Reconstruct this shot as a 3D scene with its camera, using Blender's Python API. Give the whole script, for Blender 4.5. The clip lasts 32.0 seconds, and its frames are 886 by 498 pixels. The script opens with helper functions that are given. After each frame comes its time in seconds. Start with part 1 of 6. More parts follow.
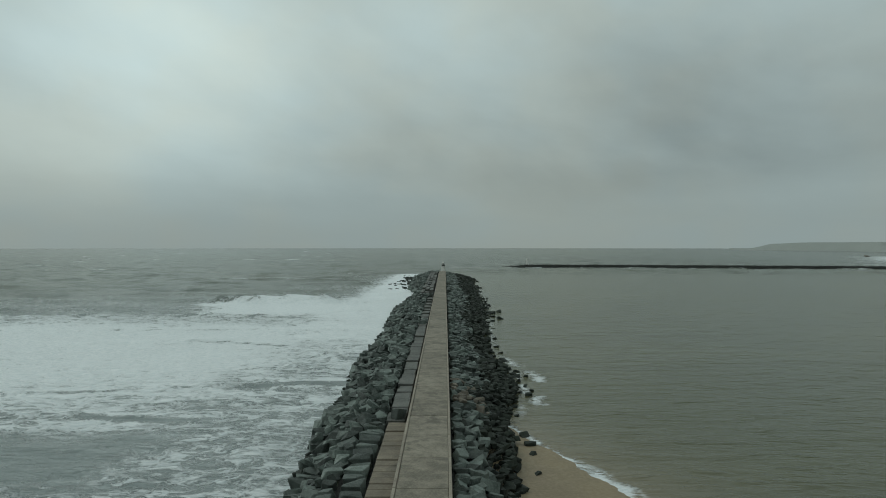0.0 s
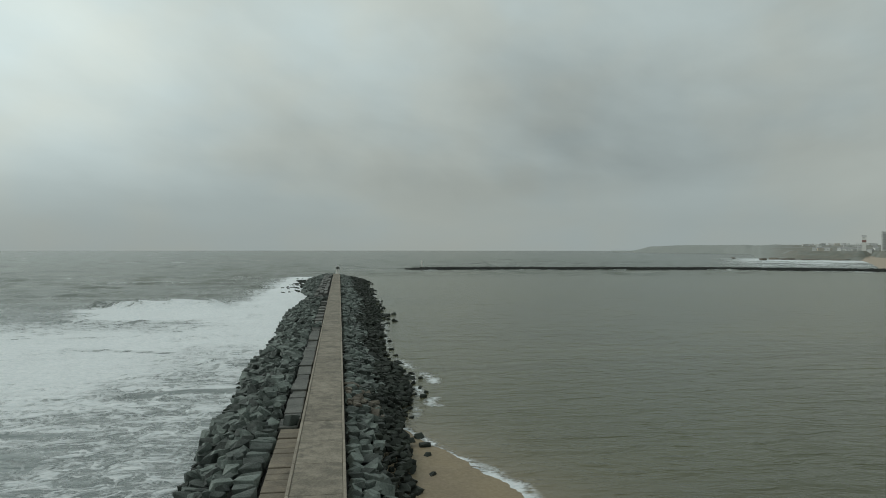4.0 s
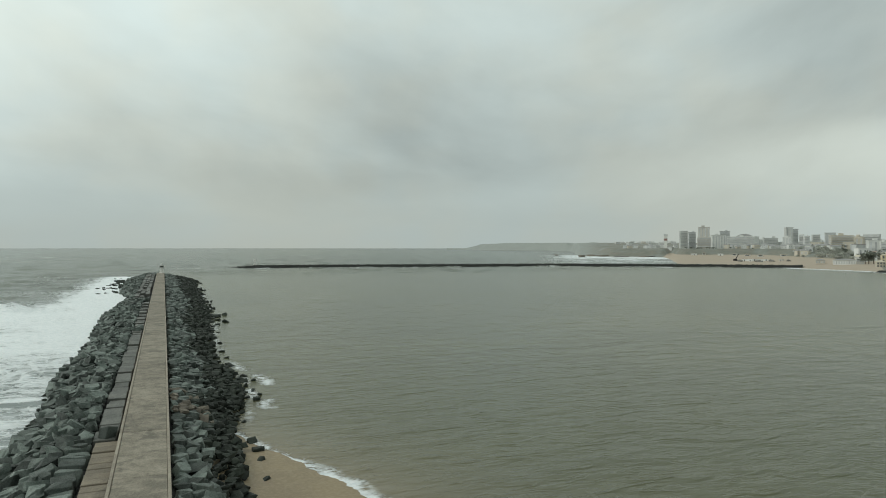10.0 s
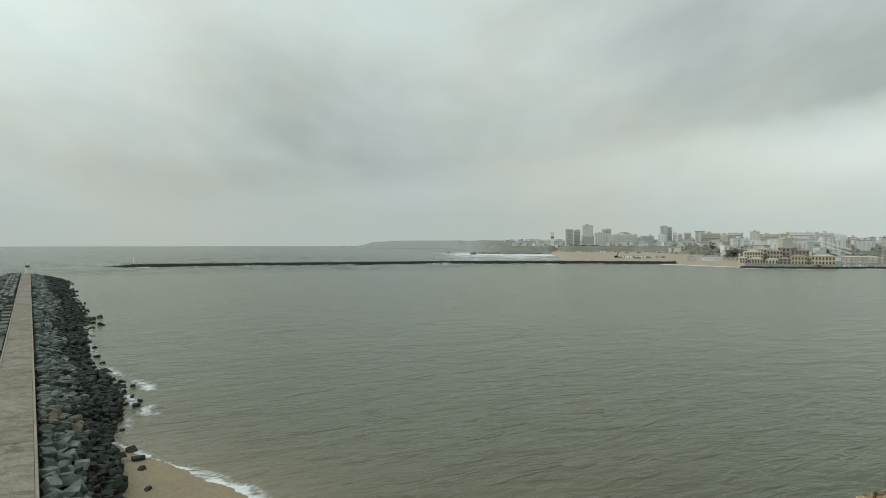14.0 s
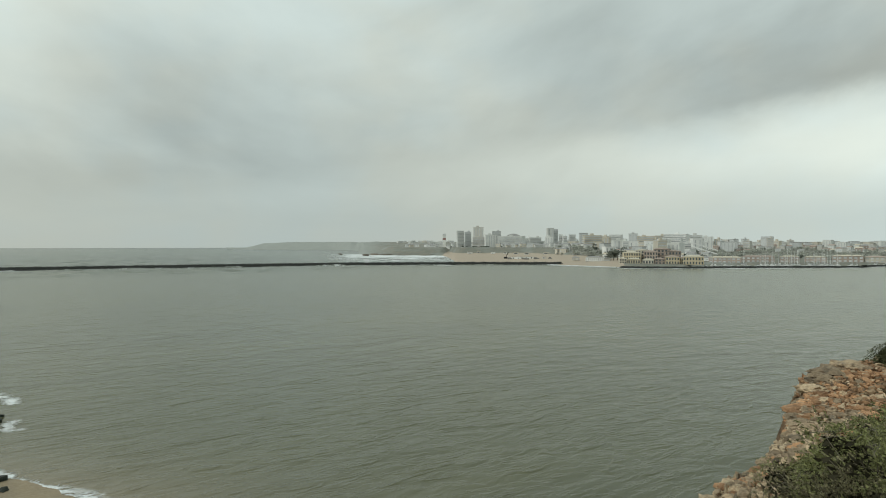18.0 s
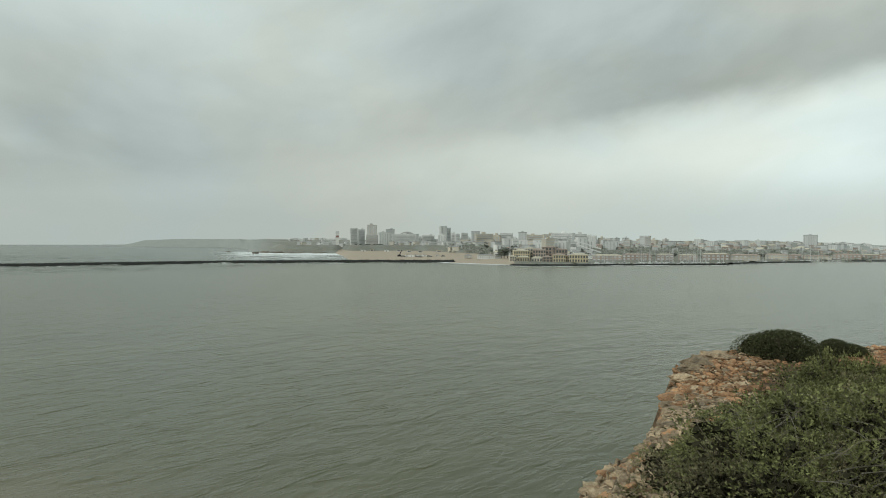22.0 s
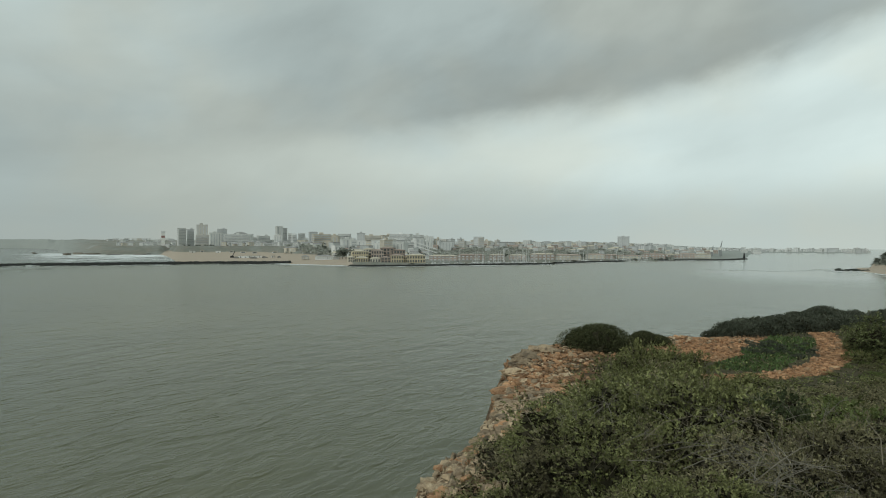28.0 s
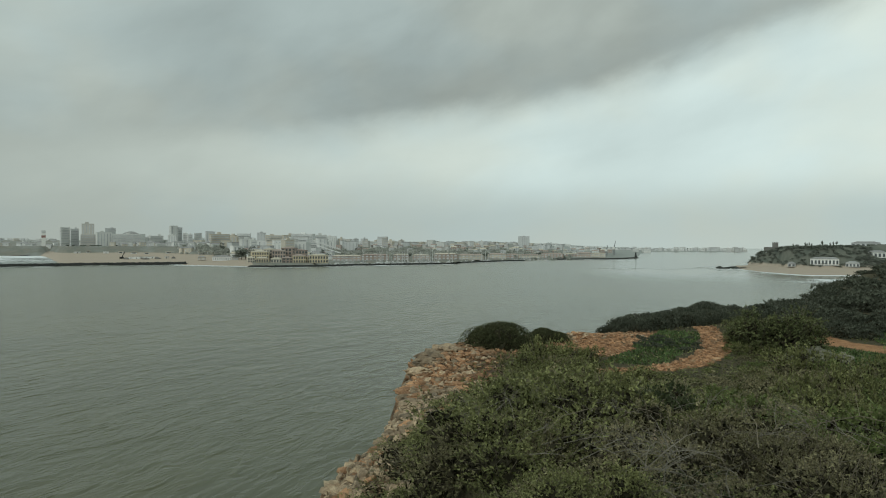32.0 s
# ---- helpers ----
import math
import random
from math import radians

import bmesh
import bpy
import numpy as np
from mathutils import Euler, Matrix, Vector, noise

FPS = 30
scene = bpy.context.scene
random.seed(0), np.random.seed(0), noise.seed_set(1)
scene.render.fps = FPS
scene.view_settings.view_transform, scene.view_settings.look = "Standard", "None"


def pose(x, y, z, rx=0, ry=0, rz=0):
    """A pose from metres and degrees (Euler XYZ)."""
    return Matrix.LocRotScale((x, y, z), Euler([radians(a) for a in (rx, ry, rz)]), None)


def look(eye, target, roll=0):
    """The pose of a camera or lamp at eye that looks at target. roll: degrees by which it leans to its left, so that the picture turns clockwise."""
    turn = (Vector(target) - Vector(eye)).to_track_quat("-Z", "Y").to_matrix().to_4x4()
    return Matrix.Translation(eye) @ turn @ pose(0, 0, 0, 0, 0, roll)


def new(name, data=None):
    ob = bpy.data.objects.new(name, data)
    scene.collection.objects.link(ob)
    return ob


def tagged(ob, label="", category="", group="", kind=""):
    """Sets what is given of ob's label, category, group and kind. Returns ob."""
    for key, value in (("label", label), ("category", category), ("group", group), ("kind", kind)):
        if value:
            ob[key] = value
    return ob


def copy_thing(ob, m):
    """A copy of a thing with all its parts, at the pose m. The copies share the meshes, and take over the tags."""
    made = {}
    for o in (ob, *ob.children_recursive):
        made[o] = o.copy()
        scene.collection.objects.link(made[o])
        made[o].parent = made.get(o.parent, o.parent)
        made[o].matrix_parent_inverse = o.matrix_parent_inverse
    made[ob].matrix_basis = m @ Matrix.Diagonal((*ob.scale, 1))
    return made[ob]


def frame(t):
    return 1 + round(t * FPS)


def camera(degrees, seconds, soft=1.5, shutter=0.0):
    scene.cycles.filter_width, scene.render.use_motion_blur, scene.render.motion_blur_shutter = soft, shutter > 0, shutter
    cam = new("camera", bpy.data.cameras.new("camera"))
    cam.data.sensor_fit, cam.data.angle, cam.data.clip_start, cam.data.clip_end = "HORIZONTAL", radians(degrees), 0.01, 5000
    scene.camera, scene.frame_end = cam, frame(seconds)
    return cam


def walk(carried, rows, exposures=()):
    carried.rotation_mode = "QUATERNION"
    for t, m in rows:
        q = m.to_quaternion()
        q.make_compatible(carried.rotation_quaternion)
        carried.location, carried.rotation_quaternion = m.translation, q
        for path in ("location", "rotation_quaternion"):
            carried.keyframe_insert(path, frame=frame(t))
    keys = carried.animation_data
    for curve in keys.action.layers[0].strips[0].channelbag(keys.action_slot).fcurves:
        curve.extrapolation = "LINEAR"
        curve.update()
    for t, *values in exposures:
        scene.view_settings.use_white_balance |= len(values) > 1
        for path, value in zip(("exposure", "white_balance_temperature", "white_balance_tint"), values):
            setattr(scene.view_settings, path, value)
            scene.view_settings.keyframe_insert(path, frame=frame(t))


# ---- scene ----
# ---- camera and walk ----
EYE = 21.5
cam = camera(65.7, 32.0, soft=1.0)
ROWS = [
    (0.0, 0.150, -0.313, -0.011), (0.5, -1.064, -0.327, -0.013), (1.0, -2.093, -0.287, -0.013), (1.5, -3.306, -0.276, -0.013),
    (2.0, -4.344, -0.233, -0.014), (2.5, -5.509, -0.243, -0.017), (3.0, -6.678, -0.256, -0.021), (3.5, -7.588, -0.142, -0.025),
    (5.5, -12.277, -0.222, -0.104), (6.0, -13.398, -0.256, -0.106), (6.5, -14.340, -0.322, -0.105), (7.0, -15.627, -0.195, -0.099),
    (7.5, -16.718, -0.316, -0.091), (8.0, -17.754, -0.193, -0.084), (8.5, -18.903, -0.194, -0.081), (9.0, -19.970, -0.264, -0.080),
    (9.5, -21.418, -0.284, -0.079), (10.0, -22.177, -0.293, -0.077), (10.5, -23.523, -0.320, -0.076), (11.0, -24.366, -0.243, -0.078),
    (11.5, -26.002, -0.320, -0.077), (12.0, -26.521, -0.335, -0.068), (12.5, -27.837, -0.395, -0.054), (13.0, -28.666, -0.395, -0.042),
    (13.5, -29.948, -0.353, -0.037), (14.0, -31.091, -0.478, -0.036), (14.5, -32.182, -0.312, -0.036), (16.5, -36.558, -0.433, 0.081),
    (17.0, -37.784, -0.309, 0.067), (17.5, -38.855, -0.324, 0.036), (18.0, -40.041, -0.356, -0.013), (18.5, -41.053, -0.301, -0.073),
    (19.0, -42.170, -0.369, -0.127), (19.5, -43.315, -0.375, -0.166), (20.0, -44.383, -0.388, -0.186), (20.5, -45.420, -0.314, -0.198),
    (21.0, -46.709, -0.435, -0.206), (21.5, -47.864, -0.377, -0.214), (22.0, -48.905, -0.516, -0.219), (22.5, -49.974, -0.420, -0.221),
    (23.0, -51.159, -0.443, -0.223), (23.5, -52.159, -0.392, -0.223), (24.0, -53.479, -0.429, -0.222), (24.5, -54.483, -0.416, -0.219),
    (25.0, -55.592, -0.361, -0.217), (25.5, -56.658, -0.433, -0.218), (27.5, -61.263, -0.427, -0.235), (28.0, -62.342, -0.402, -0.238),
    (28.5, -63.516, -0.381, -0.239), (29.0, -64.648, -0.305, -0.240), (29.5, -65.754, -0.352, -0.240), (30.0, -66.818, -0.284, -0.238),
    (30.5, -67.921, -0.462, -0.231), (31.0, -69.241, -0.316, -0.214), (31.5, -70.037, -0.445, -0.188), (32.0, -70.358, -0.382, -0.159),
]
walk(cam, [(t, pose(0, 0, EYE, 90 + p, r, y)) for t, y, p, r in ROWS],
     exposures=[(0.0, -0.66, 6250, 4), (3.0, -0.57, 6400, 8), (6.0, -0.3, 6500, 10), (9.0, -0.11, 6600, 8), (13.0, -0.02, 6600, 9), (19.0, 0.01, 6650, 8), (25.0, -0.15, 6550, 9), (28.0, -0.25, 6500, 7), (32.0, -0.29, 6450, 5)])


# ---- world: an overcast sky ----
class Nodes:
    """Writes node trees as plain sums."""

    def __init__(self, tree):
        self.tree = tree

    def add(self, kind):
        return self.tree.nodes.new(kind)

    def link(self, a, b):
        if hasattr(a, "links"):
            self.tree.links.new(a, b)
        else:
            b.default_value = a

    def math(self, op, a, b=0.0, c=0.0, clamp=False):
        node = self.add("ShaderNodeMath")
        node.operation, node.use_clamp = op, clamp
        for k, v in enumerate((a, b, c)):
            self.link(v, node.inputs[k])
        return node.outputs[0]

    def smooth(self, v, lo, hi, a=0.0, b=1.0):
        node = self.add("ShaderNodeMapRange")
        node.interpolation_type = "SMOOTHSTEP"
        for k, s in enumerate((v, lo, hi, a, b)):
            self.link(s, node.inputs[k])
        return node.outputs[0]

    def noise(self, vector, scale, detail=4.0, rough=0.55, distort=0.0):
        node = self.add("ShaderNodeTexNoise")
        if vector is not None:
            self.link(vector, node.inputs["Vector"])
        for key, v in (("Scale", scale), ("Detail", detail), ("Roughness", rough), ("Distortion", distort)):
            self.link(v, node.inputs[key])
        return node.outputs[0]

    def mix(self, f, a, b, blend="MIX"):
        node = self.add("ShaderNodeMix")
        node.data_type, node.blend_type = "RGBA", blend
        self.link(f, node.inputs[0])
        for v, s in ((a, node.inputs[6]), (b, node.inputs[7])):
            self.link(v if hasattr(v, "links") else (*v[:3], 1.0), s)
        return node.outputs[2]

    def attribute(self, name):
        node = self.add("ShaderNodeAttribute")
        node.attribute_name = name
        return node.outputs["Fac"]

    def xyz(self, x, y, z=0.0):
        node = self.add("ShaderNodeCombineXYZ")
        for k, v in enumerate((x, y, z)):
            self.link(v, node.inputs[k])
        return node.outputs[0]


world = bpy.data.worlds.new("overcast")
scene.world = world
world.use_nodes = True
world.node_tree.nodes.clear()
W = Nodes(world.node_tree)
gen = W.add("ShaderNodeTexCoord").outputs["Generated"]
sep = W.add("ShaderNodeSeparateXYZ")
W.link(gen, sep.inputs[0])
dx, dy, dz = sep.outputs
bear = W.math("MULTIPLY", W.math("ARCTAN2", dx, dy), 180 / math.pi)      # degrees to the right of the mole
elev = W.math("MULTIPLY", W.math("ARCSINE", dz), 180 / math.pi)
ceil = W.math("ADD", W.math("MAXIMUM", dz, 0.0), 0.16)
flat = W.xyz(W.math("DIVIDE", dx, ceil), W.math("DIVIDE", dy, ceil))
big = W.math("SUBTRACT", W.noise(flat, 0.8, 5.0, 0.5, 0.5), 0.5)
lean = W.math("SUBTRACT", elev, W.math("MULTIPLY", W.math("SUBTRACT", bear, 25.0), W.smooth(bear, 10.0, 60.0, -0.22, 0.2)))
soft_ = W.math("SUBTRACT", W.noise(W.xyz(W.math("MULTIPLY", bear, 0.055), W.math("MULTIPLY", lean, 0.13)), 1.0, 4.0, 0.5, 0.35), 0.5)
wisp = W.math("SUBTRACT", W.noise(W.xyz(W.math("MULTIPLY", bear, 0.15), W.math("MULTIPLY", lean, 0.24)), 1.0, 6.0, 0.55, 0.3), 0.5)
billow = W.math("SUBTRACT", W.noise(W.xyz(W.math("MULTIPLY", bear, 0.085), W.math("MULTIPLY", lean, 0.125), 3.0), 1.0, 6.0, 0.52, 0.25), 0.5)


def glow(a0, e0, sa, se, amount):
    u = W.math("DIVIDE", W.math("SUBTRACT", bear, a0), sa)
    v = W.math("DIVIDE", W.math("SUBTRACT", elev, e0), se)
    q = W.math("ADD", W.math("MULTIPLY", u, u), W.math("MULTIPLY", v, v))
    return W.math("MULTIPLY", W.math("POWER", 2.718, W.math("MULTIPLY", q, -1.0)), amount)


# the long cloud edge that climbs towards the river, brighter below it
rim = W.math("SUBTRACT", elev, W.math("ADD", 7.8, W.math("MULTIPLY", W.math("SUBTRACT", bear, 50.0), 0.14)))
rim = W.math("SUBTRACT", rim, W.math("MULTIPLY", W.math("MAXIMUM", W.math("SUBTRACT", bear, 84.0), 0.0), 0.16))
rim = W.math("ADD", rim, W.math("ADD", W.math("MULTIPLY", wisp, 3.0), W.math("MULTIPLY", soft_, 3.0)))
under = W.math("MULTIPLY", W.smooth(rim, 1.2, -2.0), W.smooth(elev, 0.5, 6.0))
under = W.math("MULTIPLY", under, W.smooth(bear, 42.0, 88.0, 0.03, 0.24))
above = W.math("MULTIPLY", W.math("MULTIPLY", W.smooth(rim, -0.5, 1.5), W.smooth(rim, 10.0, 3.0)), W.smooth(bear, 40.0, 66.0, -0.02, -0.10))
tone = W.math("ADD", 0.445, W.math("MULTIPLY", big, 0.10))
tone = W.math("ADD", tone, W.math("ADD", W.math("MULTIPLY", soft_, 0.18), W.math("MULTIPLY", wisp, 0.04)))
tone = W.math("ADD", tone, W.math("MULTIPLY", billow, W.smooth(elev, 1.0, 9.0, 0.04, 0.17)))
for part_of_sky in (under, above, glow(-23, 17, 13, 9, 0.36), glow(-30, 8, 16, 8, 0.12), glow(0, 19, 14, 8, 0.11), glow(28, 5, 12, 10, -0.06), glow(16, 20, 22, 7, 0.07), glow(14, 8, 16, 10, -0.02), glow(2, 14, 10, 6, 0.04), glow(31, 17, 8, 9, 0.07)):
    tone = W.math("ADD", tone, part_of_sky)
tone = W.math("ADD", W.math("MULTIPLY", tone, W.smooth(elev, -1.0, 7.0)), W.math("MULTIPLY", W.smooth(bear, 30.0, 95.0, 0.385, 0.53), W.smooth(elev, 7.0, -1.0)))
tone = W.math("MULTIPLY", W.math("MAXIMUM", tone, 0.2), 1.34)
sky = W.add("ShaderNodeTexSky")
sky.sky_type, sky.sun_disc, sky.sun_elevation, sky.sun_rotation = "NISHITA", False, radians(37), radians(-75)
tint = W.mix(W.smooth(W.noise(W.xyz(W.math("MULTIPLY", bear, 0.06), W.math("MULTIPLY", elev, 0.09), 9.0), 1.0, 3.0), 0.35, 0.65), (0.86, 1.0, 0.985), (0.91, 1.0, 0.93))
cloud = W.mix(1.0, tint, tone, "MULTIPLY")
mixed = W.mix(0.96, W.mix(1.0, sky.outputs[0], (0.06, 0.06, 0.06), "MULTIPLY"), cloud)
ground_glow = W.mix(W.smooth(elev, -3.0, 0.0), (0.16, 0.17, 0.15), mixed)
back = W.add("ShaderNodeBackground")
W.link(ground_glow, back.inputs[0])
back.inputs[1].default_value = 1.0
W.link(back.outputs[0], W.add("ShaderNodeOutputWorld").inputs[0])

sun = new("sun", bpy.data.lights.new("sun", "SUN"))
sun.data.energy, sun.data.angle, sun.data.color = 1.25, radians(30), (0.97, 1.0, 0.95)
sun.matrix_world = look((0, 0, 60), (50 * math.sin(radians(75)), -50 * math.cos(radians(75)), 60 - 38))


# ---- materials ----
def mat(name, colour, other=None, rough=0.8, scale=1.0, fine=8.0, bump=0.2, spread=0.0, metal=0.0, spec=0.3, stain=None, reach=0.02):
    """Two colours mixed at two scales, with grain in the relief; spread varies pieces among themselves."""
    m = bpy.data.materials.new(name)
    m.use_nodes = True
    N = Nodes(m.node_tree)
    b = m.node_tree.nodes["Principled BSDF"]
    pos = N.add("ShaderNodeNewGeometry").outputs["Position"]
    big_n = N.noise(pos, scale, 4.0, 0.6)
    fine_n = N.noise(pos, fine * scale, 5.0, 0.65)
    f = N.math("ADD", N.math("MULTIPLY", big_n, 0.6), N.math("MULTIPLY", fine_n, 0.4))
    col = N.mix(N.smooth(f, 0.34, 0.66), colour, other or [c * 0.7 for c in colour])
    if stain:
        col = N.mix(N.smooth(N.noise(pos, scale * 0.37, 6.0, 0.7, 0.6), 0.52, 0.68, 0.0, 0.8), col, stain)
    if spread:
        r = N.add("ShaderNodeObjectInfo").outputs["Random"]
        isl = N.add("ShaderNodeNewGeometry").outputs["Random Per Island"]
        k = N.math("FRACT", N.math("ADD", r, isl))
        col = N.mix(1.0, col, N.smooth(k, 0.0, 1.0, 1 - spread, 1 + spread), "MULTIPLY")
    N.link(col, b.inputs["Base Color"])
    b.inputs["Metallic"].default_value = metal
    b.inputs["Specular IOR Level"].default_value = spec
    N.link(N.smooth(fine_n, 0.3, 0.7, max(rough - 0.12, 0.05), min(rough + 0.1, 1.0)), b.inputs["Roughness"])
    if bump:
        node = N.add("ShaderNodeBump")
        node.inputs["Strength"].default_value, node.inputs["Distance"].default_value = bump, reach
        N.link(f, node.inputs["Height"])
        N.link(node.outputs[0], b.inputs["Normal"])
    return m


CONCRETE = mat("walkway_concrete", (0.315, 0.278, 0.222), (0.165, 0.148, 0.118), 0.75, 0.8, 9, 0.45, 0.09, stain=(0.105, 0.095, 0.078))
KERB = mat("kerb_concrete", (0.36, 0.32, 0.26), (0.25, 0.22, 0.18), 0.8, 0.6, 10, 0.3, 0.08)
GREY_SLAB = mat("wet_grey_slab", (0.15, 0.15, 0.135), (0.09, 0.092, 0.085), 0.6, 0.6, 10, 0.35, 0.18, stain=(0.05, 0.055, 0.045))
SIDE_SLAB = mat("stepped_slab_concrete", (0.25, 0.215, 0.165), (0.17, 0.145, 0.115), 0.8, 0.5, 12, 0.3, 0.14, stain=(0.10, 0.09, 0.075))
ROCK = mat("quarry_stone", (0.156, 0.180, 0.165), (0.058, 0.071, 0.062), 0.6, 0.9, 9, 0.6, 0.55, spec=0.25, reach=0.05)
ROCK_WET = mat("wet_weedy_stone", (0.040, 0.046, 0.038), (0.016, 0.021, 0.016), 0.6, 0.9, 9, 0.5, 0.35, spec=0.15, reach=0.05)
# Dark stone of the distant moles, lightened as haze put into the colour
ROCK_FAR = mat("far_hazed_stone", (0.085, 0.092, 0.080), (0.05, 0.056, 0.048), 0.8, 0.5, 6, 0.0, 0.2, spec=0.1)
# Core under the boulders, coloured near-black as shade in the gaps
SHADED_CORE = mat("rubble_core", (0.035, 0.037, 0.035), (0.02, 0.021, 0.02), 0.9, 1.0, 6, 0.5)
ROCK_BROWN = mat("brown_stone", (0.20, 0.175, 0.14), (0.12, 0.105, 0.085), 0.7, 0.9, 9, 0.5, 0.25, reach=0.05)
PAINT_WHITE = mat("white_paint", (0.74, 0.74, 0.71), (0.62, 0.61, 0.57), 0.5, 0.8, 10, 0.1)
PAINT_RED = mat("dull_red_paint", (0.30, 0.17, 0.15), (0.24, 0.14, 0.125), 0.5, 0.8, 10, 0.1)
DARK_METAL = mat("dark_metal", (0.05, 0.05, 0.05), (0.03, 0.03, 0.03), 0.5, 1, 8, 0.1, metal=0.6)
GREY_METAL = mat("grey_metal", (0.35, 0.36, 0.36), (0.25, 0.26, 0.26), 0.45, 1, 8, 0.1, metal=0.5)
ORANGE_ROCK = mat("orange_limestone", (0.45, 0.26, 0.14), (0.19, 0.105, 0.058), 0.9, 2.2, 5, 1.0, 0.35, stain=(0.36, 0.28, 0.18), reach=0.06)
PALE_ROCK = mat("weathered_limestone", (0.47, 0.36, 0.24), (0.20, 0.148, 0.098), 0.9, 2.5, 5, 1.0, 0.4, stain=(0.10, 0.088, 0.07), reach=0.06)
GREY_ROCK = mat("grey_limestone", (0.21, 0.205, 0.155), (0.095, 0.095, 0.066), 0.9, 2.4, 6, 1.0, 0.2, stain=(0.11, 0.11, 0.07), reach=0.06)
# Town walls and roofs: colours greyed and paled to stand in for distance haze
WALLS = {
    "white": mat("white_render", (0.76, 0.76, 0.74), (0.66, 0.665, 0.65), 0.85, 0.05, 9, 0.0, 0.06),
    "pale": mat("pale_render", (0.66, 0.665, 0.64), (0.57, 0.575, 0.555), 0.85, 0.05, 9, 0.0, 0.08),
    "grey": mat("grey_render", (0.62, 0.63, 0.625), (0.54, 0.55, 0.545), 0.85, 0.05, 9, 0.0, 0.08),
    "tan": mat("tan_render", (0.56, 0.54, 0.50), (0.48, 0.465, 0.43), 0.85, 0.05, 9, 0.0, 0.06),
    "cream": mat("cream_render", (0.60, 0.555, 0.47), (0.51, 0.47, 0.40), 0.85, 0.05, 9, 0.0, 0.08),
    "yellow": mat("yellow_render", (0.64, 0.55, 0.39), (0.56, 0.48, 0.34), 0.85, 0.08, 9, 0.0, 0.05),
    "terracotta": mat("terracotta_render", (0.44, 0.36, 0.31), (0.37, 0.30, 0.26), 0.85, 0.08, 9, 0.0, 0.12),
}
ROOF_GREY = mat("grey_roof", (0.38, 0.38, 0.37), (0.3, 0.3, 0.3), 0.9, 0.1, 9, 0.0, 0.1)
ROOF_TILE = mat("terracotta_roof_tiles", (0.42, 0.345, 0.30), (0.35, 0.29, 0.255), 0.9, 0.15, 9, 0.0, 0.12)
ROOF_SAND = mat("pale_roof", (0.58, 0.53, 0.43), (0.5, 0.46, 0.38), 0.9, 0.1, 9, 0.0, 0.1)
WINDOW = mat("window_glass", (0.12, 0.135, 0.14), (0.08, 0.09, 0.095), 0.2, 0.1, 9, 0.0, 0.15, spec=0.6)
# Distant window glass, its colour paled in place of haze
HAZED_GLASS = mat("hazed_glass", (0.56, 0.57, 0.57), (0.42, 0.43, 0.435), 0.35, 0.1, 9, 0.0, 0.15, spec=0.4)
# Shore and town foliage, greyed and paled as painted-in haze, the town's most
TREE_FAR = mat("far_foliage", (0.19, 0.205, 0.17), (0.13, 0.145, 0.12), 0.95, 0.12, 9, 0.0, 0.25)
TREE_TOWN = mat("hazed_olive_foliage", (0.47, 0.48, 0.43), (0.37, 0.38, 0.34), 0.95, 0.1, 9, 0.0, 0.25)
BARK = mat("bark", (0.13, 0.10, 0.075), (0.08, 0.065, 0.05), 0.9, 3, 8, 0.4)
MAST = mat("weathered_spar", (0.62, 0.62, 0.61), (0.45, 0.45, 0.44), 0.5, 0.3, 9, 0.0, 0.35)
OLD_STONE = mat("weathered_masonry", (0.22, 0.215, 0.195), (0.15, 0.147, 0.135), 0.9, 0.3, 9, 0.1)
HULL = mat("boat_hull", (0.68, 0.69, 0.68), (0.6, 0.61, 0.6), 0.35, 0.3, 9, 0.0, 0.1, spec=0.5)
LEAF_DARK = mat("dark_green_leaves", (0.066, 0.080, 0.038), (0.036, 0.046, 0.021), 0.7, 1.3, 9, 0.0, 0.45, spec=0.08)
LEAF_OLIVE = mat("olive_leaves", (0.230, 0.238, 0.099), (0.076, 0.082, 0.034), 0.65, 0.8, 9, 0.0, 0.42, spec=0.08)
LEAF_GREY = mat("grey_green_leaves", (0.270, 0.243, 0.140), (0.104, 0.098, 0.053), 0.7, 0.8, 9, 0.0, 0.42, spec=0.08)
LEAF_BRIGHT = mat("fresh_green_leaves", (0.150, 0.182, 0.066), (0.08, 0.10, 0.036), 0.7, 1.0, 9, 0.0, 0.4, spec=0.08)
TWIG = mat("dry_twigs", (0.19, 0.165, 0.12), (0.10, 0.088, 0.065), 0.9, 3, 8, 0.0, 0.35, spec=0.08)
# Near-black filling inside the shrubs: shade put into the colour
INNER_SHADE = mat("dead_wood_litter", (0.040, 0.036, 0.022), (0.021, 0.020, 0.012), 0.95, 3, 8, 0.0, spec=0.05)
LEAF_TALL = mat("bushy_leaves", (0.165, 0.182, 0.080), (0.052, 0.062, 0.027), 0.7, 0.9, 9, 0.0, 0.45, spec=0.08)
LEAF_DOME = mat("dome_leaves", (0.088, 0.094, 0.046), (0.046, 0.052, 0.026), 0.75, 1.0, 9, 0.0, 0.35, spec=0.08)
LEAF_RIDGE = mat("ridge_leaves", (0.098, 0.106, 0.078), (0.056, 0.064, 0.046), 0.75, 0.6, 9, 0.0, 0.35, spec=0.08)
DEAD_STEM = mat("grey_dead_stems", (0.21, 0.193, 0.158), (0.125, 0.113, 0.09), 0.9, 4, 8, 0.0, 0.25, spec=0.08)
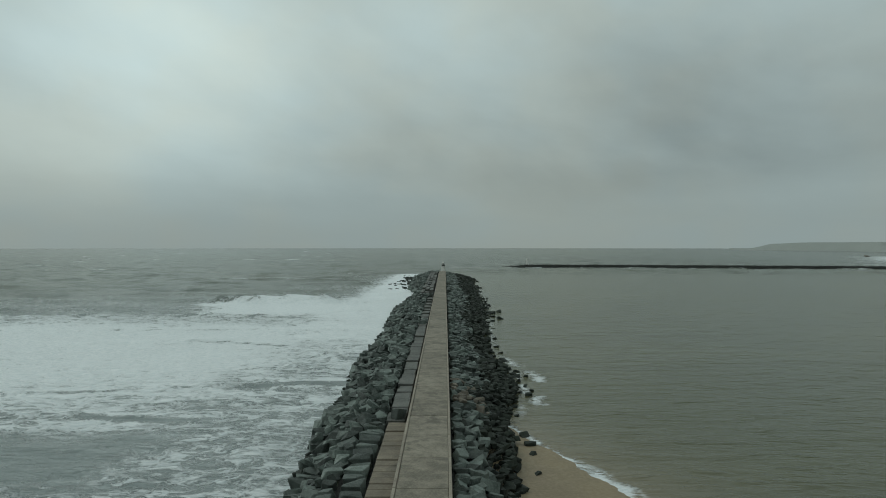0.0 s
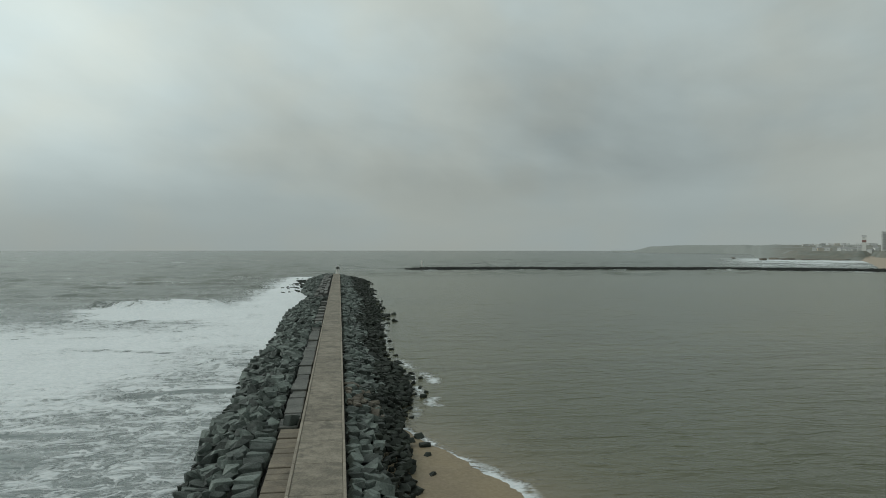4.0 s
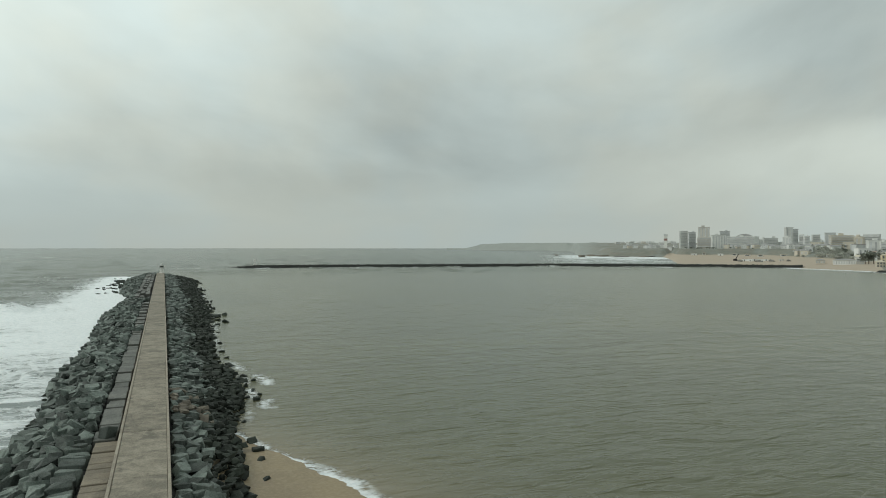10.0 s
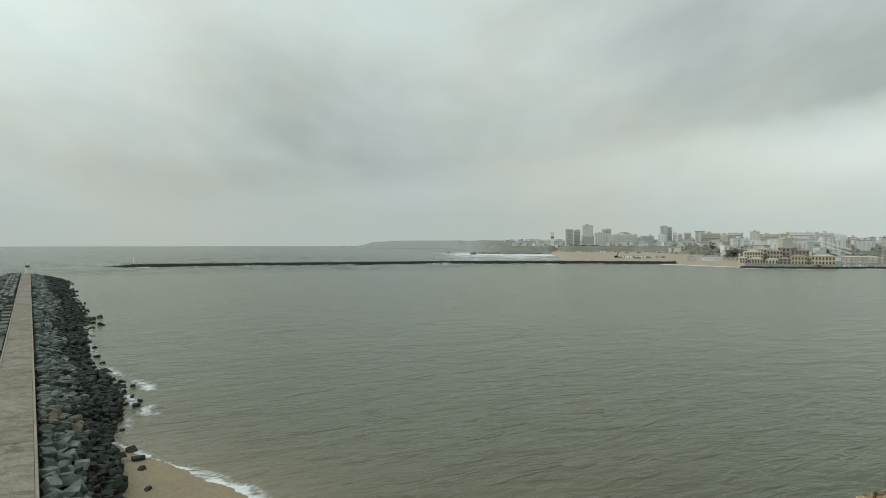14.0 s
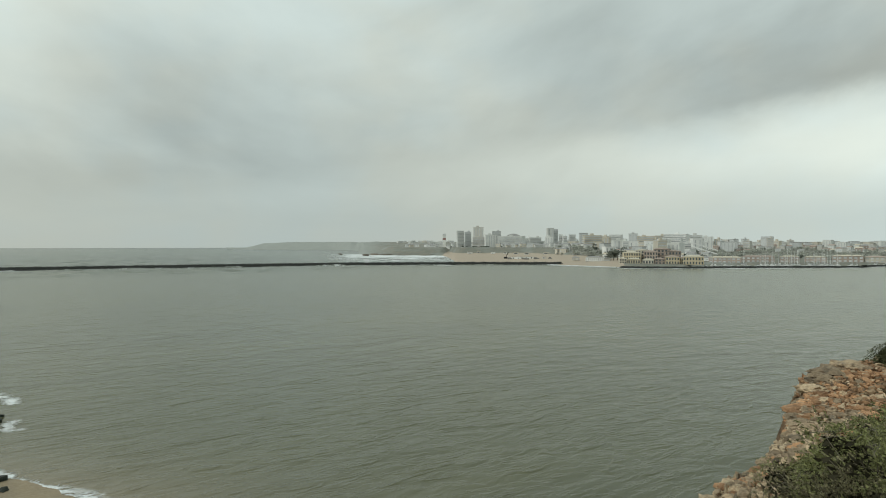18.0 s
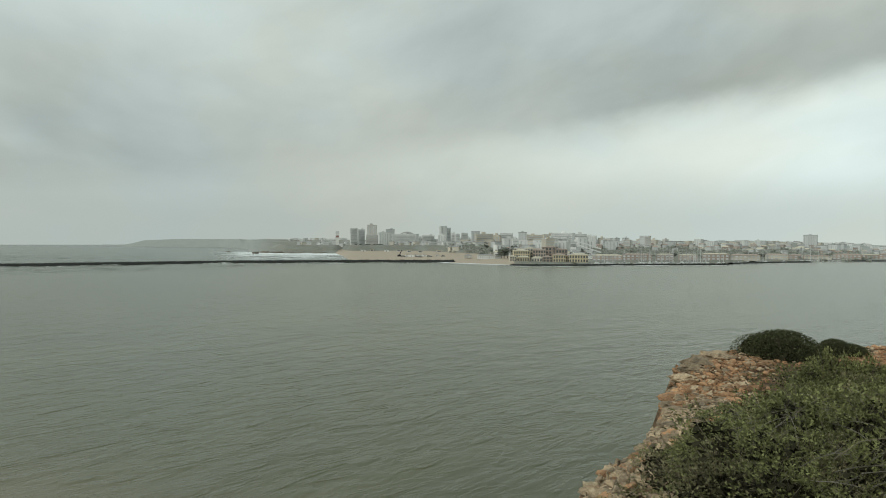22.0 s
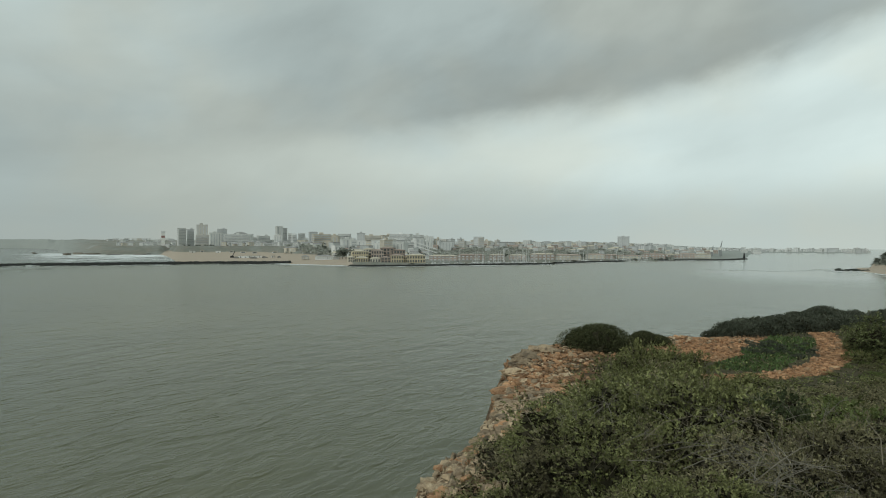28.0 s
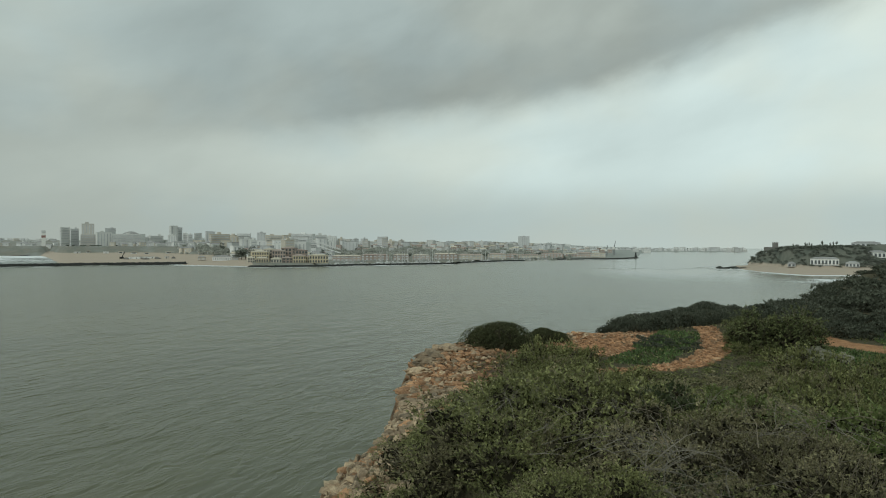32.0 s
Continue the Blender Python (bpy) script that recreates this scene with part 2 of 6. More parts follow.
GRASS = mat("short_grass_blades", (0.090, 0.138, 0.044), (0.058, 0.095, 0.030), 0.8, 0.7, 9, 0.0, 0.4)


# ---- mesh helpers ----
def fields(x, y, seed=0):
    """Smooth value noise on a unit lattice, -1 to 1, for arrays."""
    x, y = np.asarray(x, float), np.asarray(y, float)
    i, j = np.floor(x).astype(np.int64), np.floor(y).astype(np.int64)
    u, v = x - i, y - j
    u, v = u * u * (3 - 2 * u), v * v * (3 - 2 * v)

    def h(a, b):
        n = (a * 374761393 + b * 668265263 + seed * 974711) & 0x7FFFFFFF
        n = ((n ^ (n >> 13)) * 1274126177) & 0x7FFFFFFF
        return ((n ^ (n >> 16)) & 0xFFFF) / 32767.5 - 1

    return (h(i, j) * (1 - u) + h(i + 1, j) * u) * (1 - v) + (h(i, j + 1) * (1 - u) + h(i + 1, j + 1) * u) * v


def fractal(x, y, seed=0, octaves=4):
    total, amp = 0, 1.0
    for k in range(octaves):
        total = total + amp * fields(x * 2 ** k, y * 2 ** k, seed + 17 * k)
        amp *= 0.5
    return total / 1.9


def step(v, lo, hi):
    k = np.clip((np.asarray(v, float) - lo) / (hi - lo), 0, 1)
    return k * k * (3 - 2 * k)


def place(bearing, distance):
    """World x, y at a bearing in degrees to the right of the mole."""
    return distance * np.sin(np.radians(bearing)), distance * np.cos(np.radians(bearing))


def mesh_of(name, verts, faces, material, smooth=False, floats=()):
    me = bpy.data.meshes.new(name)
    verts, faces = np.asarray(verts, np.float32), np.asarray(faces, np.int32)
    n, k = faces.shape
    me.vertices.add(len(verts))
    me.vertices.foreach_set("co", verts.ravel())
    me.loops.add(n * k)
    me.loops.foreach_set("vertex_index", faces.ravel())
    me.polygons.add(n)
    me.polygons.foreach_set("loop_start", np.arange(0, n * k, k, dtype=np.int32))
    me.update(calc_edges=True)
    me.polygons.foreach_set("use_smooth", np.full(n, smooth))
    for key, values in floats:
        me.attributes.new(key, "FLOAT", "POINT").data.foreach_set("value", np.asarray(values, np.float32).ravel())
    me.materials.append(material)
    me.validate()
    return me


def sheet(name, xs, ys, zs, material, floats=(), smooth=True):
    """A smooth sheet from 2D arrays of points."""
    r, c = xs.shape
    idx = np.arange(r * c).reshape(r, c)
    faces = np.stack([idx[:-1, :-1], idx[1:, :-1], idx[1:, 1:], idx[:-1, 1:]], -1).reshape(-1, 4)
    return mesh_of(name, np.stack([xs, ys, zs], -1).reshape(-1, 3), faces, material, smooth, floats)


def boxes(bm, x0, x1, y0, y1, z0, z1, bevel=0.0):
    verts = [bm.verts.new(p) for p in ((x0, y0, z0), (x1, y0, z0), (x1, y1, z0), (x0, y1, z0), (x0, y0, z1), (x1, y0, z1), (x1, y1, z1), (x0, y1, z1))]
    for f in ((3, 2, 1, 0), (4, 5, 6, 7), (0, 1, 5, 4), (1, 2, 6, 5), (2, 3, 7, 6), (3, 0, 4, 7)):
        bm.faces.new([verts[k] for k in f])
    if bevel:
        bmesh.ops.bevel(bm, geom=list({e for v in verts for e in v.link_edges}), offset=bevel, segments=1, affect="EDGES")
    return verts


def tube(bm, points, radii, sides=8):
    """A tapered tube along points."""
    rings = []
    for k, (p, r) in enumerate(zip(points, radii)):
        p = Vector(p)
        way = Vector(points[min(k + 1, len(points) - 1)]) - Vector(points[max(k - 1, 0)])
        q = way.to_track_quat("Z", "Y")
        rings.append([bm.verts.new(p + q @ Vector((r * math.cos(a), r * math.sin(a), 0))) for a in (2 * math.pi * s / sides for s in range(sides))])
    for a, b in zip(rings, rings[1:]):
        for s in range(sides):
            bm.faces.new((a[s], a[(s + 1) % sides], b[(s + 1) % sides], b[s]))
    bm.faces.new(rings[-1])
    bm.faces.new(rings[0][::-1])


def finish(bm, name, material, smooth=False):
    me = bpy.data.meshes.new(name)
    bm.normal_update()
    bm.to_mesh(me)
    bm.free()
    if smooth:
        for f in me.polygons:
            f.use_smooth = True
    me.materials.append(material)
    return me


def part(name, me, parent, label="", m=None):
    ob = new(name, me)
    ob.parent = parent
    if m is not None:
        ob.matrix_basis = m
    return tagged(ob, label)


def box_mesh(name, x0, x1, y0, y1, z0, z1, material, bevel=0.0):
    bm = bmesh.new()
    boxes(bm, x0, x1, y0, y1, z0, z1, bevel)
    return finish(bm, name, material)


def thing(name, label, category, m=None, group="", kind=""):
    ob = new(name)
    ob.empty_display_size = 0.2
    if m is not None:
        ob.matrix_basis = m
    return tagged(ob, label, category, group, kind)


def stone_mesh(name, rng, material, blocky=0.75):
    """An angular quarry stone, about 1 m across."""
    bm = bmesh.new()
    for k in range(22):
        v = Vector((rng.uniform(-1, 1), rng.uniform(-1, 1), rng.uniform(-1, 1)))
        big_side = max(abs(c) for c in v)
        v = v.lerp(v / big_side, blocky) * 0.5
        bm.verts.new((v.x, v.y * 0.8, v.z * 0.62))
    out = bmesh.ops.convex_hull(bm, input=bm.verts[:])
    bmesh.ops.delete(bm, geom=[g for g in out["geom_interior"] if isinstance(g, bmesh.types.BMVert)], context="VERTS")
    bmesh.ops.dissolve_limit(bm, angle_limit=radians(14), verts=bm.verts[:], edges=bm.edges[:])
    bmesh.ops.triangulate(bm, faces=bm.faces[:])
    return finish(bm, name, material)


def block_mesh(name, rnd, material, skew=0.17):
    """A quarried block, roughly squared, with broken corners; about 1 m each way."""
    bm = bmesh.new()
    corners = [bm.verts.new((sx * (0.5 - abs(rnd.gauss(0, skew))), sy * (0.5 - abs(rnd.gauss(0, skew))), sz * (0.5 - abs(rnd.gauss(0, skew * 0.45)))))
               for sz in (-1, 1) for sx, sy in ((-1, -1), (1, -1), (1, 1), (-1, 1))]
    for v in list(corners):
        if rnd.random() < 0.55:
            # a corner knocked off
            c = v.co.copy()
            v.co = c * rnd.uniform(0.78, 0.92)
            bm.verts.new((c.x * rnd.uniform(0.35, 0.6), c.y, c.z * rnd.uniform(0.9, 1.0)))
            bm.verts.new((c.x, c.y * rnd.uniform(0.35, 0.6), c.z * rnd.uniform(0.9, 1.0)))
    out = bmesh.ops.convex_hull(bm, input=bm.verts[:])
    bmesh.ops.delete(bm, geom=[g for g in out["geom_interior"] if isinstance(g, bmesh.types.BMVert)], context="VERTS")
    bmesh.ops.dissolve_limit(bm, angle_limit=radians(9), verts=bm.verts[:], edges=bm.edges[:])
    bmesh.ops.bevel(bm, geom=bm.edges[:], offset=0.02, segments=1, affect="EDGES")
    bmesh.ops.triangulate(bm, faces=bm.faces[:])
    return finish(bm, name, material)


def lump_mesh(name, rnd, material, fine=2, rugged=0.42):
    """A knobbly rounded stone, about 1 m across."""
    bm = bmesh.new()
    bmesh.ops.create_icosphere(bm, subdivisions=fine, radius=0.5)
    shift = Vector((rnd.uniform(0, 50), rnd.uniform(0, 50), rnd.uniform(0, 50)))
    for v in bm.verts:
        v.co *= 1 + rugged * noise.noise(v.co * 2.6 + shift) + rugged * 0.5 * noise.noise(v.co * 6 + shift)
    bmesh.ops.triangulate(bm, faces=bm.faces[:])
    return finish(bm, name, material)


def crag_mesh(name, rnd, material):
    """A crumbling knob of limestone with pits and crevices, about 1 m across."""
    bm = bmesh.new()
    bmesh.ops.create_icosphere(bm, subdivisions=3, radius=0.5)
    shift = Vector((rnd.uniform(0, 50), rnd.uniform(0, 50), rnd.uniform(0, 50)))
    for v in bm.verts:
        p = v.co + shift
        ridge = abs(noise.noise(p * 4.6)) + 0.8 * abs(noise.noise(p * 9.5 + shift))
        v.co *= 0.86 + 0.5 * noise.noise(p * 1.7) + 0.58 * ridge
        v.co.z = v.co.z * 0.8 + 0.2 * round(v.co.z * 7) / 7
    return finish(bm, name, material)


def mesh_arrays(me):
    v = np.empty(len(me.vertices) * 3, np.float32)
    me.vertices.foreach_get("co", v)
    k = len(me.polygons[0].vertices)
    f = np.empty(len(me.polygons) * k, np.int32)
    me.polygons.foreach_get("vertices", f)
    return v.reshape(-1, 3), f.reshape(-1, k)


def joined(name, sources, poses, material):
    """Many stones in one mesh: poses are (variant, matrix)."""
    vs, fs, n = [], [], 0
    arrays = [mesh_arrays(me) for me in sources]
    for k, m in poses:
        v, f = arrays[k]
        a = np.array(m, np.float32)
        vs.append(v @ a[:3, :3].T + a[:3, 3])
        fs.append(f + n)
        n += len(v)
    return mesh_of(name, np.concatenate(vs), np.concatenate(fs), material)


# ---- sea ----
def left_edge(y):
    return np.interp(y, [30, 62, 76, 100, 121, 137, 154, 176, 194, 233, 265, 290, 310, 326, 400, 465, 492],
                     [-12.8, -13.2, -14.6, -14.4, -16.0, -15.8, -14.6, -15.3, -16.0, -16.6, -14.2, -11.4, -12.6, -17.5, -20.0, -21.0, -15.0])


def right_edge(y):
    return np.interp(y, [30, 58, 67, 82, 90, 100, 120, 131, 153, 175, 219, 281, 383, 470, 494],
                     [6.0, 6.8, 7.7, 7.9, 9.4, 11.0, 11.0, 9.2, 9.9, 10.7, 13.4, 14.6, 16.0, 18.0, 13.0])


def shore_x(y):
    """Where the small beach beside the mole meets the water."""
    return np.interp(y, [40, 58, 62, 65, 68.5, 72, 75, 80, 88, 120], [18.0, 15.2, 14.0, 12.9, 11.6, 10.4, 8.9, 6.8, 4.0, 0.0])


def sea_material():
    m = bpy.data.materials.new("sea_water")
    m.use_nodes = True
    N = Nodes(m.node_tree)
    b = m.node_tree.nodes["Principled BSDF"]
    pos = N.add("ShaderNodeNewGeometry").outputs["Position"]
    sxyz = N.add("ShaderNodeSeparateXYZ")
    N.link(pos, sxyz.inputs[0])
    X, Y, Z = sxyz.outputs
    foam = N.attribute("foam")
    silt = N.attribute("silt")
    calm = N.attribute("calm")
    # wind ripples, longer across the wind
    swept = N.xyz(N.math("MULTIPLY", X, 0.45), Y)
    r1 = N.noise(swept, 0.62, 4.0, 0.6, 0.6)
    r2 = N.noise(swept, 0.16, 4.0, 0.6, 0.4)
    wide = N.noise(N.xyz(N.math("MULTIPLY", X, 0.5), Y), 0.02, 4.0, 0.55, 0.8)
    water = N.mix(N.smooth(wide, 0.35, 0.65), (0.078, 0.094, 0.068), (0.100, 0.114, 0.082))
    water = N.mix(calm, water, N.mix(N.smooth(wide, 0.35, 0.65), (0.069, 0.077, 0.039), (0.092, 0.098, 0.049)))
    water = N.mix(silt, water, (0.25, 0.205, 0.135))
    # foam: torn sheets and thin lace over aerated water, lightened for reflection too
    water = N.mix(N.attribute("air"), water, N.mix(N.smooth(wide, 0.35, 0.65), (0.22, 0.255, 0.255), (0.285, 0.32, 0.32)))
    bent = N.add("ShaderNodeVectorMath")
    bent.operation = "MULTIPLY_ADD"
    warp = N.add("ShaderNodeTexNoise")
    N.link(pos, warp.inputs["Vector"])
    warp.inputs["Scale"].default_value, warp.inputs["Detail"].default_value = 0.22, 4.0
    N.link(warp.outputs[1], bent.inputs[0])
    bent.inputs[1].default_value = (4.0, 4.0, 0.0)
    N.link(N.xyz(N.math("MULTIPLY", X, 0.62), Y), bent.inputs[2])
    flow = bent.outputs[0]

    def ridge(scale, detail, lo, hi):
        n = N.noise(flow, scale, detail, 0.55, 0.3)
        return N.smooth(N.math("ABSOLUTE", N.math("SUBTRACT", n, 0.5)), lo, hi, 1.0, 0.0)

    lace = N.math("MAXIMUM", ridge(0.28, 5.0, 0.0, 0.055), N.math("MULTIPLY", ridge(0.75, 4.0, 0.0, 0.075), 0.8))
    lump = N.noise(flow, 0.5, 8.0, 0.68, 0.4)
    patch = N.noise(N.xyz(N.math("MULTIPLY", X, 0.35), Y), 0.075, 5.0, 0.6, 0.9)
    dense = N.math("ADD", foam, N.math("MULTIPLY", N.math("SUBTRACT", patch, 0.5), N.smooth(foam, 0.05, 0.4, 0.0, 0.6)))
    sum_ = N.math("ADD", lump, N.math("MULTIPLY", lace, 0.26))
    level = N.math("SUBTRACT", 0.85, N.math("MULTIPLY", dense, 0.68))
    cover = N.smooth(N.math("SUBTRACT", sum_, level), -0.10, 0.20)
    cover = N.math("MULTIPLY", cover, N.smooth(foam, 0.02, 0.15))
    thin = N.math("MULTIPLY", cover, N.smooth(foam, 0.2, 0.85, 0.8, 1.0))
    thin = N.math("MAXIMUM", thin, N.math("MULTIPLY", N.math("MULTIPLY", lace, N.smooth(foam, 0.05, 0.3)), N.smooth(patch, 0.36, 0.6, 0.15, 0.85)))
    white = N.mix(N.smooth(N.noise(flow, 1.7, 5.0, 0.7), 0.35, 0.62), (0.78, 0.83, 0.85), (0.95, 0.975, 0.985))
    N.link(N.mix(thin, water, white), b.inputs["Base Color"])
    slick = N.attribute("slick")
    N.link(N.math("ADD", N.smooth(slick, 0.0, 1.0, 0.22, 0.12), N.math("MULTIPLY", cover, 0.6)), b.inputs["Roughness"])
    b.inputs["IOR"].default_value = 1.33
    b.inputs["Specular IOR Level"].default_value = 0.5
    h = N.math("ADD", N.math("MULTIPLY", r1, N.smooth(calm, 0.0, 1.0, 0.30, 0.34)), N.math("MULTIPLY", r2, 0.8))
    h = N.math("ADD", N.math("MULTIPLY", N.math("MULTIPLY", h, N.smooth(slick, 0.0, 1.0, 1.0, 0.4)), N.smooth(calm, 0.0, 1.0, 1.5, 0.8)), N.math("MULTIPLY", N.math("MULTIPLY", lump, cover), 0.75))
    crest = N.smooth(N.noise(N.xyz(N.math("ADD", N.math("MULTIPLY", X, 0.34), N.math("MULTIPLY", Y, 0.10)), Y), 0.42, 3.0, 0.5, 0.5), 0.56, 0.72, 0.0, 0.15)
    h = N.math("ADD", h, N.math("MULTIPLY", crest, calm))
    bump = N.add("ShaderNodeBump")
    bump.inputs["Strength"].default_value, bump.inputs["Distance"].default_value = 0.8, 1.0
    N.link(h, bump.inputs["Height"])
    N.link(bump.outputs[0], b.inputs["Normal"])
    return m


SEA = sea_material()
az = np.concatenate([np.arange(-180, -40, 4.0), np.arange(-40, 108, 0.33), np.arange(108, 181, 4.0)])
rr = np.concatenate([np.geomspace(9, 44, 22), np.geomspace(44.5, 130, 190), np.geomspace(131, 4990, 270)])
A, R = np.meshgrid(az, rr)
X, Y = place(A, R)


def sea_height(x, y, a, r):
    west = step(-x, 5, 25) * step(y, 20, 60) + step(y, 440, 560) * step(x, 900, 300)
    west = np.clip(west, 0, 1)
    fade = step(r, 4200, 500)
    swell = 0.35 * np.sin((y + 14 * fields(x / 55, y / 70, 3)) / 5.2) + 0.25 * np.sin((y + 0.35 * x + 9 * fields(x / 30, y / 30, 5)) / 3.1)
    chop = 0.28 * fractal(x / 7, y / 4, 8)
    rough = 1.1 * fractal(x / 26, y / 11, 13) + 0.65 * fractal(x / 12, y / 5, 14)
    z = west * (swell * step(y, 60, 200) + chop * 1.5 + rough * step(y, 240, 330)) * (0.25 + 0.75 * fade)
    # the breaking wave: a steep face towards the beach
    line = 256 + 5 * fields(x / 22, x * 0, 11) + 0.02 * (x + 60) ** 2 / 10
    run = step(x, -98, -82) * step(x, -34, -46)
    s = y - line
    z = z + run * (3.3 * np.exp(-np.clip(s, 0, None) / 9.0) * (s >= 0) + 3.3 * np.exp(np.minimum(s, 0) / 1.6) * (s < 0))
    for base, high, seed in ((232, 0.9, 25), (206, 1.3, 21), (172, 0.5, 26), (150, 0.6, 22), (126, 0.5, 27), (104, 0.55, 23), (86, 0.35, 24)):
        s = y - (base + 4 * fields(x / 26, x * 0 + 3, seed) + 0.06 * (x + 50))
        z = z + west * (x < 0) * high * (0.5 + 0.5 * fields(x / 18, x * 0, seed + 40)) * np.where(s > 0, np.exp(-np.clip(s, 0, None) / 6), np.exp(np.minimum(s, 0) / 1.3))
    z = z + (1 - west) * 0.05 * fractal(x / 3.5, y / 2.0, 9)
    return z * step(r, 12, 30)


Zs = sea_height(X, Y, A, R)


def sea_foam(x, y, a, r):
    left = step(left_edge(y) + 4 - x, 0, 4) * (y > 20) * (y < 500)
    near = left * step(x, -260, -120)
    dense = np.interp(y, [30, 55, 66, 78, 80, 105, 115, 170, 183, 190, 211, 216, 222, 262, 275, 300, 460], [0.3, 0.34, 0.36, 0.42, 0.62, 0.74, 0.86, 0.9, 0.8, 0.6, 0.5, 1.0, 1.1, 0.95, 0.4, 0.14, 0.08])
    close = np.interp(y, [30, 60, 100, 180, 300, 400, 500], [0.36, 0.38, 0.52, 0.78, 0.84, 0.9, 0.6])
    k = step(x, -48, -28)
    dense = dense * (1 - k) * (1 - 0.8 * step(y, 206, 216) * step(x, -62, -92)) + close * k
    f = near * (dense + 0.16 * fractal(x / 18, y / 9, 31))
    # still water between the sets at the near end
    f = f - near * 0.3 * step(y, 80, 76) * step(y, 58, 64) * step(x, -24 - (78 - y) * 0.3, -34 - (78 - y) * 0.3)
    line = 256 + 5 * fields(x / 22, x * 0, 11) + 0.02 * (x + 60) ** 2 / 10
    run = step(x, -98, -82) * step(x, -34, -46)
    s = y - line
    f = f - run * 0.8 * np.exp(-((s - 9) / 7) ** 2) - run * 0.5 * np.exp(-((s + 0.6) / 1.6) ** 2) + run * 0.7 * np.exp(-((s + 8) / 6) ** 2) + run * 0.45 * np.exp(-((s - 2.5) / 1.6) ** 2)
    for base, seed in ((232, 25), (206, 21), (172, 26), (150, 22), (126, 27), (104, 23), (86, 24)):
        s = y - (base + 4 * fields(x / 26, x * 0 + 3, seed) + 0.06 * (x + 50))
        k = step(fields(x / 13, x * 0, seed + 40), -0.1, 0.6)
        f = f + left * k * (0.2 * np.exp(-((s - 1.6) / 1.6) ** 2) - 0.6 * np.exp(-((s + 0.5) / 0.9) ** 2))
    # wash along the rocks
    f = f + 0.8 * np.exp(-np.clip(left_edge(y) - 1 - x, 0, None) / 5) * left * step(y, 100, 300)
    f = f + 0.5 * np.exp(-((np.hypot(x + 10, y - 492)) / 26) ** 2) * step(-x, -30, 10)
    # whitecaps out at sea
    caps = step(fractal(x / 60, y / 22, 51), 0.42, 0.62) * step(r, 300, 600) * step(r, 4200, 2500) * step(a, -2, -12)
    f = f + 0.5 * caps
    # thin wash on the harbour beach
    d = x - shore_x(y) - 0.5 * fields(y / 2.5, y * 0, 61)
    beach = (y < 90) * (y > 30) * (x > 0)
    f = f + beach * 0.85 * np.exp(-((d - 0.8) / np.interp(y, [58, 66, 74], [1.3, 1.1, 0.6])) ** 2) * (0.9 + 0.25 * fields(y / 3, x / 2, 62))
    d2 = x - np.interp(y, [88, 94, 104, 112, 126, 140], [14.6, 12.6, 14.6, 15.2, 12.0, 10.6])
    f = f + 0.62 * np.exp(-(d2 / 0.9) ** 2) * step(y, 86, 90) * step(y, 138, 124) * step(fields(y / 5, y * 0, 63), -0.3, 0.15)
    f = f + 0.5 * np.exp(-((x - right_edge(y) - 0.8) / 0.7) ** 2) * step(y, 80, 95) * step(y, 430, 300) * step(fields(y / 6, y * 0, 64), -0.1, 0.3)
    # surf on the town beach behind the far mole, and at its tip
    edge = np.interp(a, [27, 31, 33.2, 34.5, 38, 40, 40.4, 41.0, 41.5], [1500, 1500, 1480, 1410, 1390, 1370, 1180, 860, 790])
    surf = 1.25 * step(a, 29.5, 33) * step(a, 42, 39) * step(r, 700, 790) * np.exp(-np.clip(edge - r, 0, None) / np.interp(a, [25, 33, 40], [300, 620, 500]))
    surf = surf * np.where(a < 33.4, np.exp(-np.clip(r - edge, 0, None) / 90.0), 1.0)
    f = f + surf * (0.62 + 0.55 * fractal(a * 0.8, r / 38, 71))
    f = f + 0.9 * np.exp(-((x - 45) / 26) ** 2 - ((y - 676) / 9) ** 2)
    # wash on the sand between the far mole and the quay
    s = r - np.interp(a, [48.5, 49.5, 54, 55], [755, 745, 690, 668])
    f = f + step(a, 48.3, 49) * step(a, 55.2, 54.6) * 1.0 * np.exp(-((s + 9) / 9) ** 2)
    # thin wash along the far mole and the marina
    mole_x, mole_y = np.array([60, 170, 392, 470, 530, 560, 582]), np.array([672, 660, 620, 575, 535, 508, 492])
    s = r - np.interp(a, np.degrees(np.arctan2(mole_x, mole_y)), np.hypot(mole_x, mole_y)) + 14
    f = f + step(a, 4.5, 6) * step(a, 50, 49) * 0.62 * np.exp(-(s / 6) ** 2) * (0.6 + 0.5 * fields(a * 2.2, r * 0, 78))
    s = r - np.interp(a, [54.7, 55.5, 60, 63.1, 67, 71.2, 71.6, 76.2, 79, 81, 84.4, 86.1], [664, 656, 668, 696, 722, 758, 790, 900, 975, 1020, 1062, 1172]) + 12
    f = f + step(a, 54.5, 55) * step(a, 86.3, 85.8) * 0.8 * np.exp(-(s / 8) ** 2) * (0.7 + 0.4 * fields(a * 1.7, r * 0, 79))
    # foam off the river beach
    s = r - np.interp(a, [90, 92.5, 93.5, 95, 97.1, 98.5, 101, 106], [720, 700, 690, 622, 578, 562, 575, 600])
    f = f + step(a, 90, 92) * 0.9 * np.exp(-((s + 6) / 9) ** 2) + step(a, 88, 92) * 0.75 * np.exp(-((s + 70) / 50) ** 2) * step(fractal(x / 30, y / 30, 72), -0.1, 0.45)
    f = f + 0.5 * np.exp(-((a - 86.5) / 3.2) ** 2 - ((r - 640) / 20) ** 2) * step(fields(a * 1.3, r / 9, 77), -0.1, 0.5)
    return np.clip(f, 0, 1.15)


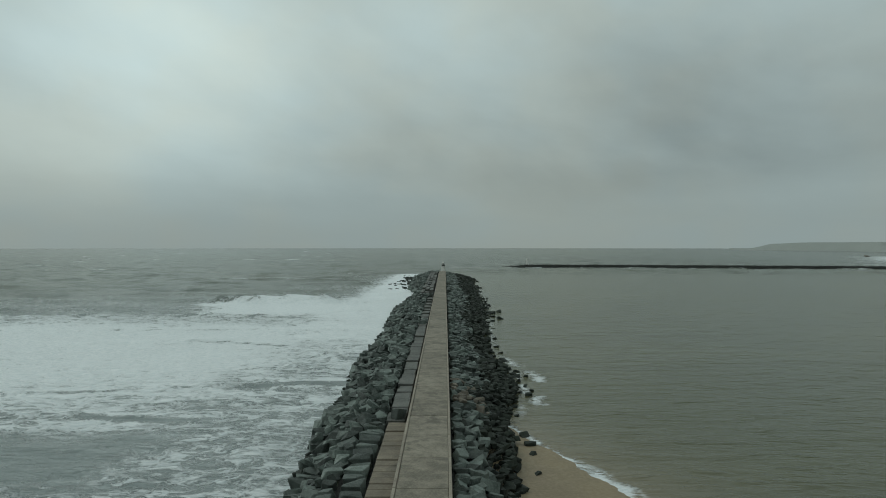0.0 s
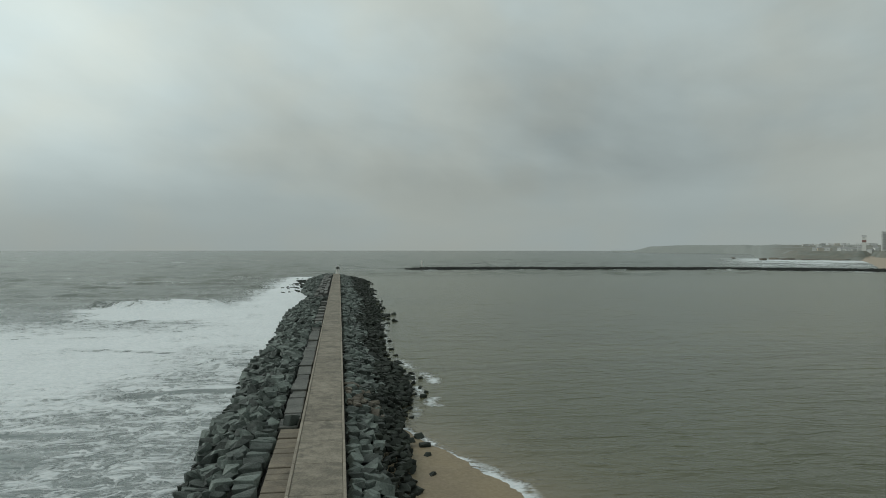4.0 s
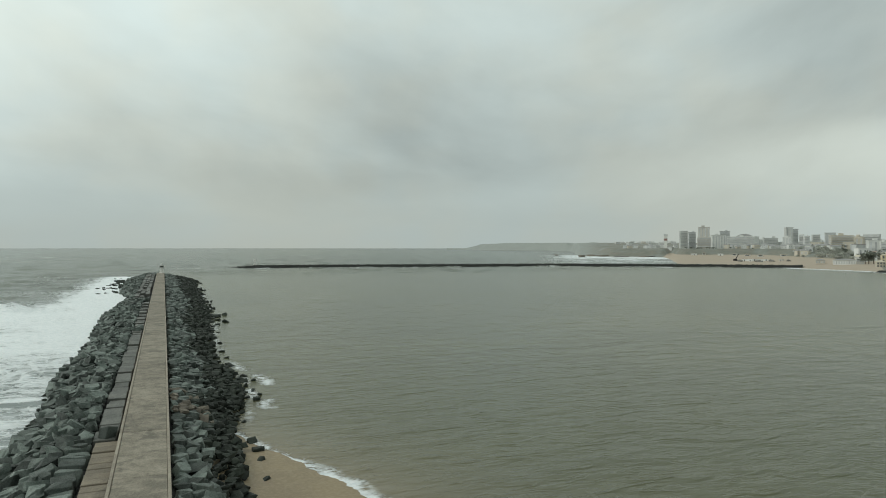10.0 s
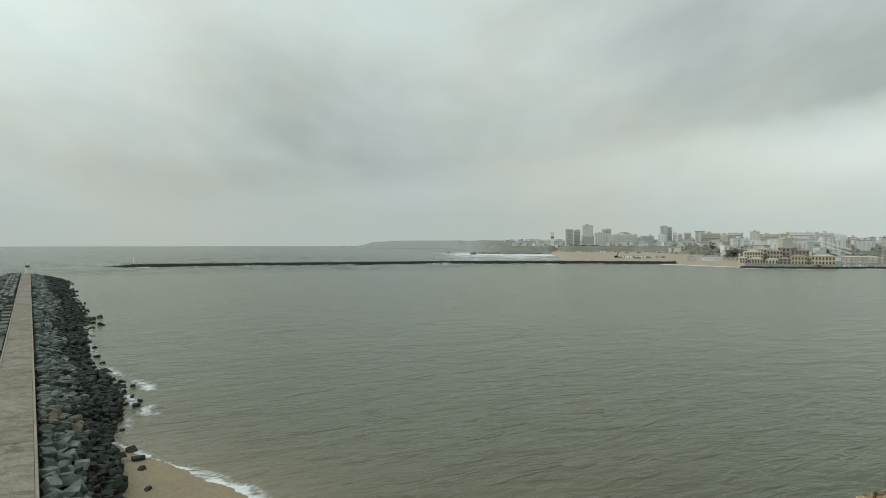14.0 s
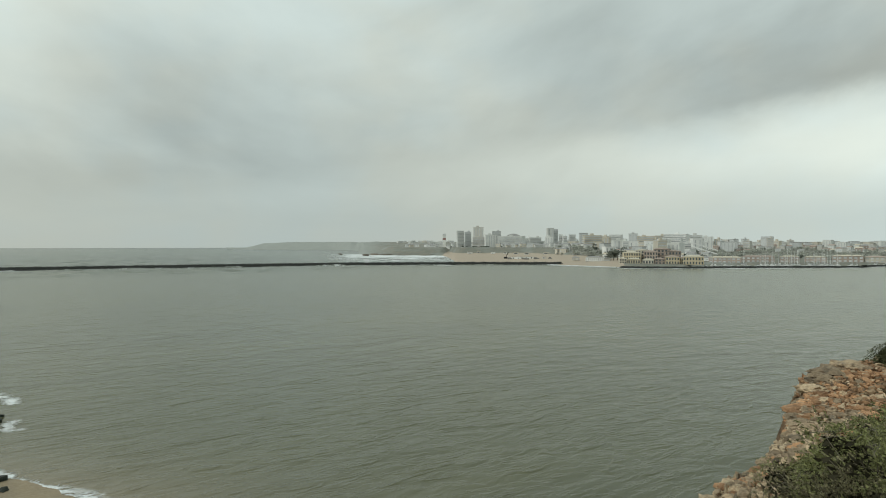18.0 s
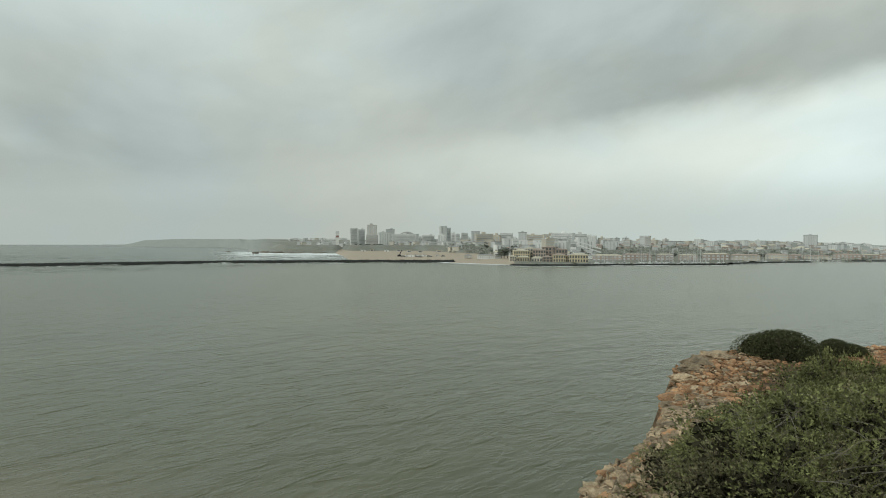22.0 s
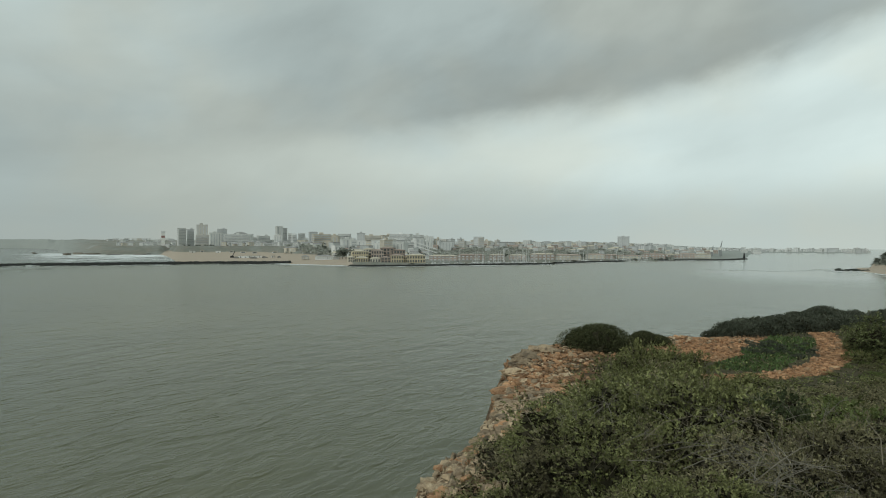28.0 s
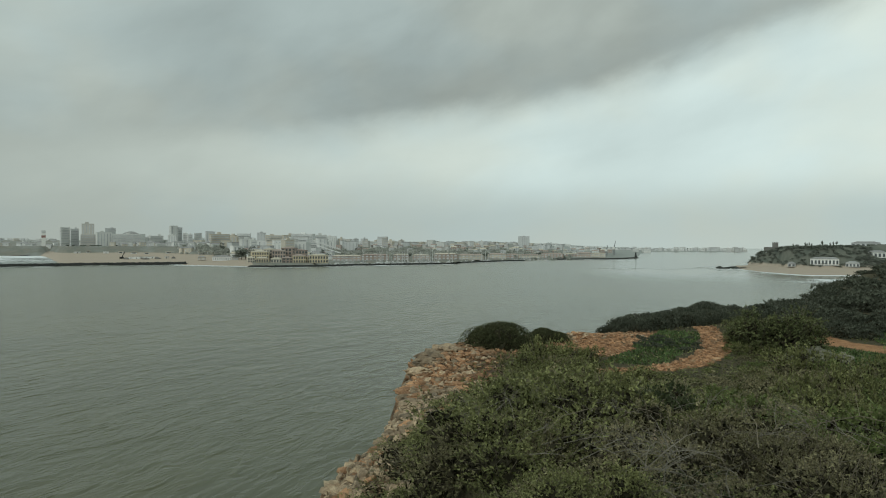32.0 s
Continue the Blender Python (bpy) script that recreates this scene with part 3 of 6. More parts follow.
Foam = sea_foam(X, Y, A, R)
# Aerated surf; also paints the still patch lighter in place of its reflection
Air = np.clip(step(left_edge(Y) + 4 - X, 0, 4) * (Y > 20) * step(X, -260, -140) * np.interp(Y, [30, 80, 190, 225, 270, 330, 430], [0.9, 0.9, 0.85, 0.6, 0.4, 0.12, 0]) + 0.5 * np.clip(Foam, 0, 1) * (R > 400), 0, 1)
# Silt off the beach and in the harbour; the last term just lightens inner water
Silt = step(X, 0, 6) * step(Y, 175, 60) * 0.8 * np.exp(-np.clip(X - shore_x(Y), 0, None) / 7.0) + 0.05 * step(X, 4, 30) * step(Y, 600, 100) + 0.06 * step(X, 30, 180) * step(Y, 640, 300)
Calm = step(X, 0, 12) * step(Y, 700, 500)
sea = tagged(new("sea", sheet("sea", X, Y, Zs, SEA, (("foam", Foam), ("silt", Silt), ("calm", Calm), ("air", Air), ("slick", step(A, 79, 88) * step(R, 330, 620))))),
             "grey-green sea with surf and rippled harbour water", "sea", kind="structure")

# ---- harbour beach at the mole's foot ----
SAND = mat("wet_sand", (0.30, 0.235, 0.145), (0.235, 0.185, 0.12), 0.6, 0.25, 12, 0.15, stain=(0.24, 0.185, 0.125), spec=0.4)
ys = np.linspace(6, 130, 90)
us = np.linspace(-1, 1, 50)
V, U = np.meshgrid(ys, us, indexing="ij")
BX = -4 + (U + 1) * 0.5 * 60
BZ = (shore_x(V) - BX) * 0.045 + 0.04 + 0.03 * fractal(BX / 5, V / 5, 80)
BZ = np.clip(BZ, -2.5, 3.2)
tagged(new("beach", sheet("beach", BX, V, BZ, SAND)), "wet yellow sand beside the rocks", "beach", kind="structure")

# ---- breakwater ----
mole = thing("breakwater", "long rubble breakwater with a concrete walkway along its crest", "breakwater", kind="structure")
rng = random.Random(5)
TOP = 4.5
ends = [18.0]
while ends[-1] < 450:
    ends.append(ends[-1] + rng.choice((6.5, 7.0, 7.6, 8.2)))
for a, b in zip(ends, ends[1:]):
    tilt = rng.uniform(-0.012, 0.012)
    part("walkway_slab", box_mesh("walkway_slab", -3.42, 0.28, a + 0.02, b - 0.02, 3.7, TOP + tilt, CONCRETE, 0.03), mole)
    part("kerb", box_mesh("kerb", -3.68, -3.435, a + 0.02, b - 0.02, 3.5, TOP + 0.07 + tilt, KERB, 0.03), mole)
    part("kerb", box_mesh("kerb", 0.295, 0.53, a + 0.02, b - 0.02, 3.0, TOP + 0.05 - tilt, KERB, 0.03), mole)
bm = bmesh.new()
secs = []
for y in np.linspace(16, 492, 68):
    tip = float(step(y, 456, 492))
    xl, xr = float(left_edge(y)), float(right_edge(y))
    prof = [(xl + 1.8, -1.5), (min(-6.6, xl * 0.5), 2.4), (-6.0, 2.9), (-3.4, 3.3), (0.3, 3.3), (2.2, 2.3), (xr - 1.8, -1.5)]
    secs.append([bm.verts.new((px * (1 - 0.35 * tip), y, pz - 2.2 * tip * (pz > 0))) for px, pz in prof])
for s0, s1 in zip(secs, secs[1:]):
    for k in range(6):
        bm.faces.new((s0[k], s0[k + 1], s1[k + 1], s1[k]))
bm.faces.new(secs[-1])
part("rubble_core", finish(bm, "rubble_core", SHADED_CORE), mole)
# side strip: pale steps, then grey slabs with gaps, then two rows of long blocks
y = 20.0
while y < 236:
    pale_step = y < 68
    long = rng.uniform(1.2, 1.75) if pale_step else rng.uniform(1.8, 4.6) if y < 152 else rng.uniform(2.5, 6.0)
    x0 = -5.62 if pale_step else -5.75 + rng.uniform(-0.15, 0.12)
    top = rng.uniform(3.84, 3.98) if pale_step else rng.uniform(3.86, 4.08) if y < 152 else rng.uniform(3.6, 4.25)
    if pale_step or rng.random() < (0.97 if y < 152 else 0.8):
        slab = part("side_slab", box_mesh("side_slab", x0, -3.78 if pale_step else -3.95 + rng.uniform(-0.08, 0.05), -long / 2 + 0.05, long / 2 - 0.05, -0.8, 0, SIDE_SLAB if pale_step else GREY_SLAB, 0.05), mole)
        slab.matrix_basis = pose(0, y + long / 2, top, rng.gauss(0, 0.5), rng.gauss(0, 0.35 if pale_step else 0.8), 0)
    y += long
for lane, wide in ((-5.35, 1.4), (-6.95, 1.4), (-8.5, 1.3)):
    y = 240.0 + rng.uniform(0, 4)
    while y < 452:
        long = rng.uniform(5.0, 11.0)
        if rng.random() < (0.92 if y > 300 else 0.7):
            block_ = part("head_block", box_mesh("head_block", -wide / 2, wide / 2, -long / 2 + 0.25, long / 2 - 0.25, -1.4, 0, GREY_SLAB, 0.06), mole)
            block_.matrix_basis = pose(lane + rng.uniform(-0.12, 0.12), y + long / 2, rng.uniform(3.6, 4.15), rng.gauss(0, 0.4), rng.gauss(0, 2.0), rng.gauss(0, 0.5))
        y += long
stones = [block_mesh("boulder", rng, ROCK, rng.choice((0.1, 0.17, 0.22))) for _ in range(26)]
wets = [stone_mesh("boulder", rng, ROCK_WET, 0.6) for _ in range(14)]
browns = [stone_mesh("boulder", rng, ROCK_BROWN, 0.6) for _ in range(6)]


def stone_pose(x, y, z, size, flat_=1.0, turn=None):
    return (Matrix.Translation((x, y, z)) @ Euler((rng.gauss(0, 0.22) * flat_, rng.gauss(0, 0.22) * flat_, rng.uniform(0, 6.3) if turn is None else turn)).to_matrix().to_4x4()
            @ Matrix.Diagonal((size * rng.uniform(0.85, 1.3), size * rng.uniform(0.8, 1.1), size * rng.uniform(0.75, 1.1), 1)))


piles = {"dry": [], "wet": [], "brown": []}
sets = {"dry": stones, "wet": wets, "brown": browns}


def lay(kind, *pose_of):
    piles[kind].append((rng.randrange(len(sets[kind])), stone_pose(*pose_of), pose_of[1]))


def set_block(x, y, z, size, tilt=0.14, lean=0.0, turn=0.2):
    """A squared block laid among its neighbours, its top near z."""
    m = (Matrix.Translation((x, y, z - size[2] * 0.5)) @ Euler((rng.gauss(0, tilt), lean + rng.gauss(0, tilt), rng.gauss(0, turn) + rng.choice((0, 0, math.pi)))).to_matrix().to_4x4() @ Matrix.Diagonal((*size, 1)))
    piles["dry"].append((rng.randrange(len(stones)), m, y))


# the row of large squared blocks beside the pale steps
y = 22.0
while y < 67:
    long = rng.uniform(1.35, 2.1)
    set_block(-6.85 + rng.uniform(-0.12, 0.12), y + long / 2, rng.uniform(3.95, 4.25), (2.15, long * 1.08, 1.5), 0.06, 0, 0.08)
    y += long
set_block(-4.7, 69.4, 4.95, (1.7, 1.6, 1.25), 0.1, 0.35, 0.6)
for x, y in ((-4.9, 153), (-4.6, 156), (-5.2, 236), (-4.8, 239), (-6.4, 238)):
    set_block(x, y, 4.8, (2.0, 2.4, 1.5), 0.2, 0.1, 0.5)
# the slopes
y = 20.0
while y < 492:
    pitch = rng.uniform(0.95, 1.35) if y < 110 else rng.uniform(1.35, 1.8) if y < 200 else rng.uniform(1.7, 2.2)
    tip = float(step(y, 454, 492))
    xl, xr = float(left_edge(y)) * (1 - 0.3 * tip), float(right_edge(y)) * (1 - 0.25 * tip)
    x = -0.5 if y >= 454 else -9.2 if y > 240 else -8.0 if y < 67 else -6.0
    top_x = -7.2 if y < 240 else -8.0
    while x > xl + (0.9 if y > 100 else 0.6):
        k = min(max((x - top_x) / (xl - top_x), 0), 1) if xl < top_x - 0.3 else 0.4
        z = 4.1 * (1 - k) - 0.05 - 2.2 * tip
        wide = rng.uniform(0.9, 2.0) * (1.2 if y > 110 else 1.0)
        if k > 0.78 or tip > 0.3:
            lay("wet" if k > 0.86 else "dry", x - wide / 2, y + rng.uniform(-0.5, 0.5), z - 0.4, rng.uniform(1.2, 2.0))
        else:
            set_block(x - wide / 2, y + rng.uniform(-0.4, 0.4), z + rng.uniform(-0.2, 0.4), (wide * 1.15, pitch * rng.uniform(0.85, 1.35), rng.uniform(0.55, 1.0)), 0.26, -0.16, 0.6)
            if rng.random() < 0.10:
                set_block(x - wide / 2, y, z + 0.7, (wide * 0.85, pitch * 0.7, 0.7), 0.4, -0.1, 0.8)
        x -= wide * 0.93
    x = 0.75 if y < 454 else -0.3
    while x < xr - 0.5:
        k = (x - 1.2) / (xr - 1.2)
        z = 3.75 * (1 - min(max(k, 0), 1)) ** 0.95 - 2.0 * tip
        dark = k > 0.40 + 0.14 * float(fields(y / 8, 0.0, 91))
        if dark:
            lay("wet", x + rng.uniform(-0.3, 0.3), y + rng.uniform(-0.5, 0.5), z + rng.uniform(-0.15, 0.3), rng.uniform(0.8, 1.5) * (1.15 if y > 110 else 1.0))
            x += pitch * rng.uniform(0.55, 0.8)
        elif 79 < y < 91 and rng.random() < 0.55:
            lay("brown", x + 0.5, y, z, rng.uniform(0.7, 1.2))
            x += 0.8
        else:
            wide = rng.uniform(0.8, 1.6)
            set_block(x + wide / 2, y + rng.uniform(-0.35, 0.35), z + rng.uniform(-0.25, 0.3), (wide * 1.12, pitch * rng.uniform(0.85, 1.35), rng.uniform(0.55, 1.0)), 0.2, 0.16, 0.6)
            x += wide * 0.95
    y += pitch * 0.93
# strays in the shallows
for x, y, s in ((9.0, 77, 1.3), (9.1, 73.5, 1.3), (9.0, 70, 1.0), (8.5, 63.5, 1.2), (14.6, 216, 2.4), (17.4, 220, 2.2), (16.2, 200, 1.8), (12.2, 104, 0.9), (12.8, 101, 0.8), (12.0, 98, 1.0), (11.6, 108, 1.1), (13.2, 112, 0.7)):
    lay("wet", x, y, 0.1, s)
for k in range(60):
    y = rng.uniform(326, 480)
    lay("wet", float(left_edge(y)) - abs(rng.gauss(0, 4.0)), y, 0.1, rng.uniform(1.2, 2.6))
for k in range(110):
    y = rng.uniform(84, 440)
    lay("wet", float(right_edge(y)) + abs(rng.gauss(0, 0.7)) * (1 + y / 400) - 0.4, y, 0.0, rng.uniform(0.6, 1.2) * (1 + y / 400))
count = 0
for kind, material in (("dry", ROCK), ("wet", ROCK_WET), ("brown", ROCK_BROWN)):
    rest = []
    for k, m, y in piles[kind]:
        if 44 < y < 63 and count < 300:
            part("boulder", sets[kind][k], mole, m=m)
            count += 1
        else:
            rest.append((k, m))
    tagged(part("boulders", joined("boulders", sets[kind], rest, material), mole), kind="stuff")

# beacon on the mole's end
beacon = thing("harbour_beacon", "small white harbour beacon with a dark band on the mole", "beacon", pose(-0.95, 452.5, TOP - 0.02))
bm = bmesh.new()
tube(bm, [(0, 0, 0), (0, 0, 0.35), (0, 0, 0.36), (0, 0, 3.4)], [1.5, 1.45, 1.15, 0.85], 16)
part("tower", finish(bm, "tower", PAINT_WHITE, False), beacon)
bm = bmesh.new()
tube(bm, [(0, 0, 3.4), (0, 0, 3.46), (0, 0, 4.3)], [1.2, 1.2, 1.2], 16)
part("gallery", finish(bm, "gallery", DARK_METAL), beacon, "dark gallery band")
bm = bmesh.new()
tube(bm, [(0, 0, 4.3), (0, 0, 5.2), (0, 0, 5.3), (0, 0, 5.8)], [0.6, 0.6, 0.75, 0.1], 12)
part("lantern", finish(bm, "lantern", PAINT_WHITE), beacon)

# ---- far mole ----
far_mole = thing("far_breakwater", "low dark rubble breakwater on the far side of the harbour mouth", "breakwater", kind="structure")
line = [(60, 672), (170, 660), (392, 620), (470, 575), (530, 535), (560, 508), (582, 492)]
bm = bmesh.new()
pts = [Vector((*p, 0)) for p in line]
path = []
for a, b in zip(pts, pts[1:]):
    n = max(2, int((b - a).length / 7))
    path += [a.lerp(b, k / n) for k in range(n)]
path.append(pts[-1])
prev = None
for k, p in enumerate(path):
    d = (path[min(k + 1, len(path) - 1)] - path[max(k - 1, 0)]).normalized()
    n = Vector((-d.y, d.x, 0))
    h = 2.5 * min(1, (k + 1) / 4) + rng.uniform(-0.15, 0.15)
    ring = [bm.verts.new(p + n * o + Vector((0, 0, z))) for o, z in ((9, -1), (3.2, h), (-3.2, h + rng.uniform(-0.2, 0.2)), (-9 + rng.uniform(-0.8, 0.8), -1))]
    if prev:
        for q in range(3):
            bm.faces.new((prev[q], prev[q + 1], ring[q + 1], ring[q]))
    prev = ring
part("core", finish(bm, "core", SHADED_CORE), far_mole)
lumps = []
for k, p in enumerate(path):
    for _ in range(9):
        d = (path[min(k + 1, len(path) - 1)] - path[max(k - 1, 0)]).normalized()
        n = Vector((-d.y, d.x, 0))
        o = rng.uniform(-8.5, 6)
        q = p + n * o + d * rng.uniform(-3.5, 3.5)
        z = 2.6 * (1 - max(0, abs(o) - 3) / 6)
        lumps.append((rng.randrange(14), stone_pose(q.x, q.y, z * min(1, (k + 1) / 4), rng.uniform(0.9, 1.6))))
tagged(part("boulders", joined("boulders", wets, lumps, ROCK_FAR), far_mole), kind="stuff")
lamp = thing("mole_light", "small white light tower on the far mole's tip", "beacon", pose(80.5, 670.5, 3.0))
bm = bmesh.new()
tube(bm, [(0, 0, -0.4), (0, 0, 0.8), (0, 0, 0.85), (0, 0, 4.4)], [1.3, 1.3, 0.75, 0.55], 12)
part("tower", finish(bm, "tower", PAINT_WHITE), lamp)
bm = bmesh.new()
tube(bm, [(0, 0, 4.4), (0, 0, 4.5), (0, 0, 5.3), (0, 0, 5.6)], [0.9, 0.9, 0.5, 0.1], 12)
part("lantern", finish(bm, "lantern", PAINT_WHITE), lamp)


# ---- the far shore ----
def land_height(a, d):
    """Height of the far shore at a bearing and distance."""
    shore = np.interp(a, [23.9, 24.2, 25.3, 27.5, 31, 32.9, 33.3, 34.5, 38, 40.0, 40.4, 41.0, 41.5, 47.5, 49.5, 54, 55.2, 59.5, 60.2, 63, 71, 76, 80.6, 82.5, 84.5, 86.1, 86.8, 92.9, 93.0, 93.25, 93.45, 94.27, 95, 97.1, 98.5, 101, 106, 115],
                      [3600, 3300, 3200, 3050, 2900, 2500, 1480, 1410, 1390, 1370, 1180, 860, 790, 765, 745, 690, 668, 672, 745, 765, 830, 950, 1080, 1075, 1068, 1172, 2300, 2300, 6000, 6000, 690, 655, 622, 578, 562, 575, 600, 600])
    wide = np.interp(a, [31, 33, 36, 40.0, 40.6, 47, 50, 52, 54, 55, 92.9, 93.3, 96, 100, 112], [12, 10, 12, 14, 400, 500, 300, 150, 70, 20, 10, 70, 95, 80, 70])
    low = np.interp(a, [31, 36, 38.7, 49.6, 52, 55, 60, 86, 93.3, 112], [3, 3, 5, 6, 4, 2.6, 2.4, 2.2, 2.2, 2.8])
    rise = np.interp(a, [27, 32.4, 33.6, 36, 49.6, 52, 55, 60, 80, 92.9, 93.3, 100, 103], [70, 100, 700, 60, 70, 250, 420, 900, 900, 500, 18, 22, 60])
    high = np.interp(a, [24.0, 24.6, 25.3, 27.5, 32.6, 33.6, 35, 37, 49.6, 54, 63, 72, 79, 84.5, 88, 92.9, 93.5, 94.2, 94.5, 95.2, 100, 103, 112], [3, 13, 27, 33, 33, 24, 17, 16, 16.5, 15, 16, 16, 13, 7, 2.2, 1.8, 2.2, 2.4, 15, 18.5, 20, 21.5, 21])
    s = d - shore
    z = np.where(s < 0, np.maximum(s * 0.03, -4), low * np.clip(s / wide, 0, 1))
    z = z + (high - low) * step(s - wide, 0, rise)
    z = z + step(a, 32.5, 35) * step(a, 85, 76) * 15 * step(d, 1500, 2600)
    z = np.where((a > 85.5) & (a < 93.5) & (d > 2750 + 25 * np.sin(a * 9)), -4.0, z)
    z = np.where((a > 93.0) & (a < 97) & (d > 790), -4.0, z)
    # the river headland is cut to a narrow spur to fit the camera's view
    return z * (1 - 0.85 * step(d, 700, 770) * (d < 790) * step(a, 97.2, 96) * step(a, 93.0, 93.4))


az = np.arange(22.5, 113, 0.25)
rr = np.geomspace(520, 4700, 200)
A, R = np.meshgrid(az, rr)
X, Y = place(A, R)
Z = land_height(A, R)
Z = Z + step(A, 92.8, 93.6) * 2.2 * fractal(X / 14, Y / 14, 104) * step(Z, 3.5, 9)
Z = Z + (Z > 8) * 1.3 * fractal(X / 35, Y / 35, 101) * step(Z, 8, 14) + (Z > 0.2) * 0.12 * fractal(X / 12, Y / 12, 102)


def land_material():
    m = bpy.data.materials.new("far_shore")
    m.use_nodes = True
    N = Nodes(m.node_tree)
    b = m.node_tree.nodes["Principled BSDF"]
    pos = N.add("ShaderNodeNewGeometry").outputs["Position"]
    s3 = N.add("ShaderNodeSeparateXYZ")
    N.link(pos, s3.inputs[0])
    n1 = N.noise(pos, 0.02, 5.0, 0.6)
    n2 = N.noise(pos, 0.11, 5.0, 0.65)
    sand = N.mix(n2, (0.48, 0.405, 0.325), (0.39, 0.335, 0.275))
    # distant scrub colours, lightened to stand in for haze
    scrub = N.mix(N.smooth(n2, 0.35, 0.65), (0.22, 0.23, 0.20), (0.28, 0.26, 0.225))
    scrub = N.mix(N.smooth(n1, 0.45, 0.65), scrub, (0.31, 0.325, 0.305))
    h = N.math("ADD", s3.outputs[2], N.math("MULTIPLY", N.math("SUBTRACT", n2, 0.5), 3.0))
    # nearer scrub-covered land, coloured darker because less haze is painted in
    bush = N.mix(N.smooth(n2, 0.35, 0.65), (0.125, 0.14, 0.118), (0.17, 0.175, 0.145))
    # far banks and left headland: haze painted in as a paler colour
    scrub = N.mix(N.attribute("haze_pale"), scrub, N.mix(n1, (0.30, 0.325, 0.31), (0.36, 0.375, 0.355)))
    scrub = N.mix(N.attribute("bushy"), scrub, bush)
    h = N.math("ADD", h, N.math("MULTIPLY", N.math("SUBTRACT", 1.0, N.attribute("sandy")), 8.0))
    h = N.math("ADD", h, N.math("MULTIPLY", N.attribute("bushy"), 2.6))
    N.link(N.mix(N.smooth(h, 6.6, 8.4), sand, scrub), b.inputs["Base Color"])
    b.inputs["Roughness"].default_value = 0.95
    b.inputs["Specular IOR Level"].default_value = 0.1
    return m


tagged(new("ground", sheet("far_shore", X, Y, Z, land_material(), (("haze_pale", step(A, 74, 80) * step(A, 94.2, 93.9) + 0.95 * step(A, 36, 33)), ("bushy", step(A, 93.8, 94.3) + 0.35 * step(A, 35, 37) * step(A, 86, 84) * step(R, 1700, 1350)), ("sandy", step(A, 39.8, 40.4) * step(A, 55.2, 54.4) + step(A, 93.2, 93.5))))), "far shore of sand, low cliffs and scrub", "shore", kind="structure")

# sea stacks off the town beach
for bearing, d, w, h in ((31.6, 1500, 13, 4.0), (33.6, 1330, 14, 5.0), (34.5, 1420, 24, 5.0), (35.4, 1400, 30, 3.6), (36.8, 1390, 34, 3.0), (38.6, 1375, 36, 2.6)):
    x, y = place(bearing, d)
    st = tagged(new("sea_stack", stone_mesh("sea_stack", rng, ROCK_BROWN, 0.5)), "dark rock standing in the surf", "rock", "rocks in the surf")
    st.matrix_basis = pose(x, y, h * 0.25, 0, 0, rng.uniform(0, 90)) @ Matrix.Diagonal((w, w, h * 1.7, 1))


# ---- buildings ----
def base_at(bearing, d):
    return float(land_height(np.array([bearing]), np.array([d]))[0])


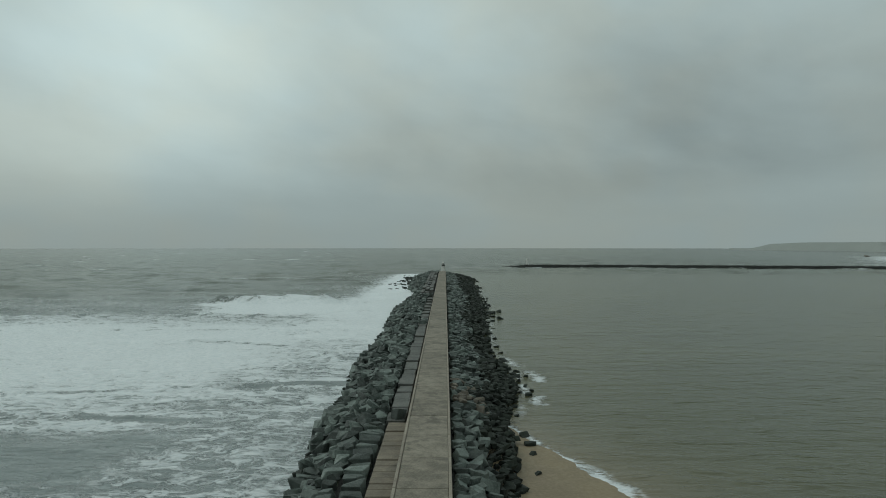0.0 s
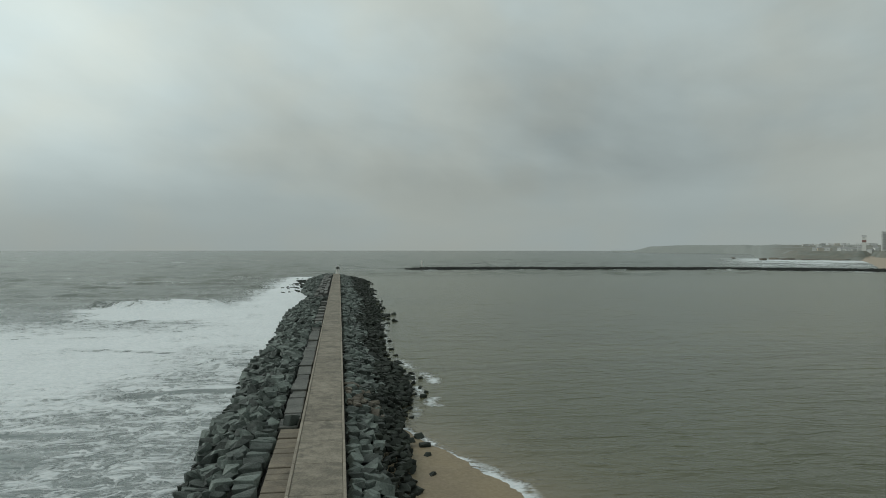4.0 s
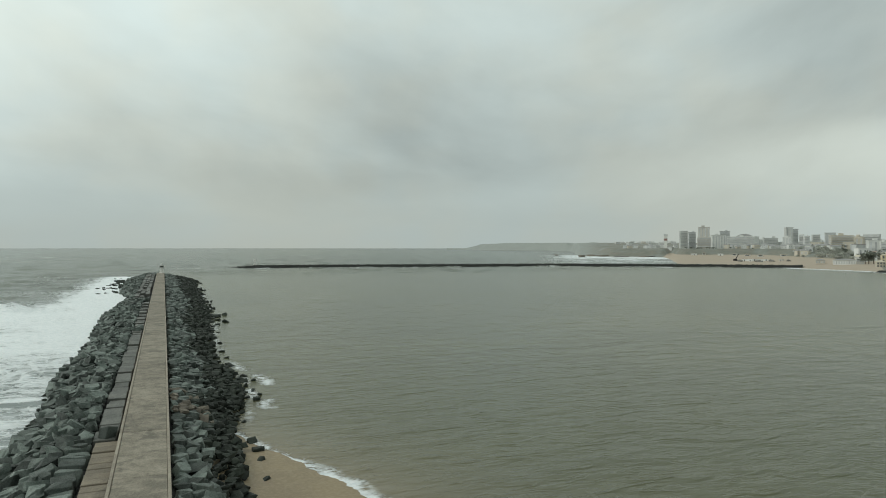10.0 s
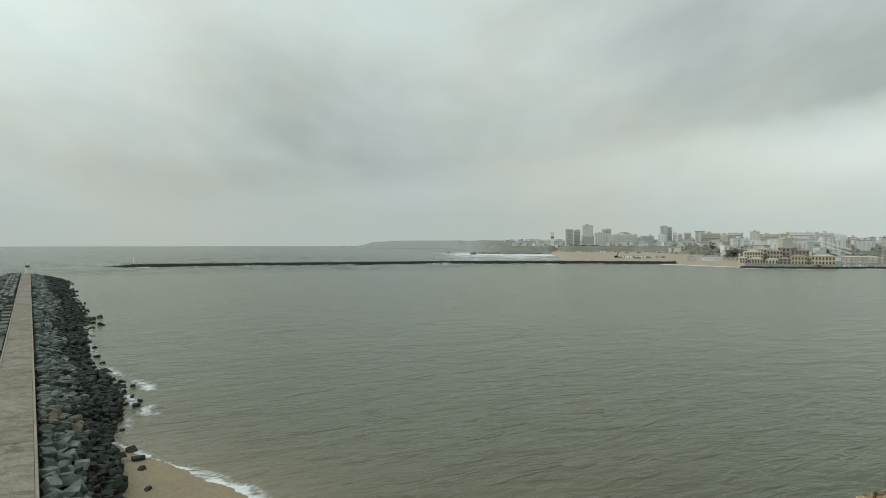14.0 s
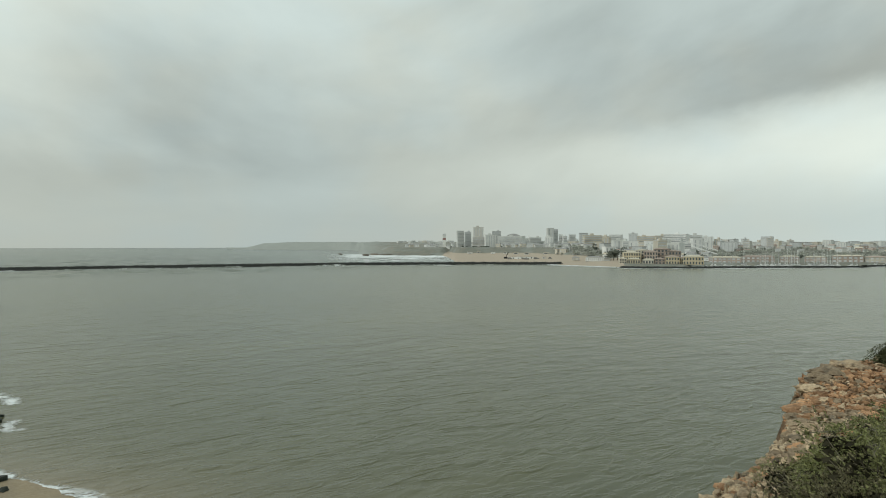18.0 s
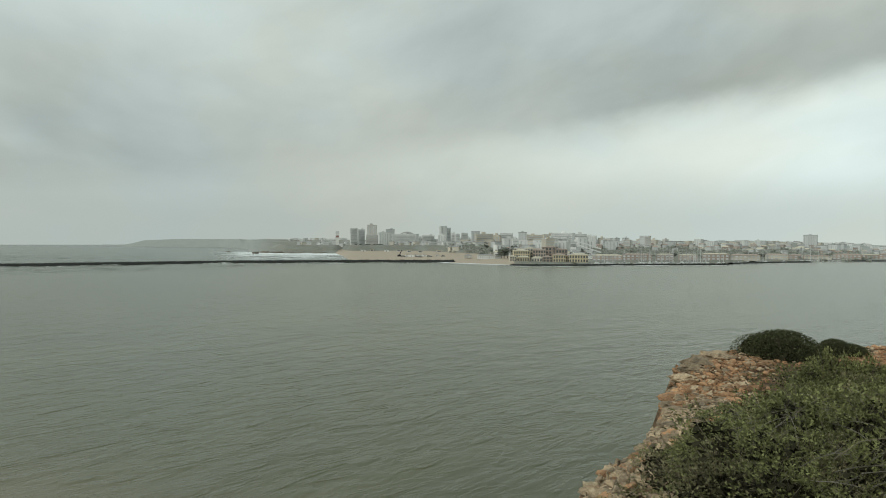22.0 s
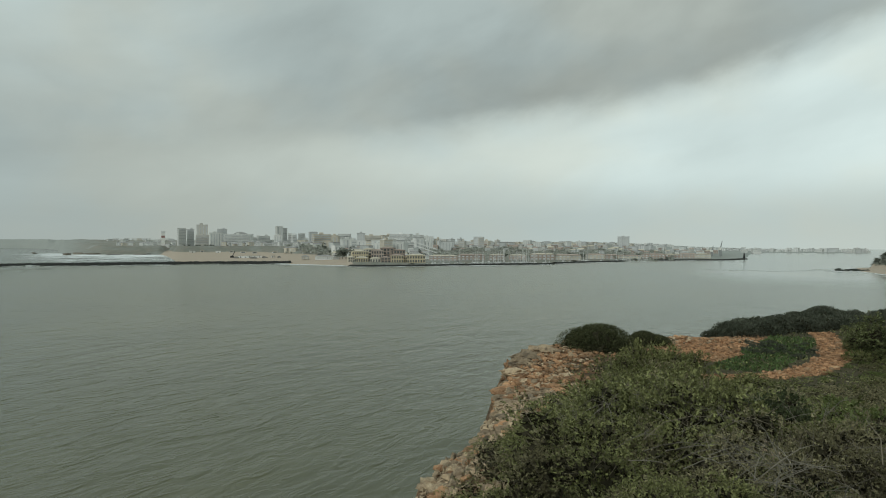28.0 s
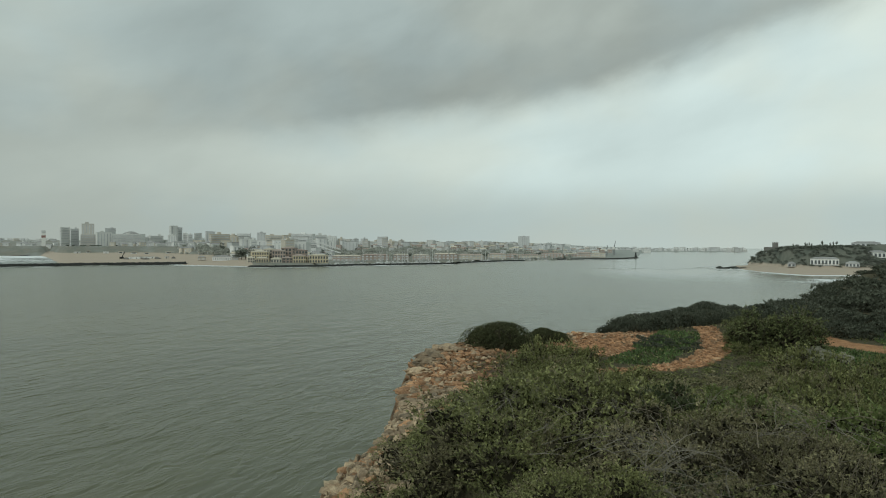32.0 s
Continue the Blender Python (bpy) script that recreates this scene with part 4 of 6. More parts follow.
def block(bearing, d, w, top, kind, roof="flat", deep=None, turn=None, storey=3.1, label="", plain=False):
    """An apartment block: walls, ribbon windows, parapet or hipped roof, stair head."""
    x, y = place(bearing, d)
    z0 = base_at(bearing, d) - 1.5
    h = top - z0
    deep = deep or max(10.0, w * 0.55)
    turn = rng.uniform(-18, 18) if turn is None else turn
    words = {"white": "white rendered", "pale": "pale grey", "grey": "grey concrete", "tan": "tan", "cream": "cream rendered", "yellow": "yellow", "terracotta": "terracotta"}[kind]
    size = "tower block" if h > 32 else "apartment block" if h > 12 else "low building"
    house = thing("apartment_building", label or f"{words} {size} with ribbon windows in the town", "building", pose(float(x), float(y), z0, 0, 0, -bearing + turn), "town buildings")
    part("wall", box_mesh("wall", -w / 2, w / 2, 0, deep, 0, h, WALLS[kind]), house)
    if roof == "flat":
        part("roof", box_mesh("roof", -w / 2 - 0.25, w / 2 + 0.25, -0.25, deep + 0.25, h, h + 0.8, ROOF_GREY if kind == "grey" else WALLS[kind]), house)
        if h > 14 and rng.random() < 0.7:
            q = rng.uniform(-0.25, 0.15) * w
            part("stair_head", box_mesh("stair_head", q, q + min(6, w * 0.3), deep * 0.3, deep * 0.6, h + 0.8, h + 0.8 + rng.uniform(2, 3.4), WALLS[kind]), house)
    else:
        bm = bmesh.new()
        e, k = 0.6, min(w, deep) * 0.35
        lo = [bm.verts.new(p) for p in ((-w / 2 - e, -e, h), (w / 2 + e, -e, h), (w / 2 + e, deep + e, h), (-w / 2 - e, deep + e, h))]
        hi = [bm.verts.new(p) for p in ((-w / 2 + k, deep / 2, h + k * 0.55), (w / 2 - k, deep / 2, h + k * 0.55))]
        for f in ((lo[0], lo[1], hi[1], hi[0]), (lo[1], lo[2], hi[1]), (lo[2], lo[3], hi[0], hi[1]), (lo[3], lo[0], hi[0]), (lo[3], lo[2], lo[1], lo[0])):
            bm.faces.new(f)
        part("roof", finish(bm, "roof", ROOF_TILE if roof == "tile" else ROOF_SAND), house)
    style = rng.choice(("rows", "rows", "bays")) if not plain else rng.choice(("rows", "bays", "bays"))
    if style == "bays":
        n = max(2, int(w / 4.6))
        bay = box_mesh("window_bay", -0.85, 0.85, -0.12, 0.3, 2.2, h - 1.4, HAZED_GLASS)
        for k in range(n):
            part("window_bay", bay, house, m=pose(-w / 2 + (k + 0.5) * w / n, 0, 0))
        return house
    floors = max(1, int((h - 3.0) / storey))
    ribbon = box_mesh("ribbon_window", -w / 2 + 0.9, w / 2 - 0.9, -0.12, 0.3, 0, 1.35, HAZED_GLASS)
    side = box_mesh("ribbon_window", -0.12, 0.3, 1.0, deep - 1.0, 0, 1.35, HAZED_GLASS)
    slab = box_mesh("balcony", -w / 2 + 0.5, w / 2 - 0.5, -1.1, -0.001, 0, 0.95, WALLS[kind])
    for k in range(min(floors, 14)):
        z = h - (k + 1) * storey + 0.9
        if z < 1.5:
            break
        part("ribbon_window", ribbon, house, m=pose(0, 0, z))
        if k < 12 and not plain:
            part("ribbon_window", side, house, m=pose(-w / 2, 0, z))
        if h > 16 and not plain:
            part("balcony", slab, house, m=pose(0, 0, z - 1.02))
    return house


block(41.53, 1480, 15, 51.0, 'pale')
block(42.14, 1500, 14, 48.9, 'grey')
block(43.00, 1450, 21, 57.8, 'tan')
block(43.03, 1440, 27, 37.4, 'tan')
block(44.10, 1420, 25, 41.6, 'pale')
block(44.50, 1650, 21, 53.4, 'grey')
block(45.63, 1400, 50, 38.5, 'pale')
block(46.93, 1450, 15, 31.6, 'pale')
block(47.72, 1500, 25, 36.6, 'pale')
block(48.80, 1330, 14, 36.4, 'white')
block(48.97, 1420, 13, 55.4, 'pale')
block(49.36, 1440, 10, 52.5, 'grey')
block(49.77, 1350, 8, 41.2, 'white')
block(50.14, 1340, 8, 37.9, 'white')
block(50.73, 1360, 12, 40.7, 'pale')
block(51.64, 1300, 16, 42.7, 'grey')
block(52.39, 1150, 29, 36.3, 'cream')
block(52.75, 1080, 13, 25.6, 'cream')
block(53.41, 1200, 11, 33.6, 'cream')
block(54.15, 1250, 22, 38.7, 'pale')
block(55.53, 1230, 15, 40.1, 'grey')
block(56.52, 1080, 25, 33.8, 'cream')
block(58.72, 1100, 34, 36.9, 'white')
block(58.65, 1060, 20, 30.7, 'white')
block(59.57, 1000, 23, 23.7, 'white')
block(60.17, 1250, 25, 37.4, 'pale')
block(61.03, 1400, 23, 36.3, 'pale')
block(77.05, 1800, 28, 42.0, 'grey')

# the dark curved roof and the site crane behind the long hotel
hall = thing("hotel_roof", "dark arched roof on the long hotel block", "building", pose(*map(float, place(45.9, 1425)), 37, 0, 0, -46))
bm = bmesh.new()
ring = [(-17 + 34 * k / 10, 7.5 * math.sin(math.pi * k / 10) ** 0.7) for k in range(11)]
rows = [[bm.verts.new((x, y, z)) for x, z in ring] for y in (0, 16)]
for k in range(10):
    bm.faces.new((rows[0][k], rows[0][k + 1], rows[1][k + 1], rows[1][k]))
bm.faces.new(rows[0][::-1])
bm.faces.new(rows[1])
part("roof", finish(bm, "roof", ROOF_GREY), hall)

striped = thing("banded_tower", "white tower with a red band on the cliff", "tower", pose(*map(float, place(40.15, 1400)), 16.5, 0, 0, -40))
part("shaft", box_mesh("shaft", -3.2, 3.2, 0, 7, 0, 27, PAINT_WHITE, 0.2), striped)
part("band", box_mesh("band", -3.3, 3.3, -0.1, 7.1, 15, 19, PAINT_RED), striped, "dark red band")
part("cap", box_mesh("cap", -3.6, 3.6, -0.4, 7.4, 24, 27.6, WALLS["grey"]), striped)

# the rest of the town, row behind row
for low, high, d0, d1, n, tops in ((36.3, 41, 1900, 2600, 18, (24, 31)), (44, 52, 1500, 2000, 26, (28, 38)), (50, 60, 1250, 1700, 36, (26, 39)), (58, 66, 1250, 1900, 38, (25, 37)),
                                  (64, 74, 1500, 2200, 50, (22, 31)), (72, 80, 1500, 2300, 32, (16, 25)), (79, 87.5, 1750, 2600, 30, (6, 13)), (53.5, 60.5, 900, 1150, 40, (14, 31)), (85, 94.2, 2330, 2680, 60, (6, 15))):
    for k in range(n):
        a = low + (high - low) * (k + rng.random()) / n
        d = rng.uniform(d0, d1)
        base = base_at(a, d)
        t = rng.random() ** 1.6
        block(a, round(d), rng.uniform(8, 20), max(base + 5, tops[0] + (tops[1] - tops[0]) * t), rng.choice(("white", "pale", "pale", "cream", "white", "pale", "grey") if a < 61 else ("pale", "pale", "grey", "grey", "tan", "cream") if a < 79 else ("white", "pale", "white", "grey")), deep=rng.uniform(9, 15), storey=3.8, plain=True,
              turn=rng.uniform(-40, 40))


def cottage(bearing, d, w, h, kind, roof):
    x, y = place(bearing, d)
    z0 = base_at(bearing, d) - 0.8
    deep = w * 0.8
    house = thing("house", {"white": "small whitewashed", "pale": "small pale", "cream": "small cream", "tan": "small tan", "terracotta": "small terracotta", "grey": "small grey"}[kind] + " house on the town slope", "house", pose(float(x), float(y), z0, 0, 0, -bearing + rng.uniform(-35, 35)), "town houses")
    part("wall", box_mesh("wall", -w / 2, w / 2, 0, deep, 0, h, WALLS[kind]), house)
    bm = bmesh.new()
    lo = [bm.verts.new(p) for p in ((-w / 2 - 0.4, -0.4, h), (w / 2 + 0.4, -0.4, h), (w / 2 + 0.4, deep + 0.4, h), (-w / 2 - 0.4, deep + 0.4, h))]
    hi = [bm.verts.new(p) for p in ((-w / 2 - 0.4, deep / 2, h + w * 0.2), (w / 2 + 0.4, deep / 2, h + w * 0.2))]
    for f in ((lo[0], lo[1], hi[1], hi[0]), (lo[1], lo[2], hi[1]), (lo[2], lo[3], hi[0], hi[1]), (lo[3], lo[0], hi[0]), (lo[3], lo[2], lo[1], lo[0])):
        bm.faces.new(f)
    part("roof", finish(bm, "roof", roof), house)
    for q in (-0.28, 0.22):
        part("window", box_mesh("window", q * w - 0.7, q * w + 0.7, -0.08, 0.2, h * 0.4, h * 0.75, HAZED_GLASS), house)


for low, high, d0, d1, n in ((44.5, 53, 1310, 1420, 44), (53.4, 61, 840, 1230, 110), (49.5, 53.6, 1060, 1250, 34), (61, 74, 1250, 1600, 60), (37, 43.5, 1420, 1700, 20), (73, 84, 1250, 1750, 54)):
    for k in range(n):
        cottage(low + (high - low) * (k + rng.random()) / n, rng.uniform(d0, d1), rng.uniform(6, 12), rng.uniform(4, 8.5), rng.choice(("white", "white", "pale", "cream") if low < 60 else ("tan", "terracotta", "grey", "pale")), rng.choice((ROOF_TILE, ROOF_GREY, ROOF_SAND, ROOF_GREY)) if low > 50 else ROOF_GREY)

# the waterfront hotel: terracotta and yellow wings, each window in its wall
def wing(bearing, d, w, top, z0, kind, roof, bays, floors, label, deep=16, turn=0.0):
    x, y = place(bearing, d)
    house = thing("waterfront_building", label, "building", pose(float(x), float(y), z0, 0, 0, -bearing + turn), "waterfront hotel")
    h = top - z0
    part("wall", box_mesh("wall", -w / 2, w / 2, 0, deep, 0, h, WALLS[kind]), house)
    bm = bmesh.new()
    e, k = 0.5, min(w, deep) * 0.4
    lo = [bm.verts.new(p) for p in ((-w / 2 - e, -e, h), (w / 2 + e, -e, h), (w / 2 + e, deep + e, h), (-w / 2 - e, deep + e, h))]
    hi = [bm.verts.new(p) for p in ((-w / 2 + k, deep / 2, h + 1.5), (w / 2 - k, deep / 2, h + 1.5))]
    for f in ((lo[0], lo[1], hi[1], hi[0]), (lo[1], lo[2], hi[1]), (lo[2], lo[3], hi[0], hi[1]), (lo[3], lo[0], hi[0]), (lo[3], lo[2], lo[1], lo[0])):
        bm.faces.new(f)
    part("roof", finish(bm, "roof", roof), house)
    step_x, step_z = w / bays, h / floors
    # beyond 770 m the glass takes the haze-paled colour
    glass = box_mesh("window", -step_x * 0.28, step_x * 0.28, -0.06, 0.3, 0, step_z * 0.56, WINDOW if d < 770 else HAZED_GLASS)
    sill = box_mesh("sill", -step_x * 0.33, step_x * 0.33, -0.3, -0.001, -0.2, -0.001, KERB)
    for i in range(bays):
        for j in range(floors):
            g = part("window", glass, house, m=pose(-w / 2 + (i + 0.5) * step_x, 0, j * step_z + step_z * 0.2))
            if d < 770:
                part("sill", sill, g)
    return house


wing(54.75, 726, 7, 7.4, 2.4, "cream", ROOF_SAND, 3, 2, "small cream pavilion with a pale roof on the waterfront", 9, 6)
wing(55.45, 738, 17, 13.4, 2.4, "yellow", ROOF_SAND, 7, 3, "long yellow waterfront hotel wing under a broad pale roof", 20, 4)
wing(56.15, 752, 12, 15.6, 2.4, "cream", ROOF_SAND, 4, 4, "cream hotel wing with a pale hipped roof", 18, -4)
wing(56.9, 748, 14, 14.4, 2.4, "terracotta", ROOF_TILE, 5, 3, "terracotta hotel wing with a broad tiled roof", 20, 6)
wing(57.65, 764, 15, 17.0, 2.4, "terracotta", ROOF_TILE, 4, 4, "tall terracotta hotel wing behind the quay", 20, -8)
wing(58.6, 764, 16, 14.6, 2.4, "terracotta", ROOF_TILE, 5, 3, "terracotta hotel wing with a hipped roof", 20, 8)
wing(55.6, 716, 12, 7.0, 2.2, "yellow", ROOF_SAND, 5, 1, "low yellow arcade on the waterfront", 8)
wing(56.7, 714, 11, 6.4, 2.2, "cream", ROOF_SAND, 4, 1, "low cream terrace building on the waterfront", 8, -4)
wing(57.6, 714, 10, 7.4, 2.2, "terracotta", ROOF_TILE, 3, 2, "low terracotta house on the waterfront", 10, 6)
wing(58.55, 712, 13, 9.6, 2.2, "yellow", ROOF_TILE, 5, 2, "yellow house with dark openings on the quay", 12, 4)
wing(59.3, 716, 8, 8.6, 2.2, "cream", ROOF_TILE, 3, 2, "low cream house on the quay", 10, -6)
wing(60.1, 706, 19, 10.0, 2.2, "yellow", ROOF_SAND, 7, 2, "bright yellow arcaded corner building on the quay", 12)
wing(52.5, 800, 20, 7.2, 2.6, "white", ROOF_GREY, 9, 1, "long white beach pavilion with wide dark windows", 12)
wing(51.0, 830, 9, 6.2, 2.8, "cream", ROOF_GREY, 4, 1, "small cream beach bar beside the pavilion", 8)
wing(53.5, 800, 7, 6.0, 2.4, "tan", ROOF_GREY, 3, 1, "low tan kiosk beside the beach pavilion", 8)
a = 61.2
while a < 81:
    d = float(np.interp(a, [61, 67, 71, 76, 81], [800, 838, 868, 970, 1085])) + rng.uniform(0, 26)
    w = rng.uniform(14, 34)
    wing(a + math.degrees(w / 2 / d), d, w, rng.uniform(6.0, 9.5), 1.8, rng.choice(("terracotta", "terracotta", "terracotta", "terracotta", "cream")), rng.choice((ROOF_TILE, ROOF_TILE, ROOF_SAND)), max(3, int(w / 4.5)), 2, "long low terracotta marina terrace behind the masts", 11, rng.uniform(-5, 5))
    a += math.degrees(w / d) + rng.choice((0.03, 0.05, 0.35))

# ramp with pale parapet beside the white blocks
ramp = thing("parapet_ramp", "pale sloping ramp with a solid parapet", "ramp", pose(*map(float, place(60.6, 985)), 14, 0, 0, -60))
for k, dz in enumerate((0, 5)):
    bm = bmesh.new()
    v = [bm.verts.new(p) for p in ((-12, 0, 5 + dz), (22, 0, -6 + dz), (22, 0.5, -6 + dz), (-12, 0.5, 5 + dz), (-12, 0, 6.8 + dz), (22, 0, -4.4 + dz), (22, 0.5, -4.4 + dz), (-12, 0.5, 6.8 + dz))]
    for f in ((3, 2, 1, 0), (4, 5, 6, 7), (0, 1, 5, 4), (1, 2, 6, 5), (2, 3, 7, 6), (3, 0, 4, 7)):
        bm.faces.new([v[q] for q in f])
    part("parapet", finish(bm, "parapet", WALLS["white"]), ramp)

# ---- marina ----
quay = thing("marina_breakwater", "low dark stone breakwater of the marina", "breakwater", kind="structure")
line = [(place(a, d)) for a, d in ((54.7, 664), (55.5, 656), (60, 668), (63.1, 696), (67, 722), (71.2, 758), (71.3, 766))]
line2 = [(place(a, d)) for a, d in ((71.6, 790), (74, 850), (76.2, 900), (77.0, 915))]
line3 = [(place(a, d)) for a, d in ((79.2, 985), (81, 1020), (84.4, 1062), (85.2, 1100), (86.1, 1172))]
for ln in (line, line2, line3):
    pts = [Vector((float(p[0]), float(p[1]), 0)) for p in ln]
    path = []
    for a, b in zip(pts, pts[1:]):
        n = max(2, int((b - a).length / 7))
        path += [a.lerp(b, k / n) for k in range(n)]
    path.append(pts[-1])
    bm = bmesh.new()
    prev = None
    lumps = []
    for k, p in enumerate(path):
        d = (path[min(k + 1, len(path) - 1)] - path[max(k - 1, 0)]).normalized()
        n = Vector((-d.y, d.x, 0))
        ring = [bm.verts.new(p + n * o + Vector((0, 0, z))) for o, z in ((6, -1), (2.2, 1.5), (-2.2, 1.4), (-6.5, -1))]
        if prev:
            for q in range(3):
                bm.faces.new((prev[q], prev[q + 1], ring[q + 1], ring[q]))
        prev = ring
        for _ in range(6):
            o = rng.uniform(-6.5, 4)
            q = p + n * o + d * rng.uniform(-3.5, 3.5)
            lumps.append((rng.randrange(14), stone_pose(q.x, q.y, 1.5 * (1 - max(0, abs(o) - 2) / 4.5), rng.uniform(0.8, 1.4))))
    part("core", finish(bm, "core", SHADED_CORE), quay)
    tagged(part("boulders", joined("boulders", wets, lumps, ROCK_FAR), quay), kind="stuff")


def make_boat(kind):
    sail = kind == "sail"
    boat = thing("sailing_boat" if sail else "motor_boat", "white sailing boat with a bare mast at its berth" if sail else "small white motor boat at its berth", "boat", group="marina boats")
    L, Wd = (10.0, 3.2) if sail else (7.5, 2.8)
    bm = bmesh.new()
    rows = []
    for u in (-1, -0.5, 0, 0.5, 0.85, 1.0):
        wd = Wd / 2 * (1 - max(0, u) ** 2.2) * (0.85 if u < -0.8 else 1) + 0.03
        rows.append([bm.verts.new((u * L / 2, s * wd * q, z)) for s, q, z in ((-1, 1, 1.1 + 0.2 * max(0, u)), (-1, 0.7, 0.1), (1, 0.7, 0.1), (1, 1, 1.1 + 0.2 * max(0, u)))])
    for a, b in zip(rows, rows[1:]):
        for q in range(4):
            bm.faces.new((a[q], b[q], b[(q + 1) % 4], a[(q + 1) % 4]))
    bm.faces.new(rows[0])
    bm.faces.new(rows[-1][::-1])
    part("hull", finish(bm, "hull", HULL), boat)
    part("cabin", box_mesh("cabin", -L * 0.2, L * 0.18, -Wd * 0.3, Wd * 0.3, 1.1, 1.75 if sail else 2.6, HULL, 0.15), boat)
    part("cabin_window", box_mesh("cabin_window", -L * 0.16, L * 0.14, -Wd * 0.31, Wd * 0.31, 1.3 if sail else 1.9, 1.55 if sail else 2.4, WINDOW), boat)
    if sail:
        bm = bmesh.new()
        tube(bm, [(0.6, 0, 1.1), (0.6, 0, 14.5)], [0.19, 0.13], 6)
        part("mast", finish(bm, "mast", MAST), boat)
        bm = bmesh.new()
        tube(bm, [(0.6, 0, 2.4), (-3.8, 0, 2.5)], [0.16, 0.16], 6)
        part("boom", finish(bm, "boom", GREY_METAL), boat)
        for z in (6.0, 10.0):
            bm = bmesh.new()
            tube(bm, [(0.6, -0.9, z), (0.6, 0.9, z)], [0.05, 0.05], 5)
            part("spreader", finish(bm, "spreader", GREY_METAL), boat)
    return boat


sail, motor = make_boat("sail"), make_boat("motor")
first = [True, True]
for k in range(130):
    is_sail = k % 8 != 0
    a = rng.uniform(60.8, 79.5) if k % 3 else rng.uniform(64.5, 70)
    d = float(np.interp(a, [60, 63, 71, 76, 80], [690, 712, 782, 905, 1005])) + rng.uniform(4, 38)
    x, y = place(a, d)
    m = pose(float(x), float(y), -0.05, 0, 0, -a + rng.choice((80, 95, 10)) + rng.uniform(-12, 12)) @ Matrix.Scale(rng.uniform(0.55, 1.2), 4)
    src, q = (sail, 0) if is_sail else (motor, 1)
    if first[q]:
        src.matrix_basis = m
        first[q] = False
    else:
        ob = copy_thing(src, Matrix())
        ob.matrix_basis = m
# light on the quay's end, cranes, sheds
x, y = place(86.05, 1168)
ql = thing("quay_light", "small dark light tower on the quay's end", "beacon", pose(float(x), float(y), 2.2))
bm = bmesh.new()
tube(bm, [(0, 0, -0.3), (0, 0, 1.0), (0, 0, 5.5), (0, 0, 6.0), (0, 0, 7.6)], [2.2, 1.6, 1.0, 1.3, 0.2], 10)
part("tower", finish(bm, "tower", DARK_METAL), ql)
for a, h, lean in ((84.35, 27, 3), (83.75, 19, 2)):
    x, y = place(a, 1250)
    crane = thing("harbour_crane", "grey harbour crane on the quay", "crane", pose(float(x), float(y), 2.0, 0, 0, -a))
    part("tower", box_mesh("tower", -2.2, 2.2, -2.2, 2.2, -1, h * 0.55, GREY_METAL, 0.2), crane)
    bm = bmesh.new()
    tube(bm, [(0, 0, h * 0.5), (lean, 0, h)], [1.3, 0.5], 6)
    part("jib", finish(bm, "jib", GREY_METAL), crane)
    part("cab", box_mesh("cab", -3, 1.8, -2.4, 2.4, h * 0.42, h * 0.6, PAINT_WHITE, 0.2), crane)
wing(83.1, 1085, 22, 8, 2.0, "cream", ROOF_SAND, 8, 2, "cream quay shed with a pale roof", 16)
wing(82.0, 1090, 24, 8.5, 2.0, "terracotta", ROOF_TILE, 6, 2, "low brick quay building", 14)


# ---- trees of the far shore ----
def tree_mesh(rnd, tall, wide, leaves, leaf):
    """Crown as many small leaf clumps round branch tips, uneven with gaps."""
    tips = [(rnd.uniform(-1, 1) * wide * 0.42, rnd.uniform(-1, 1) * wide * 0.42, tall * rnd.uniform(0.42, 0.93)) for _ in range(13)]
    vs, fs = [], []
    for k in range(leaves):
        c = rnd.choice(tips)
        p = Vector((rnd.gauss(0, wide * 0.13), rnd.gauss(0, wide * 0.13), rnd.gauss(0, tall * 0.07))) + Vector(c)
        u = Vector((rnd.gauss(0, 1), rnd.gauss(0, 1), rnd.gauss(0, 1))).normalized() * leaf
        v = u.cross(Vector((rnd.gauss(0, 1), rnd.gauss(0, 1), rnd.gauss(0, 1)))).normalized() * leaf * 0.7
        n = len(vs)
        vs += [p - u, p + v, p + u, p - v]
        fs.append((n, n + 1, n + 2, n + 3))
    return mesh_of("crown", vs, fs, TREE_FAR), tips


def make_tree(rnd, tall, wide, leaves, leaf, name, label):
    t = thing(name, label, "tree", group="shore trees")
    crown, tips = tree_mesh(rnd, tall, wide, leaves, leaf)
    part("crown", crown, t)
    bm = bmesh.new()
    tube(bm, [(0, 0, -0.5), (0.1, 0, tall * 0.3), (0, 0.1, tall * 0.6)], [0.3, 0.22, 0.1], 6)
    for c in tips[:5]:
        tube(bm, [(0, 0, tall * 0.32), c], [0.12, 0.03], 5)
    part("trunk", finish(bm, "trunk", BARK), t)
    return t


rt = random.Random(9)
kinds = [make_tree(rt, 8, 8, 260, 0.7, "pine_tree", "dark round-crowned pine on the far shore") for _ in range(3)]
kinds += [make_tree(rt, 11, 2.6, 200, 0.5, "cypress_tree", "tall narrow dark cypress on the far shore") for _ in range(2)]
kinds += [make_tree(rt, 4, 7, 200, 0.6, "scrub_tree", "low dark wind-shaped tree on the far shore") for _ in range(2)]
used = set()


